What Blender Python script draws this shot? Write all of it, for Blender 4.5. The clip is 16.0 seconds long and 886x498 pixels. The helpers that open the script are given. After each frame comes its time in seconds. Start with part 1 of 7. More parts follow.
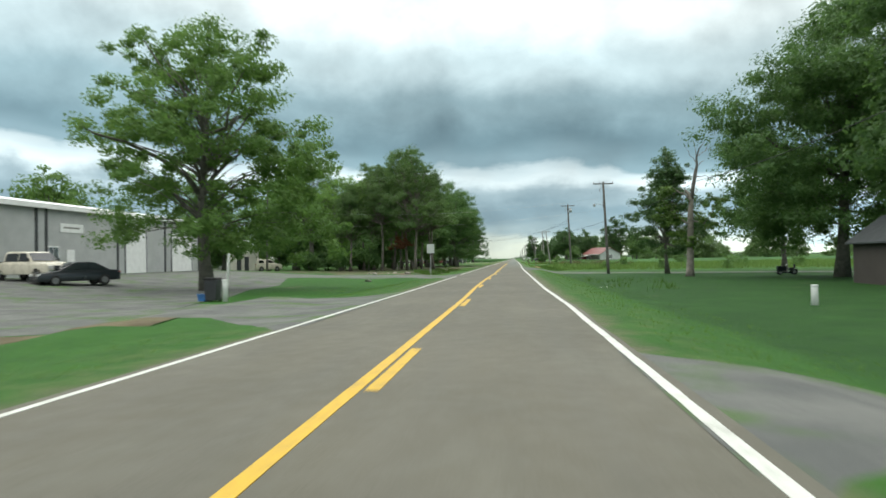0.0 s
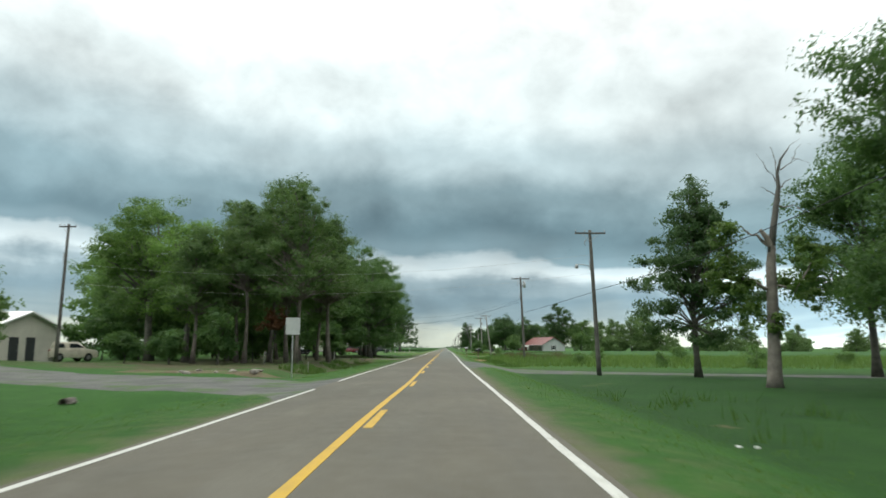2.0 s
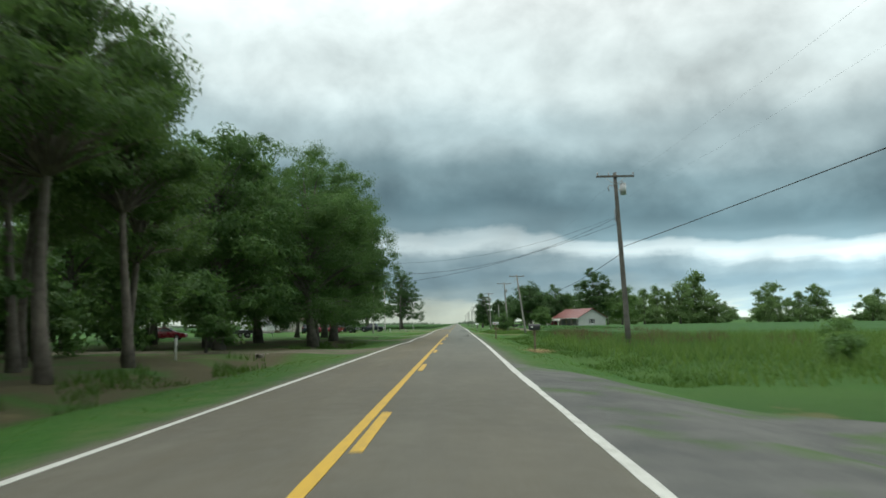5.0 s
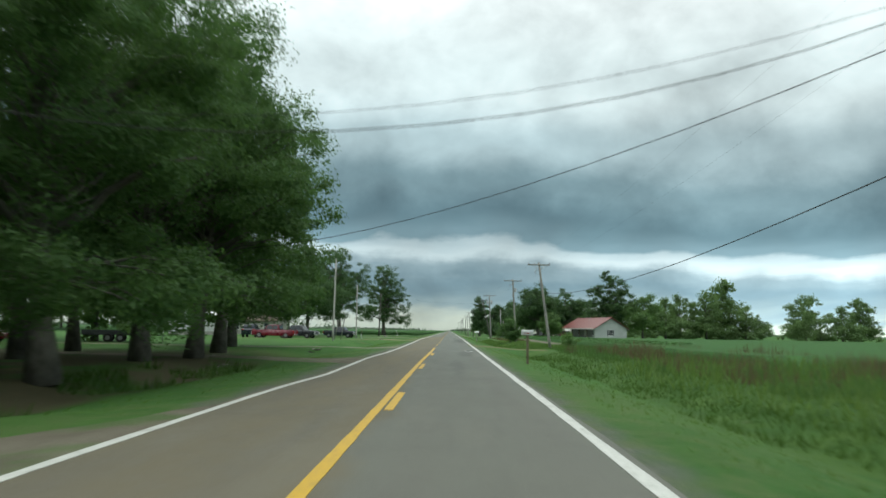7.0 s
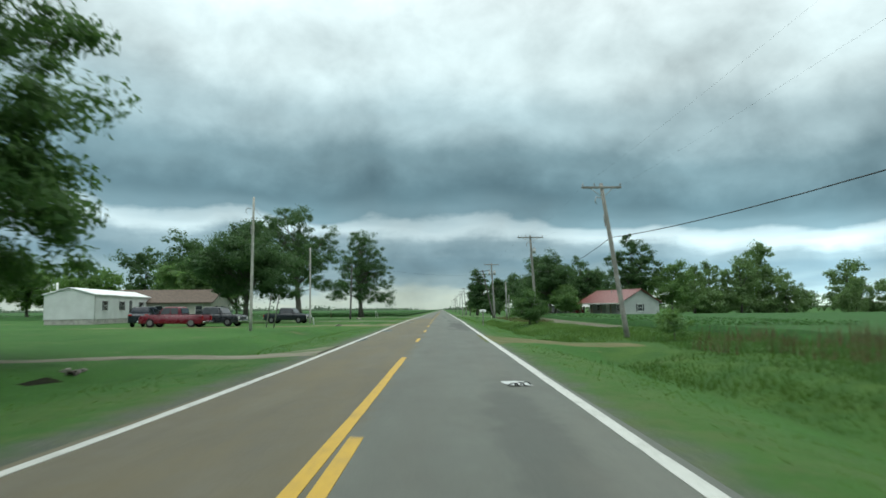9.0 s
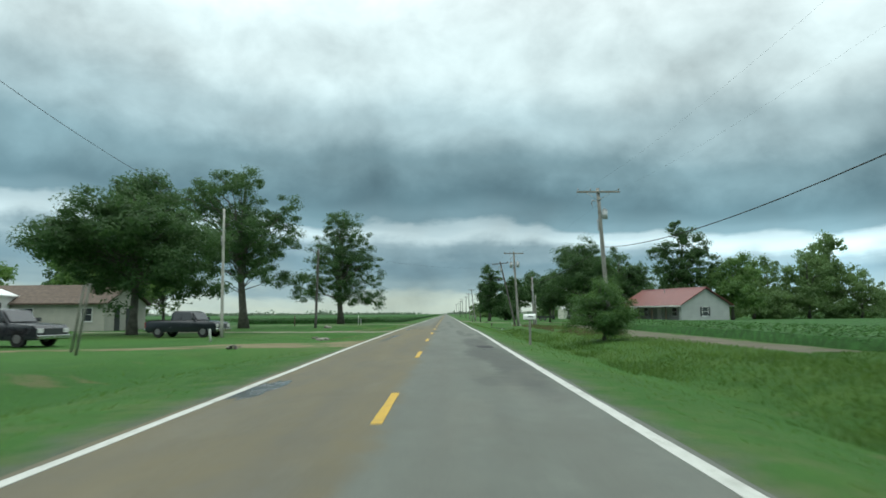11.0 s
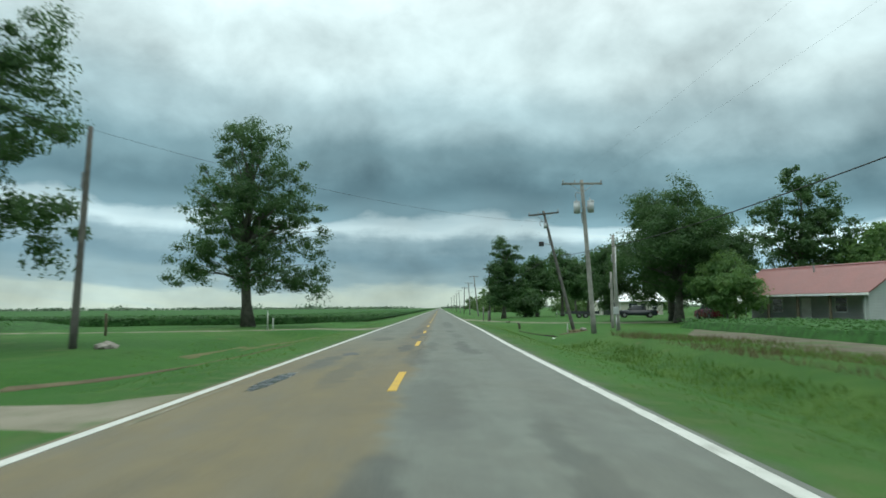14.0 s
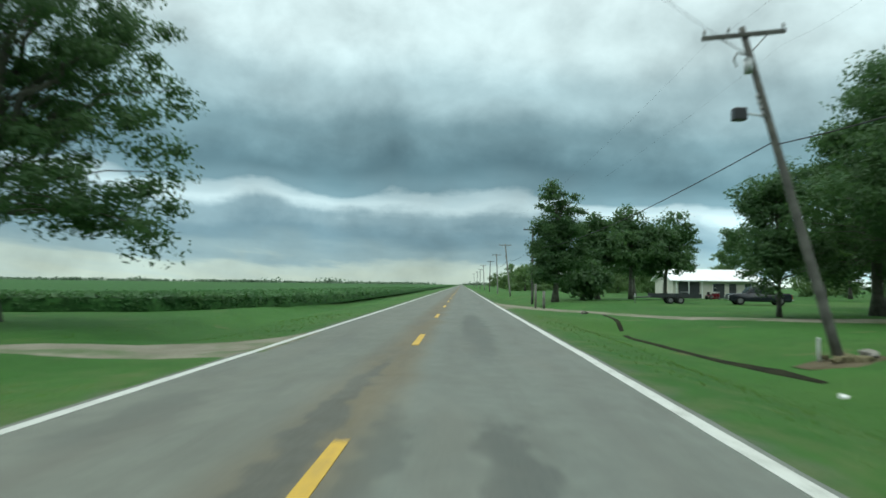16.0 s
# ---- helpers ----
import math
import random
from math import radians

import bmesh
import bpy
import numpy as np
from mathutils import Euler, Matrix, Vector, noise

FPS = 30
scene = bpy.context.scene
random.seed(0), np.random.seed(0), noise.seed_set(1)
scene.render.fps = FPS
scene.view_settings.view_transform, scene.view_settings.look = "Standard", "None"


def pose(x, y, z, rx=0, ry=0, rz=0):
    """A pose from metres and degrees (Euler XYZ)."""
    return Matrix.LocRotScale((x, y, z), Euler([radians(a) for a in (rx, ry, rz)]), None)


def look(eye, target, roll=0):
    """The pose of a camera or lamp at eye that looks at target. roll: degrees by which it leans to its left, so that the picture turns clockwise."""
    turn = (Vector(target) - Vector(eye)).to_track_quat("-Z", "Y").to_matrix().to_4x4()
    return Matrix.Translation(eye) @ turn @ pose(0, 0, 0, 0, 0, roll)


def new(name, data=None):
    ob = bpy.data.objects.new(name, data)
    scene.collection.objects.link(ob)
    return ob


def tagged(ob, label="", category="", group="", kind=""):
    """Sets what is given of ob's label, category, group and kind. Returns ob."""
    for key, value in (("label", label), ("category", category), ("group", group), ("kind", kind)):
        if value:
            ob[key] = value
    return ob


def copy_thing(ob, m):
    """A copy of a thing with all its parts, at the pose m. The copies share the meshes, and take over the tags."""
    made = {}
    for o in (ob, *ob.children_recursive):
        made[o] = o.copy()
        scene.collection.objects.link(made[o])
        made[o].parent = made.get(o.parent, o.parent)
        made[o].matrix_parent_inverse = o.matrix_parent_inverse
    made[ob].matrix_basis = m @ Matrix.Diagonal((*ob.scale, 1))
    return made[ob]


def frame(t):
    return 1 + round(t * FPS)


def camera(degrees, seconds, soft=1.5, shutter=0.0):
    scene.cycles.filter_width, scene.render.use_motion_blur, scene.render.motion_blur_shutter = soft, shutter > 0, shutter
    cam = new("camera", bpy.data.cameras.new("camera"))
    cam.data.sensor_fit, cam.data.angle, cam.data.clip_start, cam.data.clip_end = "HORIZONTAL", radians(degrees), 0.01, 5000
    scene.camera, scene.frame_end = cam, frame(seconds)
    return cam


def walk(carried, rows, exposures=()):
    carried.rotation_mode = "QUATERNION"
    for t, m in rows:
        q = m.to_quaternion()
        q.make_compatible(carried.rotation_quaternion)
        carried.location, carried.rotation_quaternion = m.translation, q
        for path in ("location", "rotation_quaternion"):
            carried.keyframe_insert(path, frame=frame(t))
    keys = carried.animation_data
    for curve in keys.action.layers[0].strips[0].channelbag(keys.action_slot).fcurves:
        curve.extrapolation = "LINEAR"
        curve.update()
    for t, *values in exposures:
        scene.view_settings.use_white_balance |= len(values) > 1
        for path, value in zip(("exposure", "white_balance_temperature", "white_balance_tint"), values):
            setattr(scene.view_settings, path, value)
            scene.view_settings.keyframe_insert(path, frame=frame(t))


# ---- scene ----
cam = camera(63.5, 16.0, soft=1.6, shutter=0.4)
PATH = [
    (0.0, pose(1.50, 0.00, 1.25, 90.83, 0.93, 5.61)),
    (0.5, pose(1.44, 7.95, 1.25, 90.72, -0.04, 5.01)),
    (1.0, pose(1.36, 15.92, 1.25, 90.86, -0.70, 4.03)),
    (1.5, pose(1.29, 23.92, 1.25, 95.48, -0.54, 1.86)),
    (2.0, pose(1.23, 31.89, 1.25, 97.84, -0.13, 0.17)),
    (2.5, pose(1.19, 39.86, 1.25, 98.97, 0.44, -0.67)),
    (3.0, pose(1.16, 47.84, 1.25, 97.90, 2.48, -0.82)),
    (3.5, pose(1.14, 55.84, 1.25, 96.21, 2.09, 0.75)),
    (4.0, pose(1.13, 64.05, 1.25, 95.76, 1.82, 1.15)),
    (6.5, pose(1.03, 104.87, 1.25, 96.44, -0.86, 0.63)),
    (7.0, pose(1.01, 112.94, 1.25, 96.48, -0.97, 0.52)),
    (7.5, pose(1.00, 120.97, 1.25, 96.26, -0.11, 0.34)),
    (8.0, pose(1.00, 129.01, 1.25, 95.51, 0.23, 0.22)),
    (8.5, pose(1.01, 137.09, 1.25, 94.88, -0.09, -0.08)),
    (9.0, pose(0.99, 145.14, 1.25, 94.82, 0.41, -0.05)),
    (11.5, pose(0.75, 184.86, 1.25, 95.21, 0.37, 0.25)),
    (12.0, pose(0.73, 192.69, 1.25, 94.99, 0.25, -0.10)),
    (12.5, pose(0.71, 200.49, 1.25, 94.74, 0.27, 0.18)),
    (13.0, pose(0.68, 208.24, 1.25, 94.80, 0.60, 0.43)),
    (13.5, pose(0.64, 216.05, 1.25, 94.55, 0.37, -0.02)),
    (14.0, pose(0.61, 224.00, 1.25, 94.70, 0.39, -0.28)),
    (14.5, pose(0.62, 232.16, 1.25, 94.38, 0.01, -0.86)),
    (15.0, pose(0.68, 240.60, 1.25, 93.33, -0.77, -0.31)),
    (15.5, pose(0.73, 249.05, 1.25, 92.79, 0.25, 1.14)),
    (16.0, pose(0.77, 257.59, 1.25, 92.82, -0.72, 1.47)),
]
walk(cam, PATH, [(0, 0.30, 6420, 8), (1.0, 0.33, 6430, 8), (1.5, 0.22, 6450, 9), (2.5, -0.10, 6450, 9), (4.0, -0.2, 6400, 7), (6.5, -0.18, 6250, 5), (9.0, -0.16, 6060, 2), (12.0, -0.16, 6040, 1), (16.0, -0.20, 5950, -2)])


# ---- world, sun ----
SUN_EL, SUN_AZ = 52.0, -60.0


def make_world():
    w = bpy.data.worlds.new("overcast_sky")
    scene.world = w
    w.use_nodes = True
    nt = w.node_tree
    N, L = nt.nodes, nt.links
    bg = N["Background"]

    def math_node(op, a, b=None, clamp=False):
        n = N.new("ShaderNodeMath")
        n.operation, n.use_clamp = op, clamp
        for i, v in enumerate((a, b)):
            if v is None:
                continue
            if isinstance(v, (int, float)):
                n.inputs[i].default_value = v
            else:
                L.new(v, n.inputs[i])
        return n.outputs[0]

    def noise_node(vec, scale, detail, rough, dist=0.0):
        n = N.new("ShaderNodeTexNoise")
        n.inputs["Scale"].default_value, n.inputs["Detail"].default_value = scale, detail
        n.inputs["Roughness"].default_value, n.inputs["Distortion"].default_value = rough, dist
        L.new(vec, n.inputs["Vector"])
        return n.outputs["Fac"]

    tc = N.new("ShaderNodeTexCoord")
    sep = N.new("ShaderNodeSeparateXYZ")
    L.new(tc.outputs["Generated"], sep.inputs[0])
    x, y, z = sep.outputs
    z = math_node("MAXIMUM", z, 0.0)
    lift = math_node("ADD", z, 0.10)
    px, py = math_node("DIVIDE", x, lift), math_node("DIVIDE", y, lift)
    comb = N.new("ShaderNodeCombineXYZ")
    L.new(px, comb.inputs[0]), L.new(py, comb.inputs[1])
    comb.inputs[2].default_value = 3.7
    flat = N.new("ShaderNodeVectorMath")
    flat.operation = "MULTIPLY"
    L.new(tc.outputs["Generated"], flat.inputs[0])
    flat.inputs[1].default_value = (1.0, 1.0, 1.35)
    big = noise_node(flat.outputs[0], 2.1, 4, 0.5)
    mid = noise_node(flat.outputs[0], 3.4, 6, 0.52, 0.1)
    puff = noise_node(flat.outputs[0], 8.0, 6, 0.54, 0.15)
    comb2 = N.new("ShaderNodeCombineXYZ")
    L.new(px, comb2.inputs[0])
    L.new(math_node("MULTIPLY", z, 30.0), comb2.inputs[1])
    comb2.inputs[2].default_value = 1.3
    streak = noise_node(comb2.outputs[0], 1.0, 5, 0.5)
    # height in the sky, bent by the cloud masses and leaning down to the east
    low = math_node("MULTIPLY", math_node("MINIMUM", math_node("MULTIPLY", z, 6.0), 1.0), math_node("MAXIMUM", math_node("SUBTRACT", 1.35, math_node("MULTIPLY", z, 3.2)), 0.3))
    h = math_node("ADD", z, math_node("MULTIPLY", math_node("MULTIPLY", math_node("SUBTRACT", big, 0.5), 0.13), low))
    h = math_node("ADD", h, math_node("MULTIPLY", math_node("SUBTRACT", streak, 0.5), math_node("MAXIMUM", math_node("SUBTRACT", 0.085, math_node("MULTIPLY", z, 0.46)), 0.008)))
    h = math_node("ADD", h, math_node("MULTIPLY", math_node("MULTIPLY", math_node("SUBTRACT", puff, 0.5), 0.085), low))
    h = math_node("ADD", h, math_node("MULTIPLY", math_node("MULTIPLY", x, 0.055), math_node("MINIMUM", math_node("MULTIPLY", z, 8.0), 1.0)))
    ramp = N.new("ShaderNodeValToRGB")
    cr = ramp.color_ramp
    cr.interpolation = "EASE"
    stops = [(0.0, (0.68, 0.74, 0.63)), (0.018, (0.62, 0.70, 0.63)), (0.032, (0.38, 0.50, 0.53)), (0.060, (0.25, 0.37, 0.43)),
             (0.080, (0.34, 0.46, 0.51)), (0.099, (0.74, 0.86, 0.88)), (0.110, (0.60, 0.72, 0.75)), (0.122, (0.25, 0.375, 0.425)), (0.150, (0.168, 0.268, 0.308)), (0.205, (0.262, 0.380, 0.418)),
             (0.262, (0.52, 0.645, 0.67)), (0.33, (0.90, 1.00, 0.99)), (0.47, (1.22, 1.27, 1.24)), (0.58, (1.75, 1.85, 1.82)), (0.75, (2.6, 2.6, 2.5))]
    cr.elements[0].position, cr.elements[0].color = stops[0][0], (*stops[0][1], 1)
    cr.elements[1].position, cr.elements[1].color = stops[-1][0], (*stops[-1][1], 1)
    for p, c in stops[1:-1]:
        e = cr.elements.new(p)
        e.color = (*c, 1)
    L.new(h, ramp.inputs[0])
    # fine billows, and the brighter side of the sky
    bill = math_node("ADD", -0.08, math_node("ADD", math_node("MULTIPLY", mid, 1.15), math_node("MULTIPLY", puff, 1.02)))
    west = math_node("ADD", 1.0, math_node("MULTIPLY", math_node("MULTIPLY", x, -0.28), math_node("MINIMUM", math_node("MULTIPLY", z, 2.5), 1.0)))
    east = math_node("MULTIPLY", math_node("MULTIPLY", math_node("SUBTRACT", x, 0.06), 2.4, True), math_node("SUBTRACT", 1.0, math_node("MULTIPLY", z, 5.0), True))
    gain = math_node("MULTIPLY", bill, math_node("MAXIMUM", west, 0.5))
    gain = math_node("MULTIPLY", gain, math_node("ADD", 1.0, math_node("MULTIPLY", east, 0.75)))
    cl = N.new("ShaderNodeVectorMath")
    cl.operation = "SCALE"
    L.new(ramp.outputs[0], cl.inputs[0]), L.new(gain, cl.inputs[3])
    sky = N.new("ShaderNodeTexSky")
    sky.sky_type, sky.sun_disc = "NISHITA", False
    sky.sun_elevation, sky.sun_rotation = radians(SUN_EL), radians(SUN_AZ)
    thin = N.new("ShaderNodeVectorMath")
    thin.operation = "SCALE"
    L.new(sky.outputs[0], thin.inputs[0])
    thin.inputs[3].default_value = 0.06
    mix = N.new("ShaderNodeMix")
    mix.data_type = "RGBA"
    mix.inputs["Factor"].default_value = 0.93
    L.new(thin.outputs[0], mix.inputs["A"]), L.new(cl.outputs[0], mix.inputs["B"])
    L.new(mix.outputs["Result"], bg.inputs["Color"])
    bg.inputs["Strength"].default_value = 1.0


make_world()
sun_data = bpy.data.lights.new("sun", "SUN")
sun_data.energy, sun_data.angle, sun_data.color = 0.5, radians(30), (1.0, 0.96, 0.88)
sun = new("sun", sun_data)
a, e = radians(SUN_AZ), radians(SUN_EL)
sun.matrix_world = look((0, 0, 60), (-60 * math.sin(a) * math.cos(e), -60 * math.cos(a) * math.cos(e), 60 - 60 * math.sin(e)))


# ---- materials ----
class Mat:
    """A small builder for node materials."""

    def __init__(self, name, rough=0.8, metal=0.0, spec=0.3):
        self.m = bpy.data.materials.new(name)
        self.m.use_nodes = True
        self.N, self.L = self.m.node_tree.nodes, self.m.node_tree.links
        self.b = self.N["Principled BSDF"]
        self.b.inputs["Roughness"].default_value, self.b.inputs["Metallic"].default_value = rough, metal
        self.b.inputs["Specular IOR Level"].default_value = spec
        self.geo = self.N.new("ShaderNodeNewGeometry")
        self.tc = self.N.new("ShaderNodeTexCoord")

    def put(self, socket, v):
        if isinstance(v, (int, float)):
            socket.default_value = v
        elif isinstance(v, tuple):
            socket.default_value = (*v, 1) if len(socket.default_value) == 4 else v
        else:
            self.L.new(v, socket)

    def noise(self, scale, detail=4, rough=0.55, stretch=(1, 1, 1), world=True):
        mp = self.N.new("ShaderNodeMapping")
        mp.inputs["Scale"].default_value = stretch
        self.L.new(self.geo.outputs["Position"] if world else self.tc.outputs["Object"], mp.inputs[0])
        n = self.N.new("ShaderNodeTexNoise")
        n.inputs["Scale"].default_value, n.inputs["Detail"].default_value, n.inputs["Roughness"].default_value = scale, detail, rough
        self.L.new(mp.outputs[0], n.inputs["Vector"])
        return n.outputs["Fac"]

    def wave(self, scale, axis="X", dist=0.0, world=False):
        n = self.N.new("ShaderNodeTexWave")
        n.bands_direction = axis
        n.inputs["Scale"].default_value, n.inputs["Distortion"].default_value = scale, dist
        self.L.new(self.geo.outputs["Position"] if world else self.tc.outputs["Object"], n.inputs["Vector"])
        return n.outputs["Fac"]

    def axis(self, i):
        s = self.N.new("ShaderNodeSeparateXYZ")
        self.L.new(self.geo.outputs["Position"], s.inputs[0])
        return s.outputs[i]

    def step(self, v, lo, hi, to0=0.0, to1=1.0):
        n = self.N.new("ShaderNodeMapRange")
        n.interpolation_type = "SMOOTHSTEP"
        self.put(n.inputs[0], v)
        for i, q in enumerate((lo, hi, to0, to1)):
            n.inputs[i + 1].default_value = q
        return n.outputs[0]

    def calc(self, op, p, q=0.0):
        n = self.N.new("ShaderNodeMath")
        n.operation = op
        self.put(n.inputs[0], p), self.put(n.inputs[1], q)
        return n.outputs[0]

    def mix(self, fac, p, q, mode="MIX"):
        n = self.N.new("ShaderNodeMix")
        n.data_type, n.blend_type = "RGBA", mode
        self.put(n.inputs["Factor"], fac), self.put(n.inputs["A"], p), self.put(n.inputs["B"], q)
        return n.outputs["Result"]

    def color(self, v):
        self.put(self.b.inputs["Base Color"], v)
        return self

    def rough(self, v):
        self.put(self.b.inputs["Roughness"], v)
        return self

    def bump(self, v, strength=0.3, dist=0.05):
        n = self.N.new("ShaderNodeBump")
        n.inputs["Strength"].default_value, n.inputs["Distance"].default_value = strength, dist
        self.put(n.inputs["Height"], v)
        self.L.new(n.outputs[0], self.b.inputs["Normal"])
        return self

    def island(self):
        return self.geo.outputs["Random Per Island"]

    def leafy(self, amount=0.35, tint=(0.10, 0.20, 0.03)):
        tr = self.N.new("ShaderNodeBsdfTranslucent")
        tr.inputs["Color"].default_value = (*tint, 1)
        mx = self.N.new("ShaderNodeMixShader")
        mx.inputs[0].default_value = amount
        out = self.N["Material Output"]
        self.L.new(self.b.outputs[0], mx.inputs[1]), self.L.new(tr.outputs[0], mx.inputs[2])
        self.L.new(mx.outputs[0], out.inputs[0])
        return self


def plain(name, col, rough=0.7, metal=0.0, spec=0.3, var=0.25, scale=2.0, bump=0.0, world=False):
    """A painted or natural surface with broad stains and a fine grain."""
    m = Mat(name, rough, metal, spec)
    big, fine = m.noise(scale, 5, 0.6, world=world), m.noise(scale * 14, 3, 0.6, world=world)
    c = m.mix(m.step(big, 0.3, 0.7), tuple(v * (1 - var) for v in col), tuple(min(1, v * (1 + var)) for v in col))
    c = m.mix(m.calc("MULTIPLY", fine, 0.25), c, tuple(v * 0.55 for v in col))
    m.color(c)
    m.rough(m.step(big, 0.2, 0.8, max(0.05, rough - 0.1), min(1, rough + 0.1)))
    if bump:
        m.bump(fine, bump, 0.02)
    return m.m


def leaf_material(name, dark, light, tint, amount=0.3):
    """Leaves whose colour drifts from clump to clump, and a little from leaf to leaf."""
    m = Mat(name, 0.6, 0, 0.2)
    drift = m.calc("ADD", m.calc("MULTIPLY", m.step(m.noise(0.9, 3, 0.6), 0.32, 0.68), 0.62), m.calc("MULTIPLY", m.island(), 0.38))
    c = m.mix(drift, tuple(v * 1.12 for v in dark), tuple(v * 0.80 for v in light))
    c = m.mix(m.step(m.noise(0.28, 3), 0.38, 0.66, 0, 0.6), c, tuple(v * 0.78 for v in dark))
    m.color(c).leafy(amount * 0.8, tint)
    return m.m


STAINS = [(2.1, 209, 0.55, 5.5, 0.8), (2.0, 200.5, 0.6, 4, 0.65), (2.4, 195.5, 0.50, 7.0, 0.75), (2.35, 205.5, 0.4, 1.6, 0.6), (1.9, 191.0, 0.7, 1.2, 0.5), (2.6, 201, 0.3, 4, 0.5), (1.75, 226, 0.26, 7, 0.5), (2.3, 222, 0.24, 2.6, 0.5), (0.1, 228.4, 0.34, 1.7, 0.6),
          (0.5, 234, 0.45, 3, 0.3), (1.35, 248, 0.28, 4, 0.55), (1.52, 245.3, 0.3, 1.4, 0.5), (1.35, 257, 0.34, 3, 0.35), (0.33, 248, 0.22, 3.2, 0.35), (-0.45, 246.8, 0.26, 2.0, 0.65), (-0.22, 257.4, 0.26, 1.1, 0.65),
          (-1.7, 254, 0.55, 1.5, 0.5), (1.2, 279, 0.42, 10, 0.45), (1.15, 262.6, 0.26, 1.6, 0.55), (-2.3, 264.6, 0.4, 1.8, 0.3), (-0.48, 264.5, 0.2, 5, 0.55), (0.15, 263, 0.18, 2, 0.4), (1.9, 153, 0.4, 4.5, 0.4), (1.3, 139, 0.25, 6, 0.3),
          (-2.3, 214.2, 0.17, 3.4, 0.9), (-2.2, 219.2, 0.22, 2.6, 0.8), (2.7, 214.4, 0.26, 3.0, 0.75), (2.0, 219.6, 0.3, 1.6, 0.45), (2.85, 221.5, 0.14, 3.0, 0.5), (-1.3, 238.5, 0.3, 3.0, 0.35), (-2.2, 241.5, 0.3, 2.4, 0.6), (0.0, 243, 0.3, 3.5, 0.45)]


def asphalt_material():
    m = Mat("asphalt", 0.85, 0, 0.25)
    x, y = m.axis(0), m.axis(1)
    fine, mid = m.noise(55, 3, 0.7), m.noise(3.0, 5, 0.6)
    lengthwise = m.noise(1.0, 5, 0.6, (1.6, 0.10, 1))
    base = m.mix(m.step(m.noise(0.16, 3), 0.35, 0.65), (0.066, 0.062, 0.046), (0.087, 0.081, 0.061))
    # the newer, greyer northern stretch and the silt-brown oncoming lane
    grey = m.mix(m.step(mid, 0.3, 0.7), (0.096, 0.108, 0.093), (0.134, 0.149, 0.129))
    brown = m.mix(m.step(mid, 0.3, 0.7), (0.108, 0.090, 0.046), (0.140, 0.116, 0.062))
    wob = m.calc("MULTIPLY", m.calc("SUBTRACT", m.noise(0.35, 3), 0.5), 1.5)
    north = m.step(y, 75, 165)
    ragged = m.calc("MULTIPLY", m.calc("SUBTRACT", m.noise(2.2, 4, 0.65), 0.5), 0.5)
    side = m.step(m.calc("ADD", m.calc("ADD", x, m.calc("MULTIPLY", wob, 0.55)), ragged), -0.16, 0.24)
    c = m.mix(north, base, m.mix(side, brown, grey))
    far = m.step(y, 236, 264)
    silt = m.step(m.calc("ABSOLUTE", m.calc("ADD", m.calc("ADD", x, 0.35), m.calc("MULTIPLY", wob, 0.4))), 0.1, 0.75, 0.85, 0.0)
    c = m.mix(m.calc("MULTIPLY", far, 0.88), c, grey)
    c = m.mix(m.calc("MULTIPLY", m.step(y, 225, 262), silt), c, (0.108, 0.086, 0.048))
    c = m.mix(m.step(lengthwise, 0.48, 0.78, 0, 0.40), c, (0.066, 0.066, 0.057))
    # middle stretch of the asphalt made darker, unevenly
    toned = m.calc("MULTIPLY", m.step(y, 110, 150), m.step(y, 200, 224, 0.34, 0.0))
    c = m.mix(m.calc("MULTIPLY", toned, m.step(m.noise(0.4, 4, 0.6, (1.5, 0.3, 1)), 0.3, 0.6, 0.5, 1.0)), c, (0.052, 0.056, 0.048))
    # wheel tracks
    track = m.step(m.calc("ABSOLUTE", m.calc("SUBTRACT", m.calc("ABSOLUTE", m.calc("SUBTRACT", m.calc("ABSOLUTE", x), 1.45)), 0.75)), 0.0, 0.5, 0.22, 0.0)
    c = m.mix(track, c, (0.080, 0.078, 0.066))
    # soft-edged damp stains and old repairs
    warp = m.N.new("ShaderNodeTexNoise")
    warp.inputs["Scale"].default_value, warp.inputs["Detail"].default_value, warp.inputs["Roughness"].default_value = 1.3, 5, 0.65
    m.L.new(m.geo.outputs["Position"], warp.inputs["Vector"])

    def vec(op, *args):
        n = m.N.new("ShaderNodeVectorMath")
        n.operation = op
        for k, v in enumerate(args):
            m.put(n.inputs[k], v)
        return n.outputs["Value"] if op == "LENGTH" else n.outputs[0]

    at = vec("MULTIPLY_ADD", warp.outputs["Color"], (0.9, 3.0, 0.0), m.geo.outputs["Position"])
    stain = 0.0
    for cx, cy, rx, ry, amount in STAINS:
        d = vec("LENGTH", vec("MULTIPLY_ADD", at, (1 / rx, 1 / ry, 0.0), (-(cx + 0.45) / rx, -(cy + 1.5) / ry, 0.0)))
        stain = m.calc("MAXIMUM", stain, m.step(d, 0.68, 1.18, amount, 0.0))
    c = m.mix(m.calc("MINIMUM", m.calc("MULTIPLY", stain, 1.3), 0.85), c, (0.046, 0.052, 0.048))
    # broken lap between the lanes
    lap = m.step(m.calc("ABSOLUTE", m.calc("SUBTRACT", m.calc("ADD", x, m.calc("MULTIPLY", wob, 0.35)), 0.02)), 0.006, 0.045, 0.55, 0.0)
    c = m.mix(m.calc("MULTIPLY", lap, m.calc("MULTIPLY", m.step(y, 240, 243), m.step(y, 259, 262, 1, 0))), c, (0.035, 0.035, 0.030))
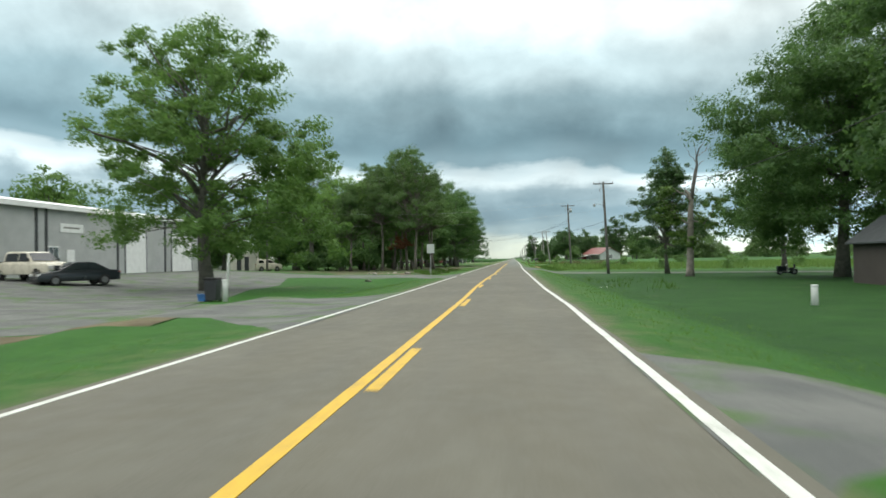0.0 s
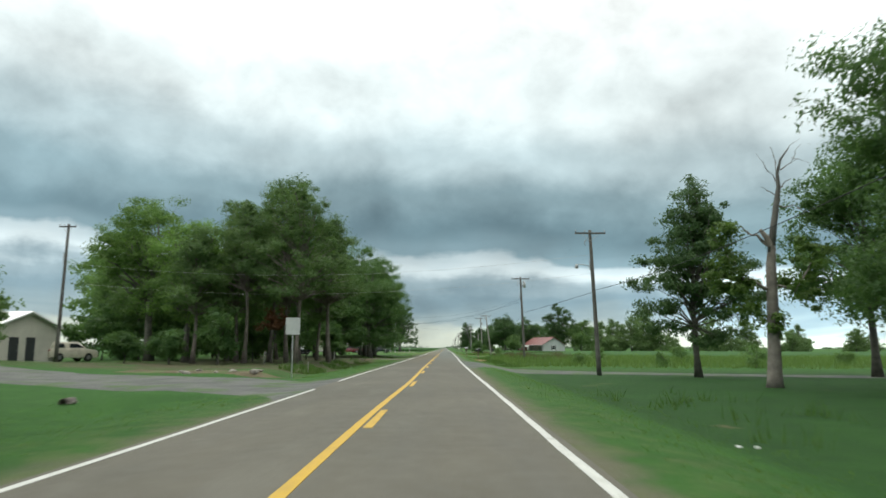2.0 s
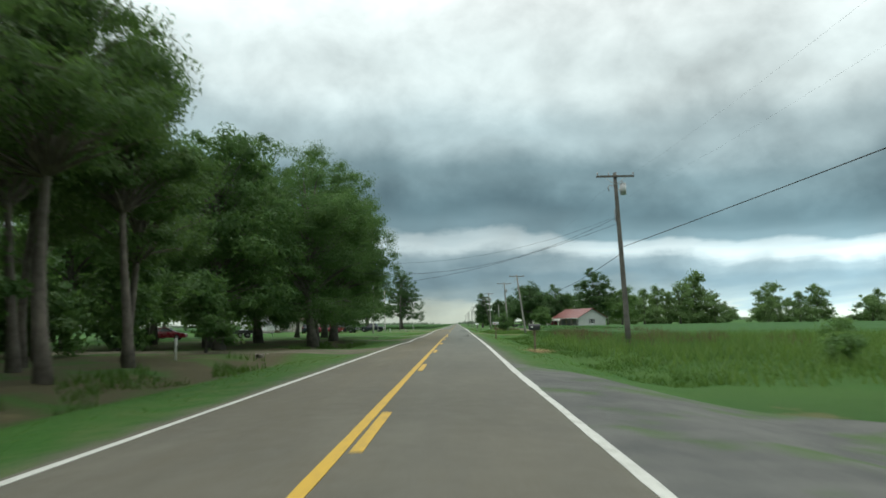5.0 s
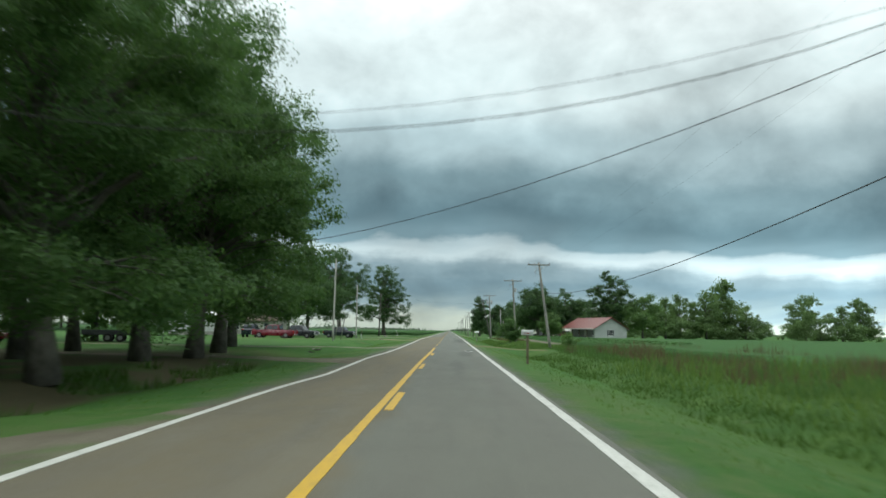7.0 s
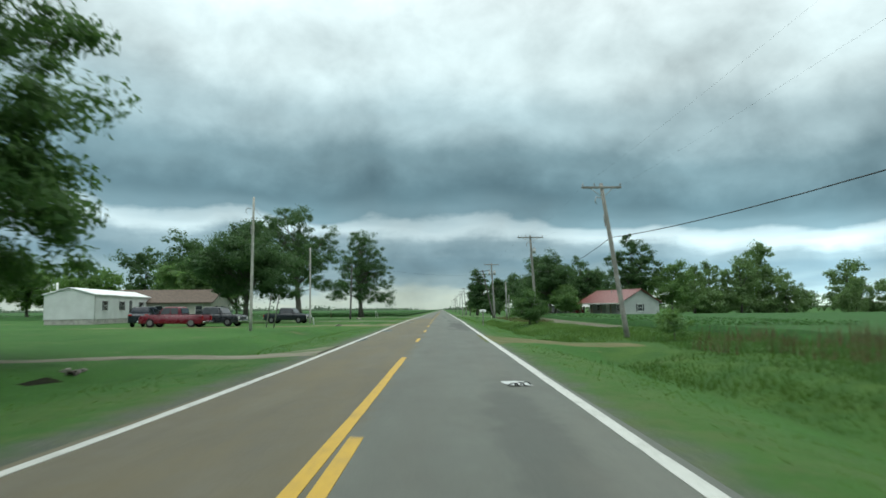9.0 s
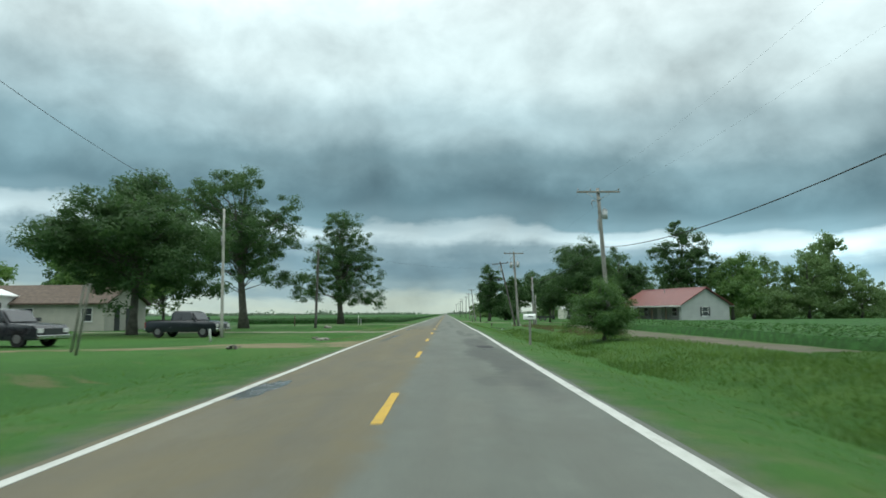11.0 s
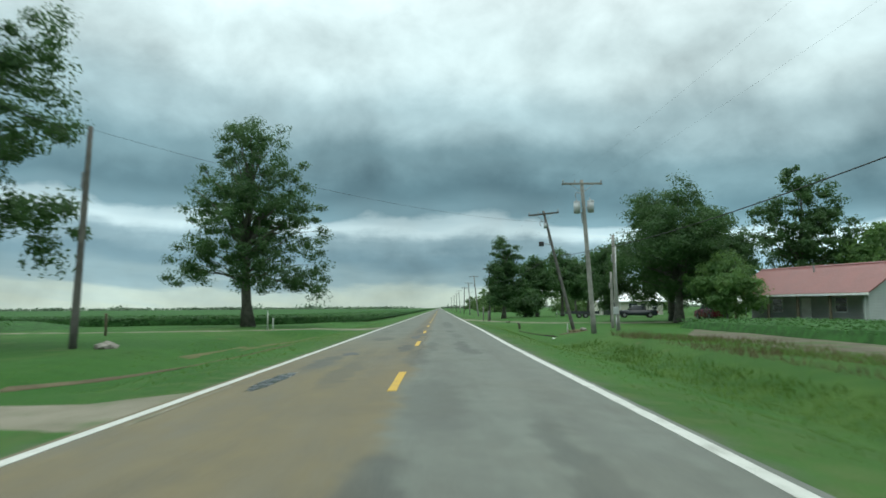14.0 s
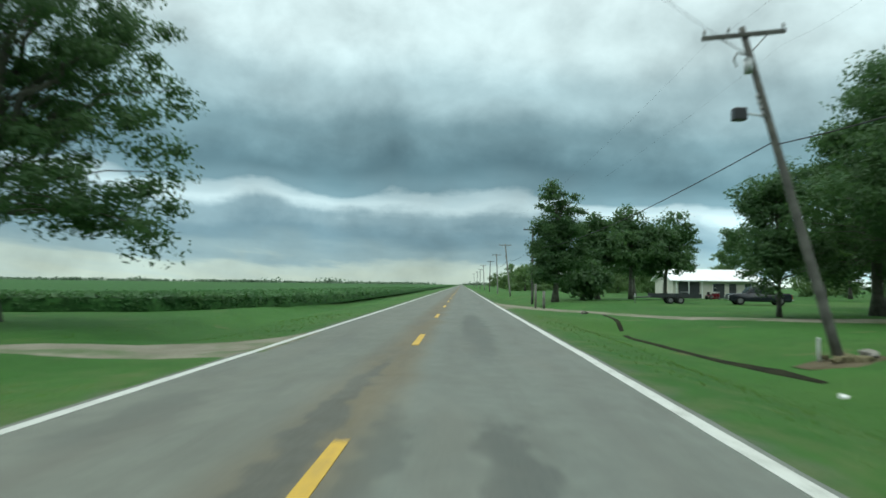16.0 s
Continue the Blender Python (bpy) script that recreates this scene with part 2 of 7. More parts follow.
    # faint blotches on the northern stretch
    blot = m.calc("MULTIPLY", m.step(m.noise(0.55, 5, 0.65, (1.4, 0.35, 1)), 0.48, 0.68), m.step(y, 100, 215, 0.05, 0.38))
    c = m.mix(blot, c, (0.075, 0.082, 0.076))
    c = m.mix(m.step(m.noise(1.1, 5, 0.68, (1.0, 0.45, 1)), 0.44, 0.66, 0, 0.26), c, (0.060, 0.060, 0.048))
    c = m.mix(m.step(m.noise(0.7, 4, 0.6, (1.2, 0.25, 1)), 0.50, 0.70, 0, 0.20), c, (0.150, 0.148, 0.120))
    c = m.mix(m.step(fine, 0.35, 0.75, 0.0, 0.30), c, (0.19, 0.185, 0.155))
    m.color(c).rough(m.step(mid, 0.2, 0.8, 0.75, 0.95))
    m.bump(m.calc("ADD", fine, m.calc("MULTIPLY", mid, 0.6)), 0.25, 0.012)
    return m.m


def grass_material():
    m = Mat("mown_grass", 0.9, 0, 0.15)
    x, y = m.axis(0), m.axis(1)
    patch, mid, fine = m.noise(0.10, 4, 0.6), m.noise(0.9, 5, 0.65), m.noise(16, 4, 0.75)
    streak = m.noise(1.2, 4, 0.6, (1.4, 0.18, 1))
    c = m.mix(m.step(patch, 0.35, 0.65), (0.029, 0.088, 0.013), (0.043, 0.114, 0.019))
    c = m.mix(m.step(mid, 0.45, 0.75, 0, 0.55), c, (0.023, 0.067, 0.010))
    c = m.mix(m.step(streak, 0.52, 0.75, 0, 0.5), c, (0.055, 0.114, 0.021))
    c = m.mix(m.step(fine, 0.4, 0.8, 0, 0.45), c, (0.017, 0.047, 0.008))
    c = m.mix(m.step(m.noise(0.06, 4, 0.6), 0.48, 0.66, 0, 0.45), c, (0.062, 0.100, 0.024))
    c = m.mix(m.step(m.noise(0.4, 4, 0.65, (1.0, 0.4, 1)), 0.55, 0.72, 0, 0.40), c, (0.074, 0.112, 0.030))
    # rank unmown growth beyond the mowing line
    mow = m.calc("ADD", x, m.calc("MULTIPLY", m.calc("SUBTRACT", m.noise(0.5, 4), 0.5), 1.4))
    rank = m.calc("MULTIPLY", m.step(mow, 6.9, 7.3), m.calc("MULTIPLY", m.step(y, 97, 104), m.step(y, 256, 266, 1, 0)))
    rank = m.calc("MULTIPLY", rank, m.step(m.noise(0.22, 4, 0.6), 0.25, 0.6, 0.55, 0.95))
    c = m.mix(rank, c, m.mix(m.step(mid, 0.35, 0.7), (0.026, 0.070, 0.010), (0.050, 0.098, 0.016)))
    c = m.mix(m.step(y, 60, 115, 0.9, 0.0), c, m.mix(m.step(mid, 0.3, 0.7), (0.016, 0.062, 0.008), (0.027, 0.086, 0.012)))
    # darker lawn past the mown verge of the southern stretch
    lawn = m.calc("MULTIPLY", m.step(mow, 5.9, 7.4), m.step(y, 84, 104, 0.9, 0.0))
    c = m.mix(m.calc("MULTIPLY", lawn, m.step(m.noise(0.3, 4, 0.6), 0.25, 0.6, 0.6, 1.0)), c, m.mix(m.step(mid, 0.3, 0.7), (0.009, 0.036, 0.006), (0.015, 0.050, 0.008)))
    # worn, dusty edge along the road
    edge = m.calc("ADD", m.calc("ABSOLUTE", x), m.calc("MULTIPLY", m.calc("SUBTRACT", mid, 0.5), 1.6))
    c = m.mix(m.step(edge, 2.9, 3.8, 0.9, 0.0), c, m.mix(m.step(y, 70, 110), (0.105, 0.098, 0.068), m.mix(m.step(fine, 0.4, 0.65), (0.070, 0.075, 0.068), (0.120, 0.120, 0.098))))
    verge = m.calc("MULTIPLY", m.step(edge, 3.4, 6.6, 1.0, 0.0), m.step(m.noise(1.4, 5, 0.7), 0.42, 0.66, 0.0, 0.55))
    c = m.mix(verge, c, (0.082, 0.106, 0.040))
    # bare soil under the grove
    shade = m.calc("MULTIPLY", m.step(x, -7.5, -6.2, 1, 0), m.step(x, -34, -22))
    shade = m.calc("MULTIPLY", shade, m.calc("MULTIPLY", m.step(y, 72, 80), m.step(y, 146, 158, 1, 0)))
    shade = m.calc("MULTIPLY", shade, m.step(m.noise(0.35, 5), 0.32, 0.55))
    c = m.mix(m.calc("MULTIPLY", shade, 0.85), c, (0.070, 0.055, 0.036))
    # scattered bare patches
    bare = m.calc("MULTIPLY", m.step(m.noise(0.28, 5, 0.65), 0.62, 0.70), m.step(m.calc("ABSOLUTE", x), 5, 7))
    c = m.mix(m.calc("MULTIPLY", bare, 0.55), c, (0.125, 0.102, 0.058))
    m.color(c)
    m.bump(m.calc("ADD", fine, mid), 0.7, 0.05)
    return m.m


def gravel_material(name, lo, hi):
    m = Mat(name, 0.95, 0, 0.15)
    fine, mid = m.noise(22, 4, 0.8), m.noise(0.7, 5, 0.6)
    c = m.mix(m.step(mid, 0.3, 0.7), lo, hi)
    c = m.mix(m.step(fine, 0.45, 0.8, 0, 0.6), c, tuple(v * 0.55 for v in lo))
    c = m.mix(m.step(m.noise(0.5, 4), 0.50, 0.66, 0, 0.75), c, (0.058, 0.104, 0.03))
    m.color(c).bump(fine, 0.6, 0.03)
    return m.m


def ribbed_material(name, col, scale, axis="X", rough=0.45, metal=0.0):
    m = Mat(name, rough, metal, 0.4)
    w, big = m.wave(scale, axis), m.noise(0.8, 5, world=False)
    c = m.mix(m.step(big, 0.3, 0.7), tuple(v * 0.85 for v in col), col)
    c = m.mix(m.step(w, 0.8, 1.0, 0, 0.25), c, tuple(v * 0.6 for v in col))
    m.color(c).bump(w, 0.35, 0.02)
    return m.m


ASPHALT, GRASS = asphalt_material(), grass_material()
GRAVEL = gravel_material("grey_gravel", (0.080, 0.084, 0.080), (0.125, 0.127, 0.118))
GRAVEL_TAN = gravel_material("tan_gravel", (0.150, 0.142, 0.104), (0.215, 0.202, 0.155))
DIRT = gravel_material("bare_dirt", (0.128, 0.112, 0.062), (0.190, 0.168, 0.100))
GRAVEL_BROWN = gravel_material("brown_gravel", (0.088, 0.080, 0.058), (0.138, 0.126, 0.094))
DITCH = plain("ditch_soil_and_shade", (0.018, 0.019, 0.010), 0.95, spec=0.05, var=0.4, scale=1.5, bump=0.6, world=True)
DRY_GRASS = gravel_material("dry_grass", (0.092, 0.098, 0.040), (0.135, 0.122, 0.060))
BANK = gravel_material("eroded_bank_soil", (0.070, 0.058, 0.034), (0.125, 0.104, 0.064))
PATCH = plain("fresh_asphalt_patch", (0.066, 0.072, 0.070), 0.8, var=0.25, scale=1.2, bump=0.2, world=True)
WET = plain("wet_asphalt", (0.060, 0.066, 0.068), 0.25, spec=0.5, var=0.2, world=True)


def worn_paint(name, col, under):
    m = Mat(name, 0.6, 0, 0.3)
    worn = m.calc("MAXIMUM", m.step(m.noise(2.2, 6, 0.75), 0.52, 0.68, 0, 0.75), m.step(m.noise(9.0, 4, 0.7), 0.52, 0.66, 0, 0.55))
    m.color(m.mix(worn, m.mix(m.step(m.noise(14, 3), 0.3, 0.7), tuple(v * 0.85 for v in col), col), under))
    return m.m


WHITE_LINE = worn_paint("white_road_paint", (0.47, 0.48, 0.44), (0.20, 0.20, 0.17))
YELLOW_LINE = worn_paint("yellow_road_paint", (0.46, 0.29, 0.022), (0.23, 0.165, 0.05))
BARK = plain("bark", (0.108, 0.104, 0.086), 0.95, var=0.35, scale=3, bump=0.6)
PINE_BARK = plain("pine_bark", (0.145, 0.128, 0.108), 0.95, var=0.35, scale=3, bump=0.6)
DEAD_WOOD = plain("bleached_wood", (0.19, 0.172, 0.145), 0.95, var=0.3, scale=2.5, bump=0.5)
POLE_DARK = plain("creosoted_pole_wood", (0.105, 0.102, 0.090), 0.9, var=0.3, scale=2, bump=0.3)
POLE_GREY = plain("weathered_pole_wood", (0.24, 0.235, 0.21), 0.9, var=0.25, scale=2, bump=0.3)
POLE_PALE = plain("pale_pole_wood", (0.38, 0.375, 0.335), 0.9, var=0.2, scale=2, bump=0.3)
POST_WOOD = plain("post_wood", (0.15, 0.122, 0.085), 0.9, var=0.3, scale=4, bump=0.3)
METAL = plain("galvanised_metal", (0.42, 0.43, 0.42), 0.45, 0.8, var=0.15)
TRANSFORMER = plain("transformer_paint", (0.42, 0.44, 0.44), 0.5, 0.1, var=0.12)
PORCELAIN = plain("insulator_porcelain", (0.30, 0.30, 0.30), 0.3, spec=0.5, var=0.1)
CABLE = plain("cable_sheath", (0.03, 0.03, 0.03), 0.7, var=0.1)
BLACK = plain("black_rubber", (0.018, 0.018, 0.018), 0.85, var=0.2)
BLACK_BOX = plain("black_enamel", (0.022, 0.023, 0.025), 0.45, spec=0.5, var=0.15)
WHITE_BOX = plain("white_enamel", (0.76, 0.77, 0.75), 0.45, spec=0.4, var=0.06)
DULL_BOX = plain("weathered_white_enamel", (0.40, 0.42, 0.41), 0.55, var=0.15, scale=5)
PVC = plain("white_plastic", (0.62, 0.63, 0.60), 0.5, var=0.12)
CONCRETE = plain("concrete", (0.40, 0.385, 0.35), 0.95, var=0.25, scale=2, bump=0.3)
SIGN_BACK = plain("sign_aluminium", (0.50, 0.52, 0.50), 0.5, 0.3, var=0.10)
GLASS = plain("dark_glass", (0.02, 0.025, 0.03), 0.08, spec=0.7, var=0.1)
CHROME = plain("chrome", (0.62, 0.63, 0.63), 0.2, 1.0, var=0.05)
LAMP_RED = plain("red_lens", (0.30, 0.02, 0.015), 0.3, var=0.1)
LAMP_CLEAR = plain("clear_lens", (0.62, 0.62, 0.60), 0.2, var=0.1)
SIDING_GREY = ribbed_material("grey_ribbed_steel", (0.42, 0.43, 0.42), 3.2, "Y")
SIDING_WHITE = ribbed_material("white_ribbed_steel", (0.66, 0.68, 0.67), 3.2, "X")
ROOF_WHITE = ribbed_material("white_roof_steel", (0.78, 0.79, 0.78), 1.6, "Y", 0.4)
ROOF_RED = ribbed_material("red_roof_steel", (0.155, 0.040, 0.032), 1.7, "Y", 0.42)
ROOF_BROWN = plain("brown_shingles", (0.105, 0.080, 0.062), 0.95, var=0.3, scale=3, bump=0.4)
LAP_GREY = ribbed_material("grey_lap_siding", (0.40, 0.42, 0.41), 2.6, "Z", 0.7)
LAP_CREAM = ribbed_material("cream_lap_siding", (0.44, 0.43, 0.37), 2.6, "Z", 0.75)
LAP_TAN = ribbed_material("pale_lap_siding", (0.60, 0.58, 0.50), 2.6, "Z", 0.7)
SHED_WOOD = ribbed_material("dark_shed_boards", (0.045, 0.038, 0.032), 2.0, "X", 0.9)
TRIM_DARK = plain("dark_trim", (0.045, 0.05, 0.052), 0.6, var=0.15)
TRIM_WHITE = plain("white_trim", (0.74, 0.75, 0.73), 0.6, var=0.08)
TARP_BLUE = plain("blue_plastic", (0.03, 0.12, 0.30), 0.5, var=0.2)
STRAW = plain("dry_straw", (0.36, 0.28, 0.15), 0.95, var=0.3, scale=6)
RUSTY = plain("rusted_culvert_steel", (0.12, 0.105, 0.09), 0.8, var=0.35)
ROCK = plain("rubble_stone", (0.23, 0.215, 0.185), 0.95, var=0.3, scale=3, bump=0.4)

LEAF_A = leaf_material("pecan_leaf", (0.058, 0.128, 0.028), (0.150, 0.240, 0.060), (0.17, 0.31, 0.06), 0.38)
LEAF_B = leaf_material("oak_leaf", (0.056, 0.118, 0.038), (0.145, 0.225, 0.072), (0.21, 0.36, 0.09), 0.46)
LEAF_OAK = leaf_material("shade_oak_leaf", (0.036, 0.086, 0.026), (0.100, 0.172, 0.050), (0.135, 0.255, 0.06), 0.44)
LEAF_C = leaf_material("poplar_leaf", (0.032, 0.074, 0.026), (0.092, 0.152, 0.054), (0.11, 0.21, 0.06), 0.38)
LEAF_BRIGHT = leaf_material("mulberry_leaf", (0.080, 0.165, 0.034), (0.170, 0.280, 0.066), (0.24, 0.42, 0.08), 0.45)
LEAF_PINE = leaf_material("pine_needle", (0.052, 0.102, 0.036), (0.120, 0.185, 0.060), (0.15, 0.27, 0.06), 0.40)
# paler, greyer leaf colours with the distance haze put into them
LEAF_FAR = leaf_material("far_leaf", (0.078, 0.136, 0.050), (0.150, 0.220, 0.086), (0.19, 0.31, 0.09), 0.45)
LEAF_HAZE = leaf_material("haze_tinted_leaf", (0.150, 0.205, 0.150), (0.200, 0.255, 0.185), (0.24, 0.32, 0.20), 0.45)
LEAF_SOY = leaf_material("soybean_leaf", (0.040, 0.110, 0.032), (0.085, 0.175, 0.050), (0.10, 0.22, 0.05))
SOY_BED = plain("soybean_canopy", (0.036, 0.090, 0.024), 0.9, spec=0.1, var=0.4, scale=2.2, bump=0.9, world=True)
LEAF_RUST = leaf_material("rusty_leaf", (0.10, 0.045, 0.022), (0.19, 0.085, 0.035), (0.15, 0.07, 0.02))
WEED = leaf_material("tall_weed", (0.034, 0.086, 0.016), (0.076, 0.140, 0.030), (0.11, 0.20, 0.03), 0.4)
WEED_PALE = leaf_material("pale_tall_weed", (0.060, 0.122, 0.026), (0.135, 0.205, 0.056), (0.17, 0.28, 0.06), 0.45)
WEED_DRY = leaf_material("dry_seedheads", (0.072, 0.054, 0.030), (0.175, 0.140, 0.078), (0.16, 0.15, 0.06), 0.3)
BLADE = leaf_material("grass_blade", (0.060, 0.120, 0.022), (0.105, 0.175, 0.036), (0.15, 0.26, 0.04), 0.5)
VINE = leaf_material("vine_leaf", (0.075, 0.135, 0.030), (0.130, 0.205, 0.050), (0.12, 0.22, 0.03))


# ---- building helpers ----
def mesh_object(name, verts, faces, material, parent=None, label="", smooth=False):
    me = bpy.data.meshes.new(name)
    me.from_pydata([tuple(v) for v in verts], [], faces)
    me.materials.append(material)
    if smooth:
        me.polygons.foreach_set("use_smooth", [True] * len(me.polygons))
    me.update()
    ob = new(name, me)
    ob.parent = parent
    return tagged(ob, label)


def part(name, bm, material, parent=None, label="", smooth=False):
    """Links a bmesh as one mesh object under a thing or a part."""
    bmesh.ops.recalc_face_normals(bm, faces=bm.faces)
    me = bpy.data.meshes.new(name)
    bm.to_mesh(me)
    bm.free()
    me.materials.append(material)
    if smooth:
        me.polygons.foreach_set("use_smooth", [True] * len(me.polygons))
    ob = new(name, me)
    ob.parent = parent
    return tagged(ob, label)


def thing(name, m, label, category, group="", kind=""):
    ob = new(name)
    ob.matrix_basis = m
    return tagged(ob, label, category, group, kind)


def box_bm(x0, x1, y0, y1, z0, z1, bevel=0.0, bm=None):
    bm = bm or bmesh.new()
    r = bmesh.ops.create_cube(bm, size=1.0, matrix=Matrix.Translation(((x0 + x1) / 2, (y0 + y1) / 2, (z0 + z1) / 2)) @ Matrix.Diagonal((x1 - x0, y1 - y0, z1 - z0, 1)))
    if bevel:
        edges = {e for v in r["verts"] for e in v.link_edges}
        bmesh.ops.bevel(bm, geom=list(edges), offset=bevel, segments=2, affect="EDGES", profile=0.5)
    return bm


def prism_bm(outline, y0, y1, bevel=0.0, bm=None):
    """Extrudes an outline of (x, z) from y0 to y1."""
    bm = bm or bmesh.new()
    p = [bm.verts.new((x, y0, z)) for x, z in outline]
    q = [bm.verts.new((x, y1, z)) for x, z in outline]
    n = len(p)
    bm.faces.new(p), bm.faces.new(q[::-1])
    for i in range(n):
        bm.faces.new((p[i], q[i], q[(i + 1) % n], p[(i + 1) % n]))
    if bevel:
        bmesh.ops.bevel(bm, geom=list(bm.edges), offset=bevel, segments=2, affect="EDGES", profile=0.5)
    return bm


def tube_data(path, radii, sides=8, cap=True):
    path = [Vector(p) for p in path]
    verts, faces = [], []
    for i, p in enumerate(path):
        d = (path[min(i + 1, len(path) - 1)] - path[max(i - 1, 0)]).normalized()
        u = d.cross(Vector((0, 1, 0.01)) if abs(d.y) < 0.9 else Vector((1, 0, 0))).normalized()
        v = d.cross(u)
        for k in range(sides):
            a = 2 * math.pi * k / sides
            verts.append(p + (u * math.cos(a) + v * math.sin(a)) * radii[i])
    for i in range(len(path) - 1):
        for k in range(sides):
            faces.append((i * sides + k, i * sides + (k + 1) % sides, (i + 1) * sides + (k + 1) % sides, (i + 1) * sides + k))
    if cap:
        faces.append(tuple(range(sides))[::-1])
        faces.append(tuple(range((len(path) - 1) * sides, len(path) * sides)))
    return verts, faces


def tube(name, path, radii, material, parent=None, sides=8, label="", smooth=True):
    if isinstance(radii, (int, float)):
        radii = [radii] * len(path)
    v, f = tube_data(path, radii, sides)
    return mesh_object(name, v, f, material, parent, label, smooth)


def smooth01(v, lo, hi):
    t = min(1.0, max(0.0, (v - lo) / (hi - lo)))
    return t * t * (3 - 2 * t)


# ---- ground ----
LEFT_FILLS = [(14, 28, 2.5), (53, 66, 2.5), (114.5, 123.5, 2), (142.5, 146.5, 1.5), (164, 168, 1.2), (205, 214.5, 1.5), (231, 236, 1.2), (268, 274, 2)]
RIGHT_FILLS = [(-20, 8, 2), (84, 100, 2.5), (174, 180, 1.5), (291, 306, 2)]


def fill(y, rows):
    return max(smooth01(y, a - s, a + s * 0.3) * (1 - smooth01(y, b - s * 0.3, b + s)) for a, b, s in rows)


def gz(x, y):
    """Height of the ground."""
    ax = abs(x)
    edge = -0.10
    if ax < 3.0:
        return edge - 0.12 if ax < 2.7 else edge
    if x > 0:
        yard = -0.72 + 0.37 * smooth01(y, 88, 110) + 0.05 * smooth01(y, 200, 240)
        deep = -0.72 - 0.05 * smooth01(y, 60, 90) - 0.10 * smooth01(y, 215, 260)
        f = fill(y, RIGHT_FILLS)
        deep = deep + (min(yard, -0.28) - deep) * f
        near, bottom, back = 4.0, 7.4, 10.2 + 2.8 * smooth01(y, 269, 275) * (1 - smooth01(y, 282, 291))
    else:
        south = 1 - smooth01(y, 46, 60)
        yard = -0.12 - 0.33 * south + (0.55 + 0.33 * south) * smooth01(ax, 16, 34) * (1 - smooth01(y, 78, 96))
        deep = -0.50 + 0.12 * (1 - smooth01(y, 20, 40))
        f = fill(y, LEFT_FILLS)
        deep = deep + (-0.10 - deep) * f
        near, bottom, back = 4.6, 7.6, 9.8
    if ax < near:
        z = edge - 0.04 * (ax - 3.0)
    elif ax < bottom:
        z0 = edge - 0.04 * (near - 3.0)
        z = z0 + (deep - z0) * smooth01(ax, near, bottom)
    elif ax < back:
        z = deep + (yard - deep) * smooth01(ax, bottom, back)
    else:
        z = yard
    if ax > 4:
        z += 0.05 * noise.noise((x * 0.22, y * 0.16, 0.3)) + 0.02 * noise.noise((x * 0.9, y * 0.7, 2.0))
    return z


def grid_mesh(name, xs, ys, zf, material, parent=None, label=""):
    verts = [(x, y, zf(x, y)) for y in ys for x in xs]
    n = len(xs)
    faces = [(j * n + i, j * n + i + 1, (j + 1) * n + i + 1, (j + 1) * n + i) for j in range(len(ys) - 1) for i in range(n - 1)]
    return mesh_object(name, verts, faces, material, parent, label, True)


def spread(points):
    out = []
    for (a, s), (b, _) in zip(points, points[1:]):
        n = max(1, round((b - a) / s))
        out += [a + (b - a) * i / n for i in range(n)]
    return out + [points[-1][0]]


ground_x = spread([(-2600, 520), (-520, 110), (-190, 30), (-70, 6), (-34, 2), (-16, 0.7), (-2.7, 5.4), (2.7, 0.7), (16, 2), (46, 6), (88, 30), (190, 110), (520, 520), (2600, 1)])
ground_y = spread([(-140, 20), (-20, 1.2), (345, 8), (520, 60), (1100, 240), (4200, 1)])
ground = grid_mesh("ground", ground_x, ground_y, gz, GRASS)
tagged(ground, "mown green roadside grass with worn dusty edges and ditches", "ground", kind="stuff")
tagged(ground, kind="structure")


EDGE_Y = (0, 20, 30, 42, 56, 66, 80, 100, 121, 128, 130.5, 133, 137, 145, 149, 153, 162, 183, 206, 216, 230, 248, 268, 300)
EDGE_LEFT = (3.0, 2.88, 2.80, 2.79, 2.86, 2.92, 2.84, 2.76, 2.72, 2.70, 2.62, 2.44, 2.50, 2.67, 2.62, 2.51, 2.48, 2.68, 3.00, 3.05, 3.15, 3.12, 3.12, 3.0)
EDGE_RIGHT = (3.02, 2.98, 2.80, 2.75, 2.71, 2.66, 2.63, 2.63, 2.80, 2.83, 2.84, 2.84, 2.85, 2.86, 2.87, 2.88, 2.91, 2.95, 3.01, 3.10, 3.12, 3.01, 3.08, 3.0)


def edge_at(y, table):
    """Distance of a white edge line from the road's middle, eased over a few metres."""
    return float(np.mean([np.interp(y + d, EDGE_Y, table) for d in (-1.2, -0.4, 0.4, 1.2)]))


def crown(x):
    return -0.018 * abs(x)


road_y = spread([(-140, 20), (-20, 2), (345, 10), (520, 60), (1100, 300), (4200, 1)])


def road_sheet():
    verts, faces, prof = [], [], [-1.0, -0.985, -0.5, 0.0, 0.5, 0.985, 1.0]
    for y in road_y:
        rim = 0.22 + 0.05 * noise.noise((0, y * 0.3, 0)) + 0.05 * noise.noise((3, y * 0.9, 0))
        for k, u in enumerate(prof):
            x = u * (edge_at(y, EDGE_LEFT if u < 0 else EDGE_RIGHT) + rim)
            if k in (0, len(prof) - 1):
                x *= 1.012 + 0.016 * noise.noise((u * 5, y * 0.8, 4))
            verts.append((x, y, crown(x) if 0 < k < len(prof) - 1 else -0.16))
    n = len(prof)
    for j in range(len(road_y) - 1):
        for i in range(n - 1):
            faces.append((j * n + i, j * n + i + 1, (j + 1) * n + i + 1, (j + 1) * n + i))
    return mesh_object("road", verts, faces, ASPHALT)


tagged(road_sheet(), "worn grey-brown two-lane asphalt road", "road", kind="structure")


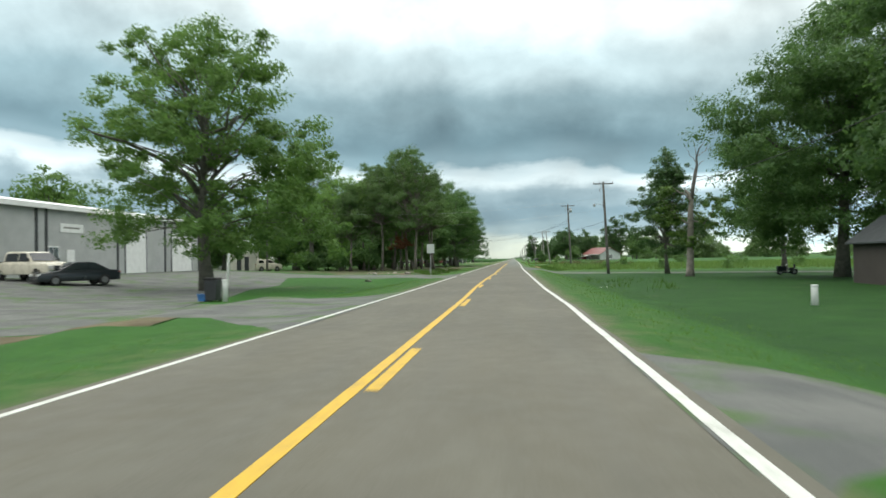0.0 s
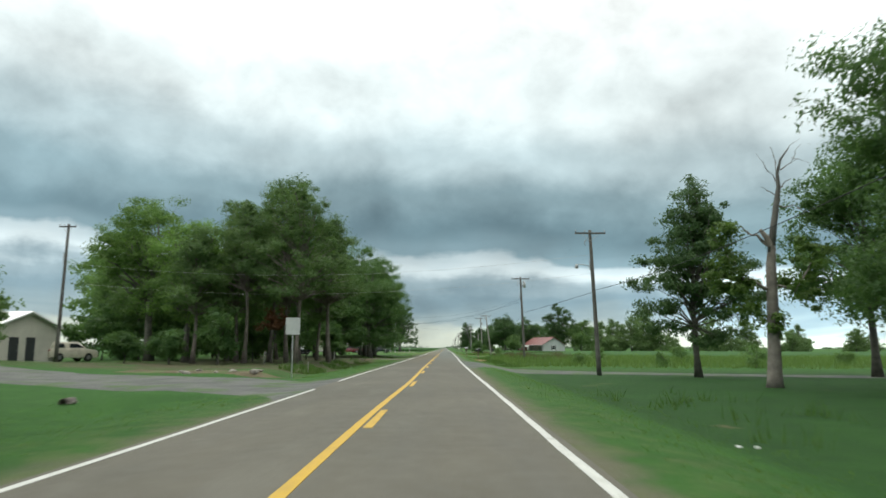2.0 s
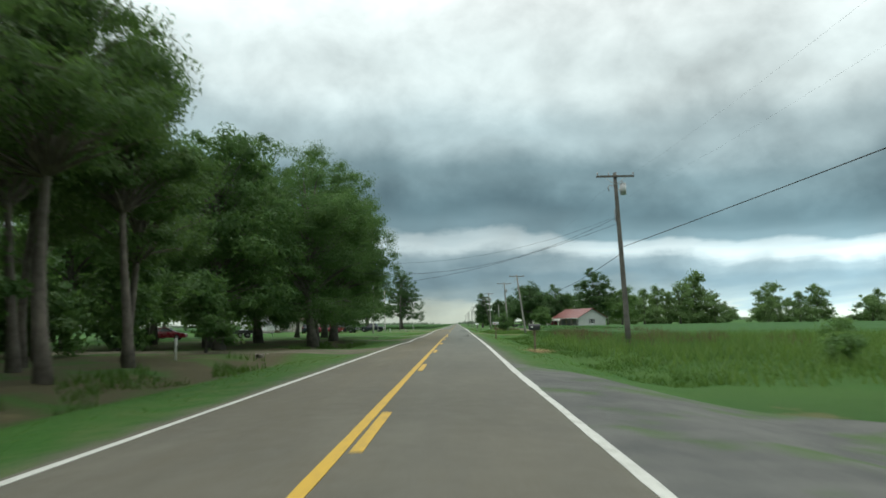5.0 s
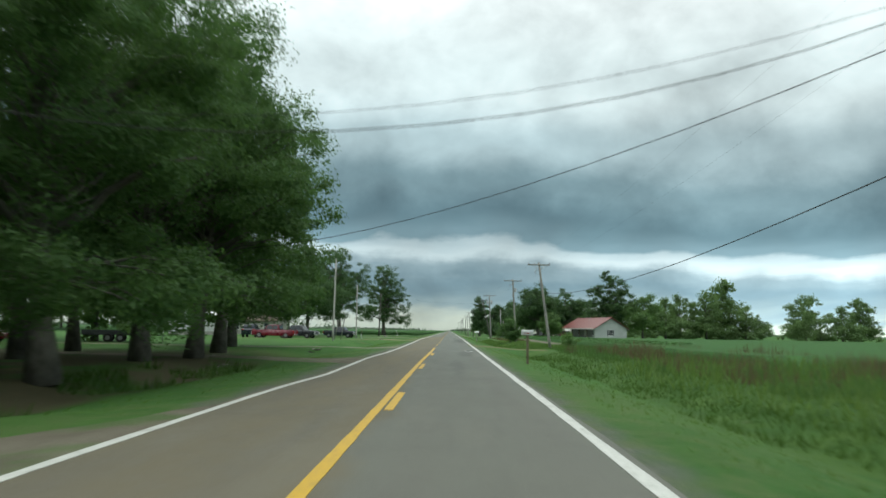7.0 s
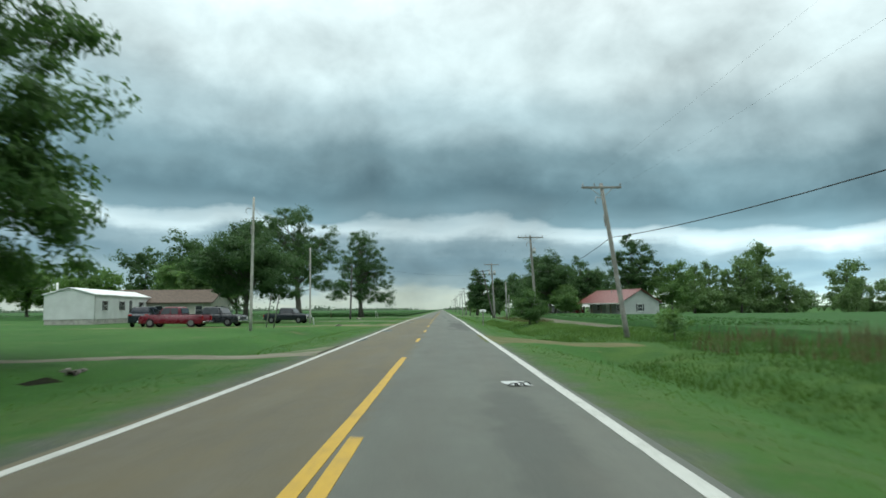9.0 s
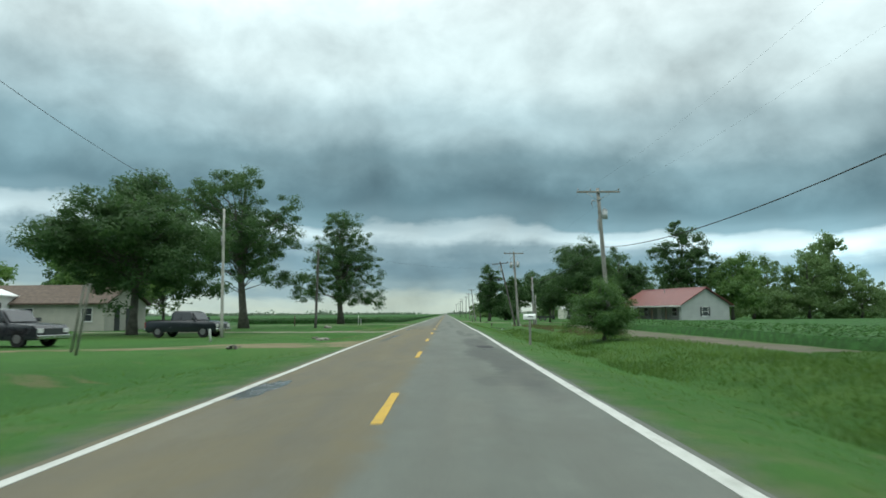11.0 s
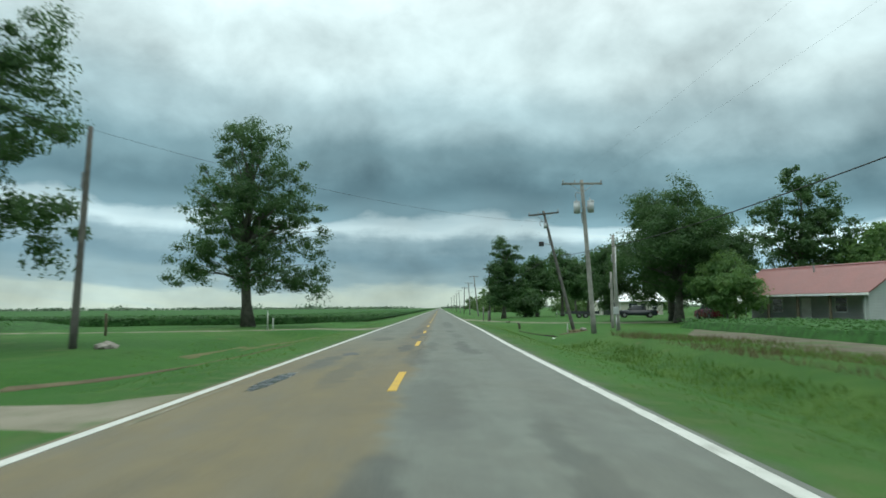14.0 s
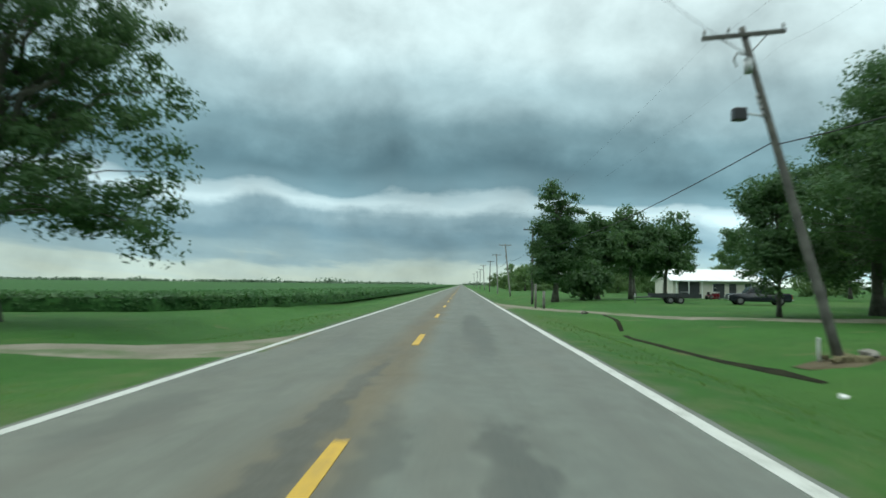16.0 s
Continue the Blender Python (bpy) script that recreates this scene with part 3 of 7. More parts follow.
def line_strip(name, ys, centre, half, material, label, lift=0.006):
    verts, faces = [], []
    for y in ys:
        c = centre(y)
        h = half * (1.32 if material is WHITE_LINE and y > 95 else 1.0) * (1 + 0.16 * noise.noise((c, y * 1.3, 9)) + 0.14 * noise.noise((c, y * 0.2, 5)))
        for x, dz in ((c - h, -0.004), (c - h, lift), (c + h, lift), (c + h, -0.004)):
            verts.append((x, y, crown(x) + dz))
    for j in range(len(ys) - 1):
        for i in range(3):
            faces.append((j * 4 + i, j * 4 + i + 1, (j + 1) * 4 + i + 1, (j + 1) * 4 + i))
    faces += [(0, 1, 2, 3), tuple(range(len(ys) * 4 - 1, len(ys) * 4 - 5, -1))]
    ob = mesh_object(name, verts, faces, material)
    return tagged(ob, label, "road marking", kind="structure")


line_y = spread([(-30, 0.6), (345, 10), (520, 60), (1100, 300), (3200, 1)])


def right_line(y):
    return edge_at(y, EDGE_RIGHT) + 0.012 * noise.noise((3, y * 0.3, 0))


def left_line(y):
    return -edge_at(y, EDGE_LEFT) + 0.012 * noise.noise((7, y * 0.4, 0))


line_strip("edge_line", line_y, right_line, 0.065, WHITE_LINE, "white painted edge line on the asphalt")
line_strip("edge_line", [y for y in line_y if y < 55], left_line, 0.055, WHITE_LINE, "white painted edge line on the asphalt")
line_strip("edge_line", [60.0] + [y for y in line_y if y > 61], left_line, 0.055, WHITE_LINE, "white painted edge line on the asphalt")


def centre_x(y):
    return -0.06 - 0.12 * smooth01(y, 20, 34) * (1 - smooth01(y, 44, 60)) - 0.05 * smooth01(y, 60, 80) + 0.08 * smooth01(y, 140, 158)


solid_y = [y for y in line_y if y < 163.4] + [163.6]
line_strip("centre_line", solid_y, centre_x, 0.070, YELLOW_LINE, "solid yellow no-passing line beside the dashes")
dash_tops = [-2.2, 10.0, 22.2, 34.4, 46.6, 58.8, 71.0, 80.6, 90.9, 103.1, 115.3, 127.5, 139.7, 152.3, 164.1, 176.3, 188.5, 201.0, 213.4, 225.1, 238.2, 251.2, 263.3] + [275.5 + 12.2 * k for k in range(22)]
for top in dash_tops:
    c = centre_x(top) + 0.185 if top < 158 else -0.02 - 0.10 * smooth01(top, 190, 215) - 0.05 * smooth01(top, 240, 255)
    ys = [top - 3.2, top - 2.1, top - 1.0, top]
    tagged(line_strip("centre_dash", ys, lambda y, c=c: c, 0.068, YELLOW_LINE, "short yellow centre dash on the asphalt"), group="centre dashes", kind="structure")


def drape(name, material, label, stations, category="driveway", lift=0.025, across=9, ragged=0.25, kind="structure"):
    """A strip laid over the ground: stations of two opposite edge points."""
    verts, faces, n, rows = [], [], across, []
    for (a, b), (c, d) in zip(stations, stations[1:]):
        a, b, c, d = map(Vector, (a, b, c, d))
        k = max(1, round(max((c - a).length, (d - b).length) / 0.8))
        rows += [(a.lerp(c, i / k), b.lerp(d, i / k)) for i in range(k)]
    rows.append(tuple(map(Vector, stations[-1])))
    for j, (a, b) in enumerate(rows):
        for i in range(n):
            u = i / (n - 1)
            p = a.lerp(b, u)
            if i in (0, n - 1):
                p = p + (a - b).normalized() * (1 if i == 0 else -1) * ragged * noise.noise((p.x * 0.8, p.y * 0.8, 5.0))
            z = max(gz(p.x, p.y), crown(p.x) - 0.02 if abs(p.x) < 3.4 else -9)
            verts.append((p.x, p.y, z + (lift if 0 < i < n - 1 else -0.05)))
    for j in range(len(rows) - 1):
        for i in range(n - 1):
            faces.append((j * n + i, j * n + i + 1, (j + 1) * n + i + 1, (j + 1) * n + i))
    ob = mesh_object(name, verts, faces, material, None, "", True)
    return tagged(ob, label, category, kind=kind)


drape("parking_lot", GRAVEL, "grey gravel lot before the steel building", [((-9.5, 17), (-13, 36)), ((-16, 13), (-19, 60)), ((-33, 8), (-33, 76))], "parking lot", across=41)
drape("lot_entrance", GRAVEL, "grey gravel entrance onto the road", [((-2.7, 13), (-2.7, 30)), ((-6, 16.8), (-6, 26.5)), ((-9.8, 15.6), (-11.5, 29))], across=17)
drape("lot_lane", GRAVEL, "grey gravel lane along the lot", [((-14, 34), (-19, 36)), ((-15, 50), (-21, 56)), ((-16.5, 58), (-33, 72)), ((-17, 69), (-33, 78))], across=15)
drape("side_road", GRAVEL, "grey chip-sealed side road meeting the highway", [((-2.95, 50), (-2.95, 64.5)), ((-4.2, 52.8), (-4.4, 62)), ((-8, 54.5), (-8, 65)), ((-16, 59), (-16.5, 69)), ((-42, 71), (-42, 80))], "side road", across=17)
drape("side_road", GRAVEL, "grey chip-sealed side road meeting the highway", [((2.6, 79), (2.6, 106)), ((3.6, 81.5), (3.9, 103)), ((5.2, 85.5), (5.6, 97)), ((8, 87), (9, 93.8)), ((14, 86.4), (16, 90.6)), ((25, 82), (27, 86.5)), ((60, 69), (62, 74))], "side road", across=13)
drape("driveway", GRAVEL, "grey gravel driveway onto the road", [((2.9, 3.5), (2.9, 11)), ((4.6, 5), (4.6, 10)), ((8, 6), (8, 9.6)), ((16, 6.5), (16, 9.3))], ragged=0.4)
drape("driveway", GRAVEL_BROWN, "brown gravel driveway under the trees", [((-2.7, 114), (-2.7, 127)), ((-4.6, 115.4), (-4.4, 122.5)), ((-9, 116.5), (-9, 121)), ((-24, 121), (-24, 125))])
drape("driveway", GRAVEL_BROWN, "worn dirt driveway beside the grove", [((-2.7, 141), (-2.7, 149)), ((-5, 143), (-5, 147)), ((-14, 144.5), (-14, 147.5)), ((-30, 150), (-30, 153))])
drape("driveway", GRAVEL_TAN, "faint tan gravel track across the lawn", [((-2.8, 166.5), (-2.8, 172)), ((-4.5, 166.4), (-4.3, 169.4)), ((-11, 164.6), (-11, 166)), ((-30, 163.5), (-30, 165))], ragged=0.4)
drape("driveway", DIRT, "bare dirt driveway onto the road", [((-2.9, 206.5), (-2.9, 216)), ((-4.4, 208), (-4.4, 213.6)), ((-8, 206.4), (-8.5, 210)), ((-13, 205.2), (-13, 206.4)), ((-30, 203), (-30, 204))], ragged=0.5)
drape("driveway", GRAVEL_TAN, "narrow tan gravel driveway in the lawn", [((-2.9, 231.6), (-2.9, 237)), ((-4.6, 232.4), (-4.6, 235)), ((-10, 231.5), (-10, 234)), ((-30, 236), (-30, 238))])
drape("driveway", GRAVEL_TAN, "pale gravel field entrance", [((-2.9, 270), (-2.9, 277.5)), ((-4.4, 270.2), (-4.4, 274.4)), ((-6, 269.8), (-6, 272.9)), ((-8.6, 270.3), (-8.6, 272)), ((-13.3, 268.2), (-13.3, 269.6)), ((-40, 262), (-40, 263.6))])
drape("driveway", DRY_GRASS, "grassed-over gravel field entrance", [((2.7, 172), (2.7, 183)), ((4.6, 174.5), (4.6, 179.5)), ((9.5, 175), (9.5, 178.5))], ragged=0.5)
drape("driveway", GRAVEL_TAN, "pale gravel driveway across the ditch", [((2.9, 298), (2.9, 312)), ((4.5, 300), (4.5, 307)), ((7.5, 299.6), (7.5, 303)), ((11.5, 291.6), (12.5, 295)), ((22, 291.5), (23, 295.5)), ((60, 296), (60, 299.5))])
drape("dirt_bank", BANK, "eroded brown dirt bank beside the ditch", [((-6.2, 68.5), (-6.6, 72.5)), ((-9.5, 69), (-9.5, 74)), ((-17, 71), (-17, 76))], "dirt", ragged=0.8)
drape("dirt_bank", BANK, "bare brown dirt round the leaning pole", [((9.2, 275.2), (9.1, 276.0)), ((10.2, 274.7), (10.2, 276.8)), ((11.3, 275.3), (11.3, 276.4))], "dirt", lift=0.02, ragged=0.8)
drape("dirt_bank", BANK, "bare brown dirt beside the gravel lot", [((-6.4, 14.8), (-6.8, 17.2)), ((-9, 14.5), (-9, 17)), ((-16, 12.5), (-16, 15))], "dirt", ragged=0.8)
drape("dirt_bank", BANK, "bare brown dirt beside the broken concrete", [((-7.3, 226.0), (-7.4, 227.6)), ((-6.4, 226.6), (-6.4, 228.4)), ((-5.4, 227.8), (-5.3, 228.6))], "dirt", ragged=0.6)
drape("dirt_bank", BANK, "eroded brown dirt on the ditch bank", [((-8.3, 238.5), (-8.5, 239.4)), ((-7.2, 243), (-7.5, 244.6)), ((-6.0, 249), (-6.2, 250.5)), ((-5.4, 254), (-5.5, 254.6))], "dirt", ragged=0.7)
drape("bare_soil", GRAVEL_BROWN, "bare grey-brown tilled soil beside the beans", [((14.6, 205), (17.6, 205)), ((12.2, 224), (17, 226)), ((12.6, 250), (18, 254)), ((13.6, 263), (22, 272)), ((18, 274), (26, 282))], "soil", ragged=0.8)


def road_patch(name, cx, cy, rx, ry, material, label, seed):
    pts = []
    for k in range(60):
        a = 2 * math.pi * k / 60
        r = 0.9 + 0.5 * noise.noise((math.cos(a) * 1.3, math.sin(a) * 1.3, seed * 3.1)) + 0.30 * noise.noise((math.cos(a) * 4, math.sin(a) * 4, seed * 1.7)) + 0.14 * noise.noise((math.cos(a) * 11, math.sin(a) * 11, seed))
        q = 1 / max(abs(math.cos(a)), abs(math.sin(a))) ** 0.55
        pts.append((cx + rx * r * q * math.cos(a), cy + ry * r * q * math.sin(a)))
    verts = [(x, y, crown(x) + 0.004) for x, y in pts] + [(cx, cy, crown(cx) + 0.005)] + [(x + 0.02 * (x - cx), y + 0.02 * (y - cy), crown(x) - 0.004) for x, y in pts]
    faces = [(k, (k + 1) % 60, 60) for k in range(60)] + [(k, 61 + k, 61 + (k + 1) % 60, (k + 1) % 60) for k in range(60)]
    ob = mesh_object(name, verts, faces, material)
    return tagged(ob, label, "road patch", kind="structure")


for n, (cx, cy, rx, ry) in enumerate([(-0.42, 255.2, 0.24, 1.5), (-1.9, 244.5, 0.25, 0.6)]):
    road_patch("road_patch", cx, cy, rx, ry, PATCH, "dark uneven repair patch in the asphalt", n + 1)
for n, (cx, cy, rx, ry) in enumerate([(-2.55, 176.5, 0.2, 2.6), (-2.2, 219.0, 0.15, 1.5), (-2.4, 237.2, 0.16, 1.6), (-2.45, 189.5, 0.22, 1.7)]):
    road_patch("puddle", cx, cy, rx, ry, WET, "shallow dark puddle at the road's edge", n + 20)
road_patch("road_patch", 2.3, 205.1, 0.30, 0.9, plain("pothole_fill", (0.026, 0.028, 0.028), 0.9, world=True), "ragged dark pothole beside the edge line", 33)
road_patch("road_patch", 2.35, 203.2, 0.24, 0.4, PATCH, "dark uneven repair patch in the asphalt", 35)

drape("ditch_bed", DITCH, "dark damp ditch bed with eroded brown banks", [((8.45, 297), (8.7, 297.2)), ((7.55, 287), (7.85, 287.4)), ((7.75, 281.5), (8.1, 281.9)), ((7.95, 277.5), (8.35, 278)), ((8.3, 275.4), (8.85, 275.8)), ((8.6, 273.4), (8.8, 273.5))], "ditch", lift=0.02, across=9, ragged=0.07)
# dark sheet painted for the shade about the culvert mouth
drape("ditch_bed", DITCH, "dark sheet painted as shade round the culvert mouth", [((-8.5, 161.2), (-8.3, 161.3)), ((-8.6, 162.2), (-8.1, 162.2)), ((-8.7, 163.0), (-7.9, 163.0)), ((-8.6, 163.6), (-8.1, 163.7))], "ditch", lift=0.012, across=9, ragged=0.3)
drape("ditch_bed", DRY_GRASS, "dry tan grass along the lawn ditch", [((-8.5, 249), (-8.0, 249)), ((-8.3, 256), (-7.5, 256)), ((-7.5, 261), (-6.7, 261)), ((-6.7, 266), (-6.4, 266))], "ditch", lift=0.015, across=9, ragged=0.5)


# ---- trees ----
def quads_mesh(name, verts, material, parent, label=""):
    """One mesh of separate leaves from an (n, 3 or 4, 3) array."""
    n, k = verts.shape[:2]
    me = bpy.data.meshes.new(name)
    me.vertices.add(n * k)
    me.vertices.foreach_set("co", verts.astype(np.float32).ravel())
    me.loops.add(n * k)
    me.loops.foreach_set("vertex_index", np.arange(n * k, dtype=np.int32))
    me.polygons.add(n)
    me.polygons.foreach_set("loop_start", np.arange(0, n * k, k, dtype=np.int32))
    me.update(calc_edges=True)
    me.materials.append(material)
    ob = new(name, me)
    ob.parent = parent
    return tagged(ob, label)


def unit(v):
    return v / np.maximum(np.linalg.norm(v, axis=-1, keepdims=True), 1e-6)


def leaf_points(rng, centre, outward, size, aspect=0.55, droop=0.25):
    """Small pointed leaves, each one triangle, facing roughly outward from their clump."""
    n = len(centre)
    nrm = unit(unit(outward) + rng.normal(0, 0.42, (n, 3)))
    along = unit(np.cross(nrm, rng.normal(0, 1, (n, 3))))
    along[:, 2] -= droop
    along = unit(along)
    side = unit(np.cross(nrm, along))
    s = (size * rng.uniform(0.65, 1.35, n))[:, None]
    return np.stack([centre - along * s + side * s * aspect, centre + along * s, centre - along * s - side * s * aspect], 1)


def leaf_quads(rng, centre, outward, size, aspect=0.55, droop=0.25):
    """Pointed leaves round the centres, facing roughly outward."""
    n = len(centre)
    nrm = unit(unit(outward) + rng.normal(0, 0.42, (n, 3)))
    along = unit(np.cross(nrm, rng.normal(0, 1, (n, 3))))
    along[:, 2] -= droop
    along = unit(along)
    side = unit(np.cross(nrm, along))
    s = (size * rng.uniform(0.65, 1.35, n))[:, None]
    tip = along * s
    wide = side * s * aspect
    fold = nrm * s * 0.12
    return np.stack([centre - tip, centre + wide + fold - tip * 0.15, centre + tip, centre - wide + fold - tip * 0.15], 1)


def crown_points(rng, blobs, clumps, per, spread_r, shell=0.45):
    """Leaf places: clumps of leaves through a set of ellipsoids (cx, cy, cz, rx, ry, rz)."""
    blobs = np.array(blobs, float)
    vol = blobs[:, 3] * blobs[:, 4] * blobs[:, 5]
    which = rng.choice(len(blobs), clumps, p=vol ** 0.8 / (vol ** 0.8).sum())
    d = unit(rng.normal(0, 1, (clumps, 3)))
    r = rng.uniform(0, 1, clumps) ** shell
    c = blobs[which, :3] + d * r[:, None] * blobs[which, 3:]
    c += rng.normal(0, spread_r * 0.35, c.shape)
    cs = spread_r * rng.uniform(0.55, 1.35, clumps)
    dd = unit(rng.normal(0, 1, (clumps, per, 3)))
    rr = rng.uniform(0, 1, (clumps, per)) ** 0.6
    p = c[:, None] + dd * (rr * cs[:, None])[..., None] * np.array([1.15, 1.15, 0.7])
    out = dd + 0.6 * d[:, None] + np.array([0, 0, 0.45])
    return c, p.reshape(-1, 3), out.reshape(-1, 3)


def limb_path(rng, a, b, n=5, sag=0.12):
    a, b = np.array(a, float), np.array(b, float)
    out = []
    for i in range(n + 1):
        u = i / n
        p = a + (b - a) * u
        p[2] += sag * np.linalg.norm(b - a) * math.sin(math.pi * u) * 0.6
        if 0 < i < n:
            p += rng.normal(0, 0.035 * np.linalg.norm(b - a), 3)
        out.append(tuple(p))
    return out


def tree(x, y, h, blobs, r=0.3, label="", category="tree", name="tree", leaf=LEAF_A, bark=BARK, clumps=260, per=70, size=0.17, cs=0.85,
         limbs=9, fork=0.35, lean=(0, 0), seed=1, aspect=0.55, shell=0.45, twigs=True, group="", stems=1):
    """A tree at (x, y): trunk, limbs and a crown; blobs are given from its foot."""
    rng = np.random.default_rng(seed)
    ob = thing(name, pose(x, y, gz(x, y) - 0.05), label, category, group)
    for s in range(stems):
        ox, oy = (0, 0) if stems == 1 else (0.5 * math.cos(s * 2.2), 0.5 * math.sin(s * 2.2))
        top = (lean[0] * h + ox * 3, lean[1] * h + oy * 3, h * 0.86)
        path, rad = [], []
        for i in range(9):
            u = i / 8
            wob = 0.012 * h * math.sin(u * 5 + seed + s)
            path.append((ox + (top[0] - ox) * u ** 1.3 + wob, oy + (top[1] - oy) * u ** 1.3 + wob * 0.6, top[2] * u))
            rad.append(r * ((1 - u) ** 0.8 * 0.92 + 0.05) * (1.45 if i == 0 else 1.0))
        tube("trunk", path, rad, bark, ob, 9)
    fine = 1.5 if twigs else 1.0
    c, p, out = crown_points(rng, blobs, clumps, round(per * fine), cs, shell)
    high = c[c[:, 2] > min(0.42 * h, np.median(c[:, 2]))]
    far = high[rng.permutation(len(high))[: limbs]]
    for q in far:
        u = min(0.92, max(fork, (q[2] * 0.62) / (h * 0.86)))
        k = u * 8
        i = min(7, int(k))
        a = np.array(path[i]) + (np.array(path[i + 1]) - np.array(path[i])) * (k - i)
        rr = r * (1 - u) ** 0.8 * 0.55 + 0.03
        lp = limb_path(rng, a, q)
        tube("limb", lp, [rr * (1 - 0.8 * j / 5) for j in range(6)], bark, ob, 6)
    if twigs:
        verts, faces = [], []
        for q in c[:: max(1, len(c) // 90)]:
            u = min(0.95, max(fork, q[2] * 0.7 / (h * 0.86)))
            k = u * 8
            i = min(7, int(k))
            a = np.array(path[i]) + (np.array(path[i + 1]) - np.array(path[i])) * (k - i)
            v, f = tube_data(limb_path(rng, a + (q - a) * 0.03, q, 3), [0.05, 0.035, 0.02, 0.008], 4, False)
            faces += [tuple(t + len(verts) for t in ff) for ff in f]
            verts += v
        tagged(mesh_object("twig_tangle", verts, faces, bark, ob), kind="stuff")
    quads_mesh("crown", leaf_points(rng, p, out, size * 0.86 / math.sqrt(fine), aspect), leaf, ob)
    return ob


def round_crown(h, low, w, seed, n=9, top=0.55):
    """Ellipsoids that make an uneven rounded crown between heights low and h."""
    rng = np.random.default_rng(seed + 500)
    mid, half = (h + low) / 2, (h - low) / 2
    blobs = [(0, 0, mid, w * 0.62, w * 0.62, half * 0.82)]
    for k in range(n):
        a = 2 * math.pi * (k + rng.uniform(-0.3, 0.3)) / n
        u = rng.uniform(-0.75, 0.8)
        rad = w * math.sqrt(max(0.05, 1 - u * u)) * (0.66 if u > 0 else 0.72) * rng.uniform(0.85, 1.12)
        blobs.append((rad * math.cos(a), rad * math.sin(a), mid + u * half * 0.85, w * rng.uniform(0.26, 0.42), w * rng.uniform(0.26, 0.42), half * rng.uniform(0.20, 0.34)))
    blobs.append((rng.uniform(-0.2, 0.2) * w, rng.uniform(-0.2, 0.2) * w, h - half * 0.25, w * top * 0.6, w * top * 0.6, half * 0.25))
    return blobs


def spire_crown(h, low, w, seed, n=8):
    """A crown that narrows upward."""
    rng = np.random.default_rng(seed + 900)
    blobs = []
    for k in range(n):
        u = k / (n - 1)
        z = low + (h - low) * (0.08 + 0.9 * u)
        ww = w * (1 - 0.66 * u ** 1.6) * rng.uniform(0.82, 1.1)
        a = rng.uniform(0, 6.28)
        blobs.append((0.3 * ww * math.cos(a), 0.3 * ww * math.sin(a), z, ww, ww, (h - low) / n * 0.62))
    return blobs


# the pecan in front of the steel building
tree(-17.0, 41.8, 16.0, round_crown(15.7, 3.2, 7.4, 3, 17) + [(4.6, 2.0, 3.1, 2.2, 2.2, 1.5), (6.3, 3.4, 3.4, 2.0, 2.0, 1.5), (2.2, 4.4, 3.3, 2.2, 2.0, 1.3), (-4.0, -1.2, 3.7, 2.2, 2.0, 1.1), (0.8, -3.4, 4.0, 2.0, 2.0, 1.1), (4.4, 5.4, 7.8, 2.2, 2.2, 2.0), (5.3, 2.6, 7.0, 2.2, 2.2, 1.8), (5.6, -2.0, 5.4, 2.0, 2.0, 1.5), (3.2, 4.4, 10.6, 2.2, 2.2, 2.0), (-5.6, 1.5, 12.6, 2.6, 2.2, 2.0), (-4.2, 0, 15.0, 2.6, 2.2, 1.6), (0.4, 0, 15.5, 2.6, 2.4, 1.2), (3.2, 0, 14.2, 2.0, 2.0, 1.4), (-7.0, 0.5, 9.8, 2.0, 2.0, 1.5), (0.3, -2.6, 3.1, 1.7, 1.6, 1.2), (2.6, -1.2, 3.3, 1.8, 1.7, 1.3), (4.4, 1.5, 4.2, 2.2, 2.0, 1.3), (-5.4, -1, 4.6, 2.0, 2.0, 1.2)], 0.40, "broad airy pecan tree beside the gravel lot", leaf=LEAF_A, clumps=400, per=92, size=0.165, cs=0.78, limbs=15, fork=0.26, seed=3, shell=0.38)
# dark trees behind and beside the steel building
for n, (x, y, h, w) in enumerate([(-33.0, 82.5, 10.5, 3.3), (-37.5, 85.5, 12, 4.0)]):
    tree(x, y, h, spire_crown(h, 1.0, w, n + 20), 0.25, "dark bushy cedar beside the steel building", leaf=LEAF_B, clumps=170, per=60, size=0.2, cs=0.8, limbs=4, seed=20 + n, group="cedars by the building")
for n, (x, y, h, w) in enumerate([(-66, 70, 14.5, 6), (-70, 84, 16, 6.5), (-62, 94, 14.5, 6), (-78, 60, 15, 6), (-72, 108, 14, 6)]):
    tree(x, y, h, round_crown(h, 3, w, n + 30, 8), 0.35, "leafy green tree behind the steel building", leaf=LEAF_A, clumps=130, per=42, size=0.32, cs=1.3, limbs=4, seed=30 + n, twigs=False, group="trees behind the building")

# the grove: broadleaf trees at its near side, pines, then oaks
tree(-27.5, 102, 16.4, round_crown(16.4, 3.0, 7.0, 41, 11), 0.42, "tall leafy green tree at the grove's edge", leaf=LEAF_A, clumps=360, per=95, size=0.15, cs=0.85, seed=41)
tree(-22.0, 97, 13.5, round_crown(13.5, 2.5, 5.0, 42, 9), 0.3, "leafy green tree at the grove's edge", leaf=LEAF_BRIGHT, clumps=170, per=85, size=0.14, cs=0.75, seed=42)
tree(-32.5, 111, 15, round_crown(15, 3, 6.0, 43, 9), 0.36, "leafy green tree deep in the grove", leaf=LEAF_B, clumps=140, per=70, size=0.18, cs=0.9, seed=43)


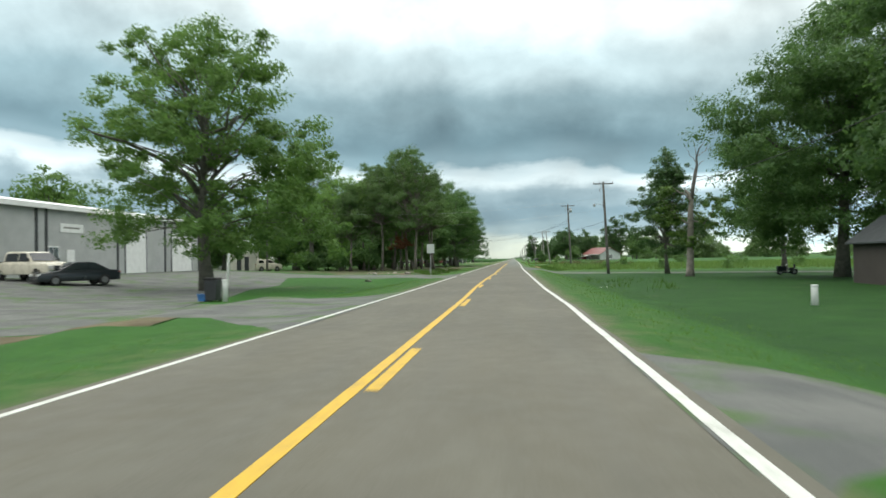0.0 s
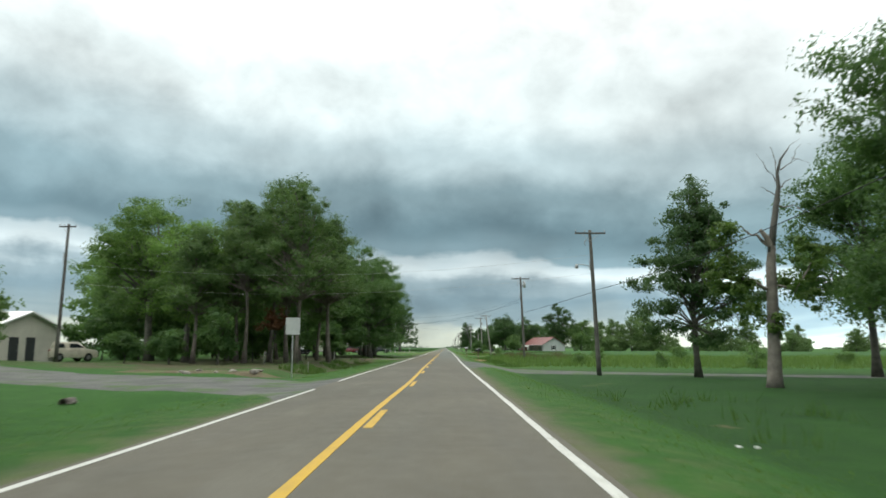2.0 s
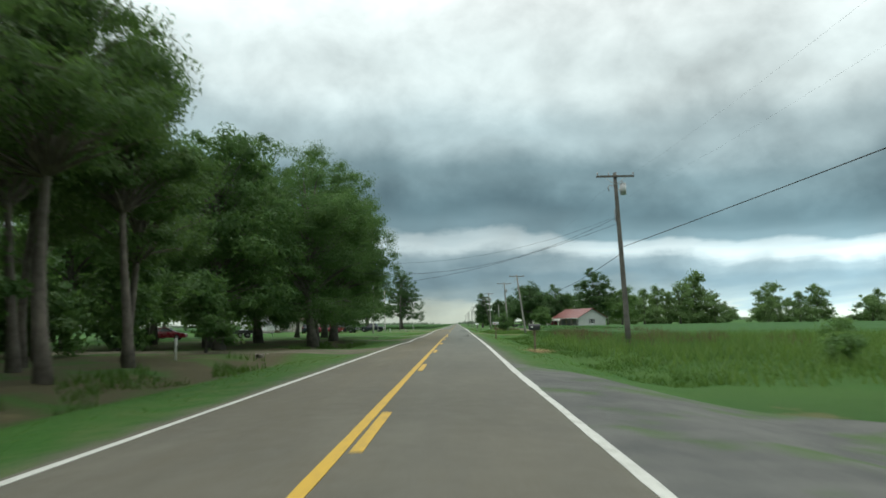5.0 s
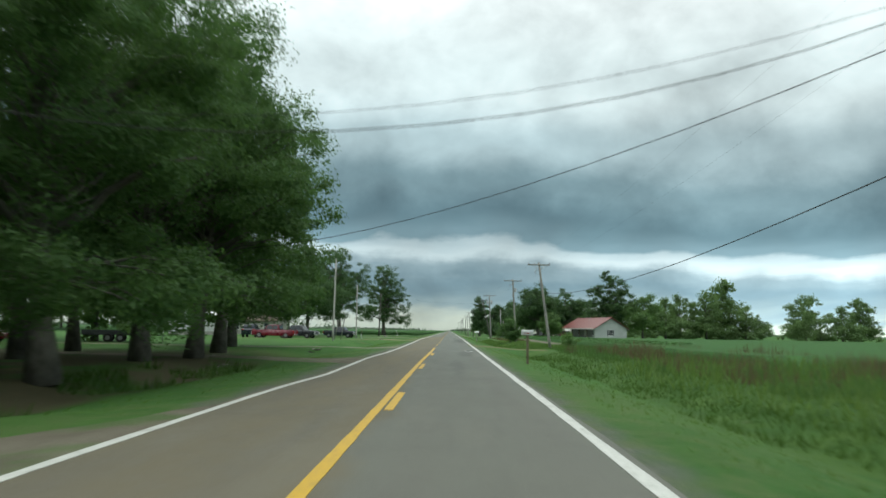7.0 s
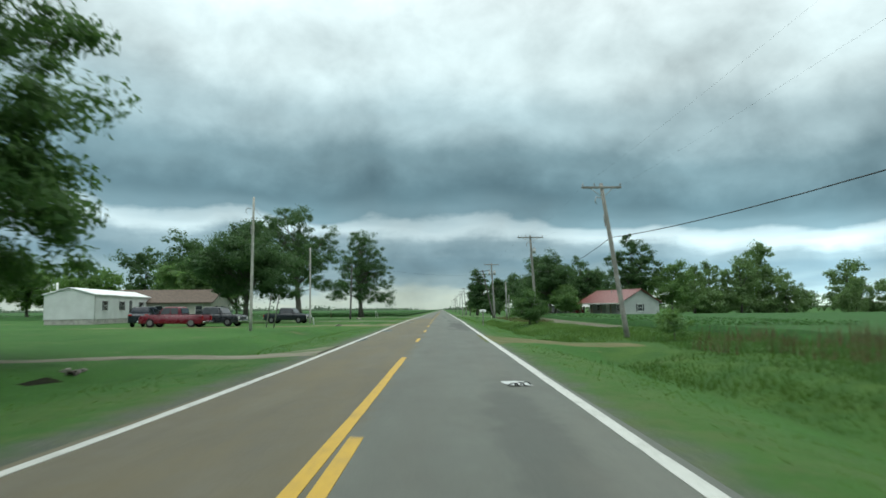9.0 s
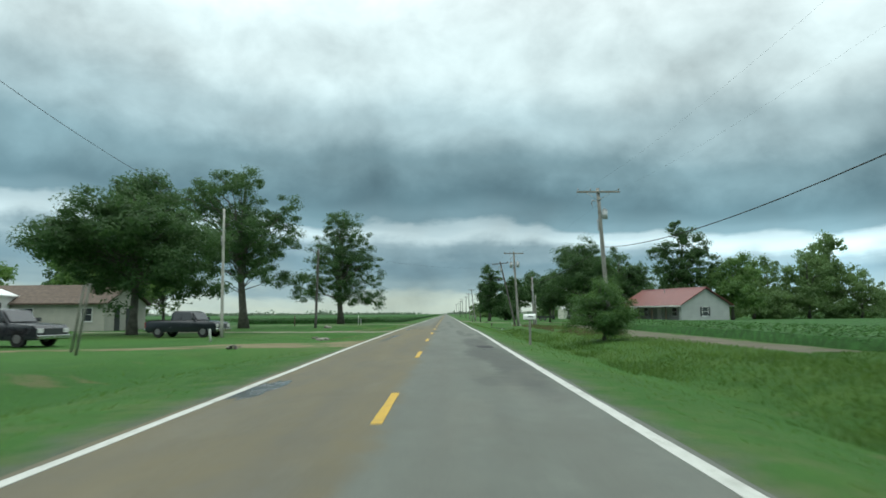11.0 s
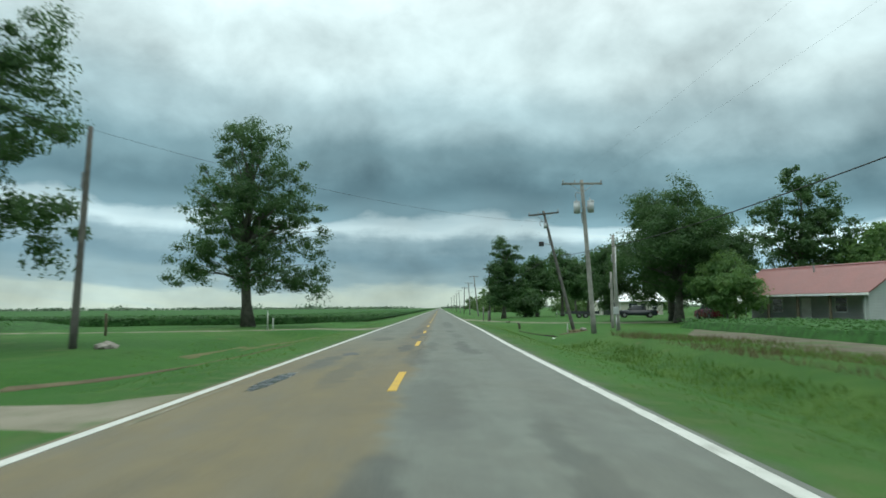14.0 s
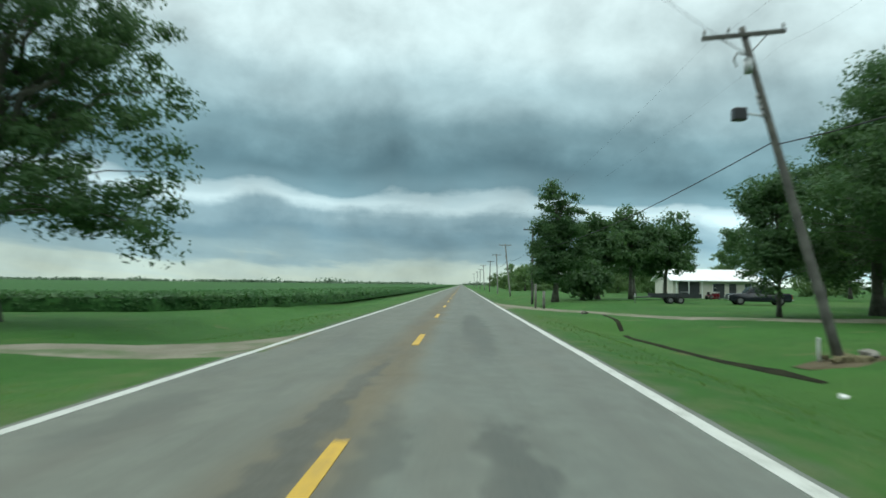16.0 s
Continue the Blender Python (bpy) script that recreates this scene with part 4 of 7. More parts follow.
def pine(x, y, h, w, seed, low=0.35):
    rng = np.random.default_rng(seed)
    blobs = []
    for k in range(15):
        u = k / 14
        z = h * (low + (0.985 - low) * u)
        a = k * 2.4 + seed
        rad = w * (1.1 - 0.70 * u) * rng.uniform(0.65, 1.2)
        blobs.append((rad * 0.6 * math.cos(a), rad * 0.6 * math.sin(a), z, rad * 0.62, rad * 0.62, h * 0.05))
    blobs.append((0, 0, h * 0.78, w * 0.42, w * 0.42, h * 0.2))
    blobs.append((0, 0, h * 0.93, w * 0.30, w * 0.30, h * 0.06))
    return tree(x, y, h, blobs, 0.19, "tall pine with a bare straight trunk in the grove", "pine tree", "pine_tree", LEAF_PINE, PINE_BARK, 230, 62, 0.165, 0.66, 9, low, seed=seed, aspect=0.34, shell=0.5, group="pines of the grove")


for n, (x, y, h, w) in enumerate([(-12.6, 95.2, 16.3, 4.6), (-10.9, 91.6, 14.9, 4.2), (-14.8, 98.2, 16.2, 3.6), (-15.6, 92.2, 13.8, 3.2), (-17.8, 97.0, 14.4, 3.2), (-13.4, 103.5, 15.4, 3.2),
                                 (-9.6, 99.0, 13.8, 3.4), (-15.2, 107.5, 14.8, 3.2), (-12.6, 110.5, 13.6, 3.0), (-19.6, 91.5, 11.4, 3.0), (-20.5, 103.5, 13.4, 3.2), (-10.8, 106.0, 12.8, 2.8), (-17.5, 112, 14, 3)]):
    pine(x, y, h, w, 60 + n, 0.36 + 0.05 * (n % 4))
# understorey of the grove
for n, (x, y, h, w, lf) in enumerate([(-16.5, 88.5, 4.2, 1.7, LEAF_OAK), (-20, 87.5, 2.6, 1.5, LEAF_OAK), (-25, 91, 2.4, 1.8, LEAF_OAK), (-17.5, 102, 5.2, 2.4, LEAF_OAK), (-13.5, 101, 5, 2.0, LEAF_OAK),
                                     (-14.5, 114, 5.4, 2.4, LEAF_OAK), (-24, 112, 6, 3, LEAF_OAK), (-12.2, 118.5, 4.6, 1.7, LEAF_OAK)]):
    tree(x, y, h, round_crown(h, 0.3, w, 80 + n, 6), 0.07, "dark leafy undergrowth bush among the pines", "bush", "bush", lf, BARK, 60, 60, 0.15, 0.55, 3, 0.15, seed=80 + n, twigs=False, group="undergrowth bushes")
tree(-13.2, 92.4, 4.4, [(0, 0, 3.7, 1.1, 1.0, 0.7), (0.7, 0.2, 3.2, 0.8, 0.8, 0.5), (-0.6, 0, 3.1, 0.7, 0.7, 0.5)], 0.06, "thin sapling with rusty dying leaves", "sapling", "sapling", LEAF_RUST, BARK, 36, 50, 0.11, 0.42, 4, 0.3, seed=99, twigs=False)
for n, (x, y, h, w) in enumerate([(-26, 103, 3.2, 2.6), (-22, 108, 4, 2.6), (-28, 112, 6, 3.6), (-21, 117, 6, 3.2), (-27, 120, 6, 3.6), (-20, 125, 5.5, 3.0), (-34, 106, 5.5, 3.8)]):
    tree(x, y, h, round_crown(h, 0.1, w, 610 + n, 9), 0.08, "dark leafy brush at the back of the grove", "bush", "bush", LEAF_OAK, BARK, 110, 45, 0.23, 0.8, 3, 0.12, seed=610 + n, twigs=False, group="brush of the grove")
# the oaks
for n, (x, y, h, w, low, lx) in enumerate([(-9.0, 130.8, 13.4, 4.9, 1.4, -0.06), (-10.6, 140.5, 17.0, 6.3, 1.8, -0.03), (-9.6, 143.4, 15.0, 5.6, 2.0, 0.0), (-10.8, 149.8, 15.2, 5.4, 2.0, -0.02), (-14.3, 162.8, 16.0, 6.6, 1.6, 0.0),
                                         (-15.8, 140.6, 17.6, 6.6, 2.4, -0.03), (-16.5, 131, 15.4, 6.0, 2.4, -0.05), (-18.2, 150, 16.6, 6.2, 2.4, -0.02), (-24, 140, 17, 6.6, 2.6, 0), (-25, 128, 14, 6.0, 2.6, 0), (-13.5, 124.0, 13.8, 5.0, 2.4, 0)]):
    near = n < 7 or n == 10
    skirt = [(0.62 * w * math.cos(k * 1.05 + n), 0.62 * w * math.sin(k * 1.05 + n), low + 1.1, w * 0.34, w * 0.34, 0.95) for k in range(6)]
    if n == 4:
        skirt += [(4.7, 0.0, 6.3, 2.0, 2.0, 1.6), (4.0, 0.6, 8.8, 2.0, 2.0, 1.6), (5.6, -0.4, 4.2, 1.5, 1.6, 1.0)]
    tree(x, y, h, round_crown(h, low, w, 110 + n, 13 if near else 9) + skirt, 0.33 if near else 0.30, "big dark-leaved oak with a thick shaded trunk", "oak tree", "oak_tree", LEAF_OAK, BARK, (380 if n < 2 else 400 if n == 4 else 300) if near else 190, (165 if n < 2 else 105 if n < 5 else 70) if near else 48, (0.092 if n < 2 else 0.155 if n == 4 else 0.125 if n < 5 else 0.17) if near else 0.26, 0.85 if near else 1.15,
         9 if near else 5, 0.24, (lx, 0), 110 + n, shell=0.36, group="oaks of the grove")
# deep background of the grove
for n, (x, y, h, w) in enumerate([(-30, 152, 14, 6), (-34, 164, 14, 6), (-28, 172, 12, 5), (-38, 176, 15, 6.5), (-44, 160, 15, 6.5), (-46, 185, 15, 6.5), (-33, 138, 14, 6), (-40, 124, 14, 6.5), (-48, 140, 15, 7), (-34, 114, 13, 6), (-56, 172, 15, 7)]):
    tree(x, y, h, round_crown(h, 0.6, w, 310 + n, 10), 0.26, "dark leafy tree deep in the grove", leaf=LEAF_B, clumps=150, per=40, size=0.32, cs=1.2, limbs=3, seed=310 + n, twigs=False, group="grove background trees")
# yard trees further on
tree(-18.2, 167.5, 11.5, round_crown(11.5, 3.5, 4.4, 131, 8), 0.26, "leafy green tree at the lawn's edge", leaf=LEAF_B, clumps=180, per=60, size=0.2, cs=0.85, seed=131)
tree(-22.2, 229.5, 12.4, round_crown(12.3, 0.7, 7.2, 132, 14), 0.34, "round green tree shading parked trucks", leaf=LEAF_C, clumps=430, per=95, size=0.175, cs=1.0, limbs=9, seed=132)
tree(-32.0, 260, 8.4, round_crown(8.4, 1.2, 3.4, 133, 8), 0.2, "slim green tree beside the lawn", leaf=LEAF_B, clumps=120, per=55, size=0.18, cs=0.7, seed=133)
tree(-20.4, 251.5, 17.6, [(b[0] - 0.6, *b[1:]) for b in round_crown(17.3, 3.6, 6.7, 134, 15)] + [(4.9, 0, 5.2, 2.0, 1.8, 1.3), (5.5, 0.2, 3.7, 1.5, 1.5, 0.8), (-0.4, 0, 15.6, 3.0, 3.0, 2.0), (4.6, 0, 5.2, 2.4, 2.0, 1.2), (-5.2, 1, 5.6, 2.4, 2.0, 1.2), (2.6, -4.2, 5.2, 2.2, 2.0, 1.1), (-3, -4.2, 5.4, 2.2, 2, 1.1), (-0.5, 0, 9.5, 6.4, 5.5, 3.5)], 0.46, "tall spreading sycamore alone on the lawn", "sycamore tree", leaf=LEAF_C, clumps=400, per=92, size=0.15, cs=0.78, limbs=16, fork=0.24, seed=134, shell=0.42)
tree(-14.2, 279.6, 16.6, round_crown(16.4, 2.4, 5.3, 135, 14) + [(0, 0, 14.2, 2.9, 2.9, 2.2), (3.2, 1, 5.2, 2.3, 2.3, 1.6), (-3.2, -1, 5.0, 2.3, 2.3, 1.6), (1.0, -3.2, 5.0, 2.2, 2.2, 1.5), (3.6, -1.6, 4.0, 2.2, 2.0, 1.3), (0.5, -3.4, 3.6, 2.0, 1.8, 1.0), (0, 0, 9.0, 4.6, 4.6, 4.6), (5.0, -0.4, 3.7, 1.9, 2.0, 1.2), (3.4, -0.2, 3.4, 1.9, 2.0, 1.0), (4.4, 0.2, 6.2, 1.7, 1.6, 1.5), (-4.8, 0.2, 4.2, 1.8, 1.8, 1.2)], 0.44, "tall dense sycamore beside the field entrance", "sycamore tree", leaf=LEAF_C, clumps=380, per=96, size=0.135, cs=0.75, limbs=20, fork=0.24, seed=135, shell=0.42)
for n, (x, y, h, w, lf) in enumerate([(-57, 262, 10, 6, LEAF_A), (-70, 268, 9, 6, LEAF_A), (-50, 285, 17, 6.5, LEAF_C), (-60, 292, 15, 6, LEAF_C), (-44, 275, 11, 5, LEAF_B), (-80, 262, 11, 7, LEAF_A), (-34, 252, 9, 4.5, LEAF_B), (-42, 262, 9, 4, LEAF_B)]):
    tree(x, y, h, round_crown(h, 1.5, w, 140 + n, 9), 0.3, "leafy tree behind the white mobile home", leaf=lf, clumps=150, per=42, size=0.31, cs=1.1, limbs=4, seed=140 + n, twigs=False, group="trees behind the mobile home")

# right side: big trees round the shed, cedar and dead tree
for n, (x, y, h, w, low) in enumerate([(28.2, 61.0, 25.0, 10.4, 0.6), (31, 47, 22, 9.0, 1.6), (36, 60, 19, 8, 1.2), (26.5, 38, 20.5, 7.4, 3.2), (38, 35, 20, 8, 2)]):
    skirt = [(7.4 * math.cos(k * 0.7), 7.4 * math.sin(k * 0.7), 4.6 + 0.8 * (k % 3), 2.8, 2.8, 1.7) for k in range(9)] if n == 0 else []
    tree(x, y, h, round_crown(h, low, w, 150 + n, 14) + skirt, 0.5, "huge dark-green tree spreading over the shed", leaf=LEAF_OAK, clumps=980 if n == 0 else (620 if n == 3 else 260), per=110 if n in (0, 3) else 50, size=0.175 if n in (0, 3) else 0.30, cs=1.2, limbs=8, fork=0.2, seed=150 + n, shell=0.55, group="big trees round the shed")
cypress_blobs = [(0.2, 0, 12.7, 1.3, 1.3, 1.0), (-1.0, 0, 11.4, 1.4, 1.4, 0.7), (1.8, 0, 11.2, 1.4, 1.4, 0.7), (0.3, 0, 10.9, 1.9, 1.9, 0.9), (-0.5, 0.3, 9.7, 2.6, 2.4, 0.8), (0.9, -0.3, 9.0, 2.4, 2.4, 0.7), (-1.0, 0, 8.0, 2.9, 2.8, 0.7), (1.2, 0.2, 7.4, 2.9, 2.8, 0.6),
                 (-1.5, -0.2, 6.4, 3.0, 2.9, 0.55), (1.3, 0.3, 5.9, 3.1, 3.0, 0.5), (-1.9, 0.2, 4.9, 2.6, 2.6, 0.42), (1.9, -0.3, 4.5, 2.5, 2.5, 0.40), (-2.3, 0.2, 3.6, 1.7, 1.7, 0.35), (0.2, 0.4, 3.1, 2.2, 2.0, 0.4), (1.2, -0.6, 2.6, 1.8, 1.6, 0.3), (1.3, 0, 10.2, 1.5, 1.5, 0.7), (2.9, 0.4, 8.0, 1.7, 1.6, 0.5), (3.6, 0, 5.4, 2.0, 2.0, 0.4)]
tree(18.4, 81.2, 13.4, cypress_blobs, 0.23, "upright dark-green cypress with drooping layered limbs", "cypress tree", leaf=LEAF_C, clumps=340, per=72, size=0.14, cs=0.62, limbs=11, fork=0.3, seed=160, shell=0.5)


def dead_tree(x, y):
    ob = thing("dead_tree", pose(x, y, gz(x, y) - 0.05), "bleached dead tree with broken bare limbs and vines", "dead tree")
    tube("trunk", [(0, 0, 0), (0.02, 0, 0.5), (0.06, 0, 1.6), (0.12, 0, 4.0), (0.16, 0, 6.2), (0.26, 0, 7.2), (0.02, 0, 7.7), (-0.3, 0, 8.1)], [0.46, 0.38, 0.33, 0.29, 0.25, 0.20, 0.15, 0.09], DEAD_WOOD, ob, 10)
    tube("stem", [(0.2, 0, 6.9), (0.42, 0, 8.3), (0.66, 0, 9.6), (0.85, 0.1, 10.4), (0.82, 0.1, 11.1), (1.05, 0.1, 11.9), (1.5, 0.1, 12.5)], [0.20, 0.18, 0.16, 0.12, 0.09, 0.06, 0.025], POLE_DARK, ob, 8, "darker upper stem, bent and bare")
    rng = np.random.default_rng(8)
    for a, b, r in [((0.05, 0, 5.0), (-1.3, 0.2, 5.6), 0.12), ((-1.2, 0.2, 5.5), (-2.4, 0.3, 7.4), 0.09), ((-2.2, 0.3, 7.0), (-2.9, 0.3, 8.0), 0.04), ((0.05, 0, 5.4), (1.5, 0.2, 4.9), 0.10), ((1.4, 0.2, 4.9), (2.3, 0.3, 6.4), 0.08), ((2.2, 0.3, 6.2), (3.2, 0.4, 7.0), 0.05),
                    ((0.25, 0, 7.2), (-0.9, 0.2, 8.0), 0.12), ((-0.8, 0.2, 7.9), (-1.3, 0.2, 8.4), 0.07), ((0.9, 0.1, 9.4), (2.2, 0.2, 9.3), 0.05), ((2.1, 0.2, 9.3), (2.9, 0.3, 9.0), 0.03), ((1.15, 0.1, 10.6), (0.5, 0, 11.4), 0.04), ((0.6, 0, 11.2), (0.1, 0.1, 12.2), 0.025),
                    ((1.2, 0.1, 11.0), (0.9, 0.2, 12.6), 0.035), ((1.3, 0.1, 11.3), (2.2, 0.2, 11.9), 0.035), ((1.9, 0.2, 11.7), (2.6, 0.2, 12.8), 0.02), ((1.0, 0.1, 9.9), (0.2, 0.1, 10.4), 0.035), ((1.15, 0.1, 10.3), (1.9, 0.2, 10.9), 0.04), ((1.6, 0.1, 12.2), (2.4, 0.1, 13.0), 0.02), ((2.0, 0.2, 12.0), (2.9, 0.2, 11.7), 0.02)]:
        if a[2] > 9:
            a, b = (a[0] - 0.3, a[1], a[2]), (b[0] - 0.3, b[1], b[2])
        tube("limb", limb_path(rng, a, b, 5, 0.05), [r * (1 - 0.15 * j) for j in range(6)], DEAD_WOOD, ob, 6)
    blobs = [(-0.9, 0.3, 4.4, 0.9, 0.7, 1.4), (0.1, -0.2, 3.2, 0.45, 0.45, 1.2), (-2.2, 0.2, 7.7, 0.9, 0.7, 0.8), (-2.5, 0.2, 6.2, 0.9, 0.7, 0.9), (-1.6, 0.2, 5.2, 0.8, 0.6, 0.9), (1.8, 0.2, 5.0, 1.0, 0.7, 1.2), (2.6, 0.4, 7.0, 1.2, 0.8, 0.9)]
    c, p, out = crown_points(rng, blobs, 90, 60, 0.42)
    quads_mesh("vine", leaf_quads(rng, p, out, 0.11), VINE, ob, "green vine leaves on the dead trunk")


dead_tree(17.85, 68.6)
tree(31.2, 82.5, 15.5, round_crown(15.5, 3.4, 6.2, 165, 14), 0.3, "dark bushy tree beside the dead trunk", leaf=LEAF_OAK, clumps=330, per=80, size=0.175, cs=0.9, limbs=7, seed=165)
# bushes, poplar and the trees round the red-roofed house
tree(9.95, 218.9, 3.4, round_crown(3.3, 0.1, 2.0, 170, 10), 0.1, "dense green roadside thicket round the pole", "bush", "bush", LEAF_OAK, clumps=120, per=110, size=0.085, cs=0.62, limbs=8, fork=0.1, seed=170)
poplar_blobs = [(0.4, 0, 15.8, 3.0, 2.8, 2.2), (-2.8, 0, 13.0, 2.9, 2.8, 2.8), (3.2, 0.6, 12.6, 3.0, 2.8, 2.8), (5.2, 0, 8.8, 2.6, 2.4, 2.8), (-4.4, 0, 8.6, 2.6, 2.4, 2.8), (0.4, 0, 9.0, 4.4, 4.2, 4.4), (-0.6, 0, 17.4, 1.5, 1.4, 1.2), (0.2, 0, 4.6, 4.6, 4.2, 2.6)]
tree(45.0, 311, 18.6, poplar_blobs, 0.42, "tall dark poplar behind the red-roofed house", "poplar tree", leaf=LEAF_C, clumps=280, per=62, size=0.26, cs=0.95, limbs=8, seed=173)
tree(53.5, 309, 12.5, round_crown(12.5, 1.2, 6.0, 174, 9), 0.3, "round green tree beside the red-roofed house", leaf=LEAF_B, clumps=210, per=55, size=0.26, cs=1.0, limbs=4, seed=174, twigs=False)
tree(34.5, 315, 10.5, round_crown(10.5, 1.2, 5.0, 175, 9), 0.28, "green tree behind the red-roofed house", leaf=LEAF_A, clumps=170, per=55, size=0.24, cs=0.95, limbs=4, seed=175, twigs=False)
tree(22.6, 290.0, 13.0, round_crown(13.0, 0.9, 6.0, 176, 15), 0.42, "broad dark maple shading the drive", leaf=LEAF_C, clumps=380, per=95, size=0.16, cs=1.0, limbs=10, fork=0.22, seed=176)
tree(25.5, 301, 12.2, round_crown(12.2, 0.8, 5.6, 177, 12), 0.38, "broad dark maple shading the drive", leaf=LEAF_C, clumps=260, per=66, size=0.2, cs=0.9, limbs=7, seed=177)
tree(32, 306, 13.5, round_crown(13.5, 0.8, 5.8, 178, 12), 0.38, "broad dark maple beside the lawn", leaf=LEAF_C, clumps=240, per=60, size=0.22, cs=0.95, limbs=6, seed=178)
tree(24.9, 284.4, 5.9, round_crown(5.9, 0.1, 3.4, 179, 12), 0.12, "big round green shrub near the house", "bush", "bush", LEAF_B, clumps=220, per=70, size=0.15, cs=0.7, limbs=4, fork=0.1, seed=179, twigs=False)
tree(18.3, 297.5, 8.6, round_crown(8.6, 1.4, 3.0, 180, 10), 0.13, "young dark maple with a thin trunk", leaf=LEAF_C, clumps=190, per=70, size=0.15, cs=0.75, limbs=6, fork=0.2, seed=180)
# the dark row beyond the drive
tree(10.0, 327.5, 11.6, [(0, 0, 9.6, 1.5, 1.5, 1.8), (0.9, 0.2, 7.6, 2.1, 2.1, 1.8), (-0.8, 0, 6.6, 2.0, 2.0, 2.2), (1.4, 0, 4.4, 2.2, 2.2, 2.0), (-0.9, 0, 3.4, 2.2, 2.2, 2.2), (-0.4, 0, 11, 0.8, 0.8, 0.6), (2.0, 0, 9.0, 0.8, 0.8, 0.8)], 0.3, "narrow dark tree beside the lawn", leaf=LEAF_C, clumps=240, per=66, size=0.19, cs=0.75, limbs=5, seed=181)
for n, (x, y, h, w) in enumerate([(16.5, 341, 9.6, 3.2), (21.6, 346, 11.2, 4.2), (26.6, 349, 11.4, 4.2), (14, 336, 4.2, 2.6), (40, 392, 13.6, 5.5), (52, 385, 14.5, 6), (31, 384, 13, 5), (62, 372, 13.5, 6), (48, 352, 11, 5)]):
    tree(x, y, h, round_crown(h, 0.8 if h < 6 else 2.2, w, 185 + n, 9), 0.28, "dark leafy tree round the pale house", leaf=LEAF_C, clumps=150, per=46, size=0.27, cs=1.05, limbs=4, seed=185 + n, twigs=False, group="trees round the pale house")
# distant trees, copied from a few
far_models = []
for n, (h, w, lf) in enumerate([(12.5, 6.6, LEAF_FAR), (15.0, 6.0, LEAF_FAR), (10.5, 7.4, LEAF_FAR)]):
    far_models.append(tree(65 + 13 * n, 327 + 3 * n, h, round_crown(h, 0.0, w, 200 + n, 10) + [(w * 0.75 * math.cos(k * 0.9 + n), w * 0.75 * math.sin(k * 0.9 + n), 1.3 + (k % 3), w * 0.42, w * 0.42, 1.9) for k in range(7)], 0.3, "haze-tinted green tree far across the bean field", leaf=lf, clumps=190, per=48, size=0.33, cs=1.3, limbs=3, seed=200 + n, twigs=False, group="trees across the field"))
rng = random.Random(5)
far_spots = [(72, 336), (86, 338), (111, 336), (120, 332), (130, 340), (146, 334), (153, 342), (175, 338), (183, 346), (212, 344), (222, 350), (252, 352), (290, 365), (118, 352),
             (18, 452), (24, 470), (22, 492), (30, 510), (20, 540), (27, 565), (24, 600), (36, 640), (30, 690), (42, 760), (28, 840), (50, 930), (36, 420), (44, 440), (60, 420), (56, 470), (72, 400), (90, 405), (110, 420)]
for n, (x, y) in enumerate(far_spots):
    s = rng.uniform(0.72, 1.12) * (0.85 if y > 415 else 1.0)
    copy_thing(far_models[n % 3], pose(x, y, gz(x, y) - 0.05, 0, 0, rng.uniform(0, 360)) @ Matrix.Diagonal((s * 0.98, s * 0.98, s * rng.uniform(0.85, 1.25), 1)))


def tree_line():
    """Far woods along the horizon."""
    rr = np.random.default_rng(77)
    pts, out = [], []
    x = -2300.0
    while x < 1700:
        y = 1850 + 350 * math.sin(x * 0.0021) + rr.uniform(-60, 60)
        if abs(x + 40) > 40 and rr.uniform() < 0.93:
            w, h = rr.uniform(18, 60), rr.uniform(3.0, 6.5) * (2.0 if rr.uniform() < 0.10 else 1)
            n = 90
            d = unit(rr.normal(0, 1, (n, 3)))
            d[:, 2] = np.abs(d[:, 2])
            pts.append(np.array([x, y, 0.6]) + d * np.array([w, 6, h]) * rr.uniform(0.2, 1, (n, 1)))
            out.append(d)
        x += rr.uniform(10, 34)
    p, o = np.concatenate(pts), np.concatenate(out)
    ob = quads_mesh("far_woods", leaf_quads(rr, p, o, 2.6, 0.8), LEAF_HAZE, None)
    tagged(ob, "low haze-tinted line of woods on the far horizon", "woods", kind="stuff")


tree_line()


# ---- fields and weeds ----
def canopy(name, x0, x1, y0, y1, material, height, label, step, leaves, leaf_area, edge=lambda y: 0.0):
    """A dense crop: a lumpy sheet with steep sides, and leaves over its nearest part."""
    rr = np.random.default_rng(int(abs(x0) + y0))
    xs, ys = [x0, x0 + 0.2] + spread([(x0 + 0.6, step), (x1, 1)]), spread([(y0, step * 1.4), (y1, 1)])

    def zf(x, y):
        rim = x in (xs[0], xs[-1]) or y in (ys[0], ys[-1])
        row = 0.10 * math.sin(x * 8.3)
        return gz(x, y) + (-0.1 if rim else height * (0.80 + 0.12 * noise.noise((x * 0.6, y * 0.5, 1)) + row * 0.5))

    ob = thing(name, Matrix(), label, "crop", kind="stuff")
    grid_mesh("canopy", xs, ys, zf, SOY_BED, ob)
    lx0, lx1, ly0, ly1 = leaf_area
    px, py = rr.uniform(lx0, lx1, leaves), rr.uniform(ly0, ly1, leaves)
    pz = np.array([gz(u, v) for u, v in zip(px[:2000], py[:2000])]).mean() + height * rr.uniform(0.45, 1.12, leaves)
    quads_mesh("leaves", leaf_points(rr, np.stack([px, py, pz], 1), np.tile([0, 0, 1.0], (leaves, 1)), 0.08, 0.7), material, ob)


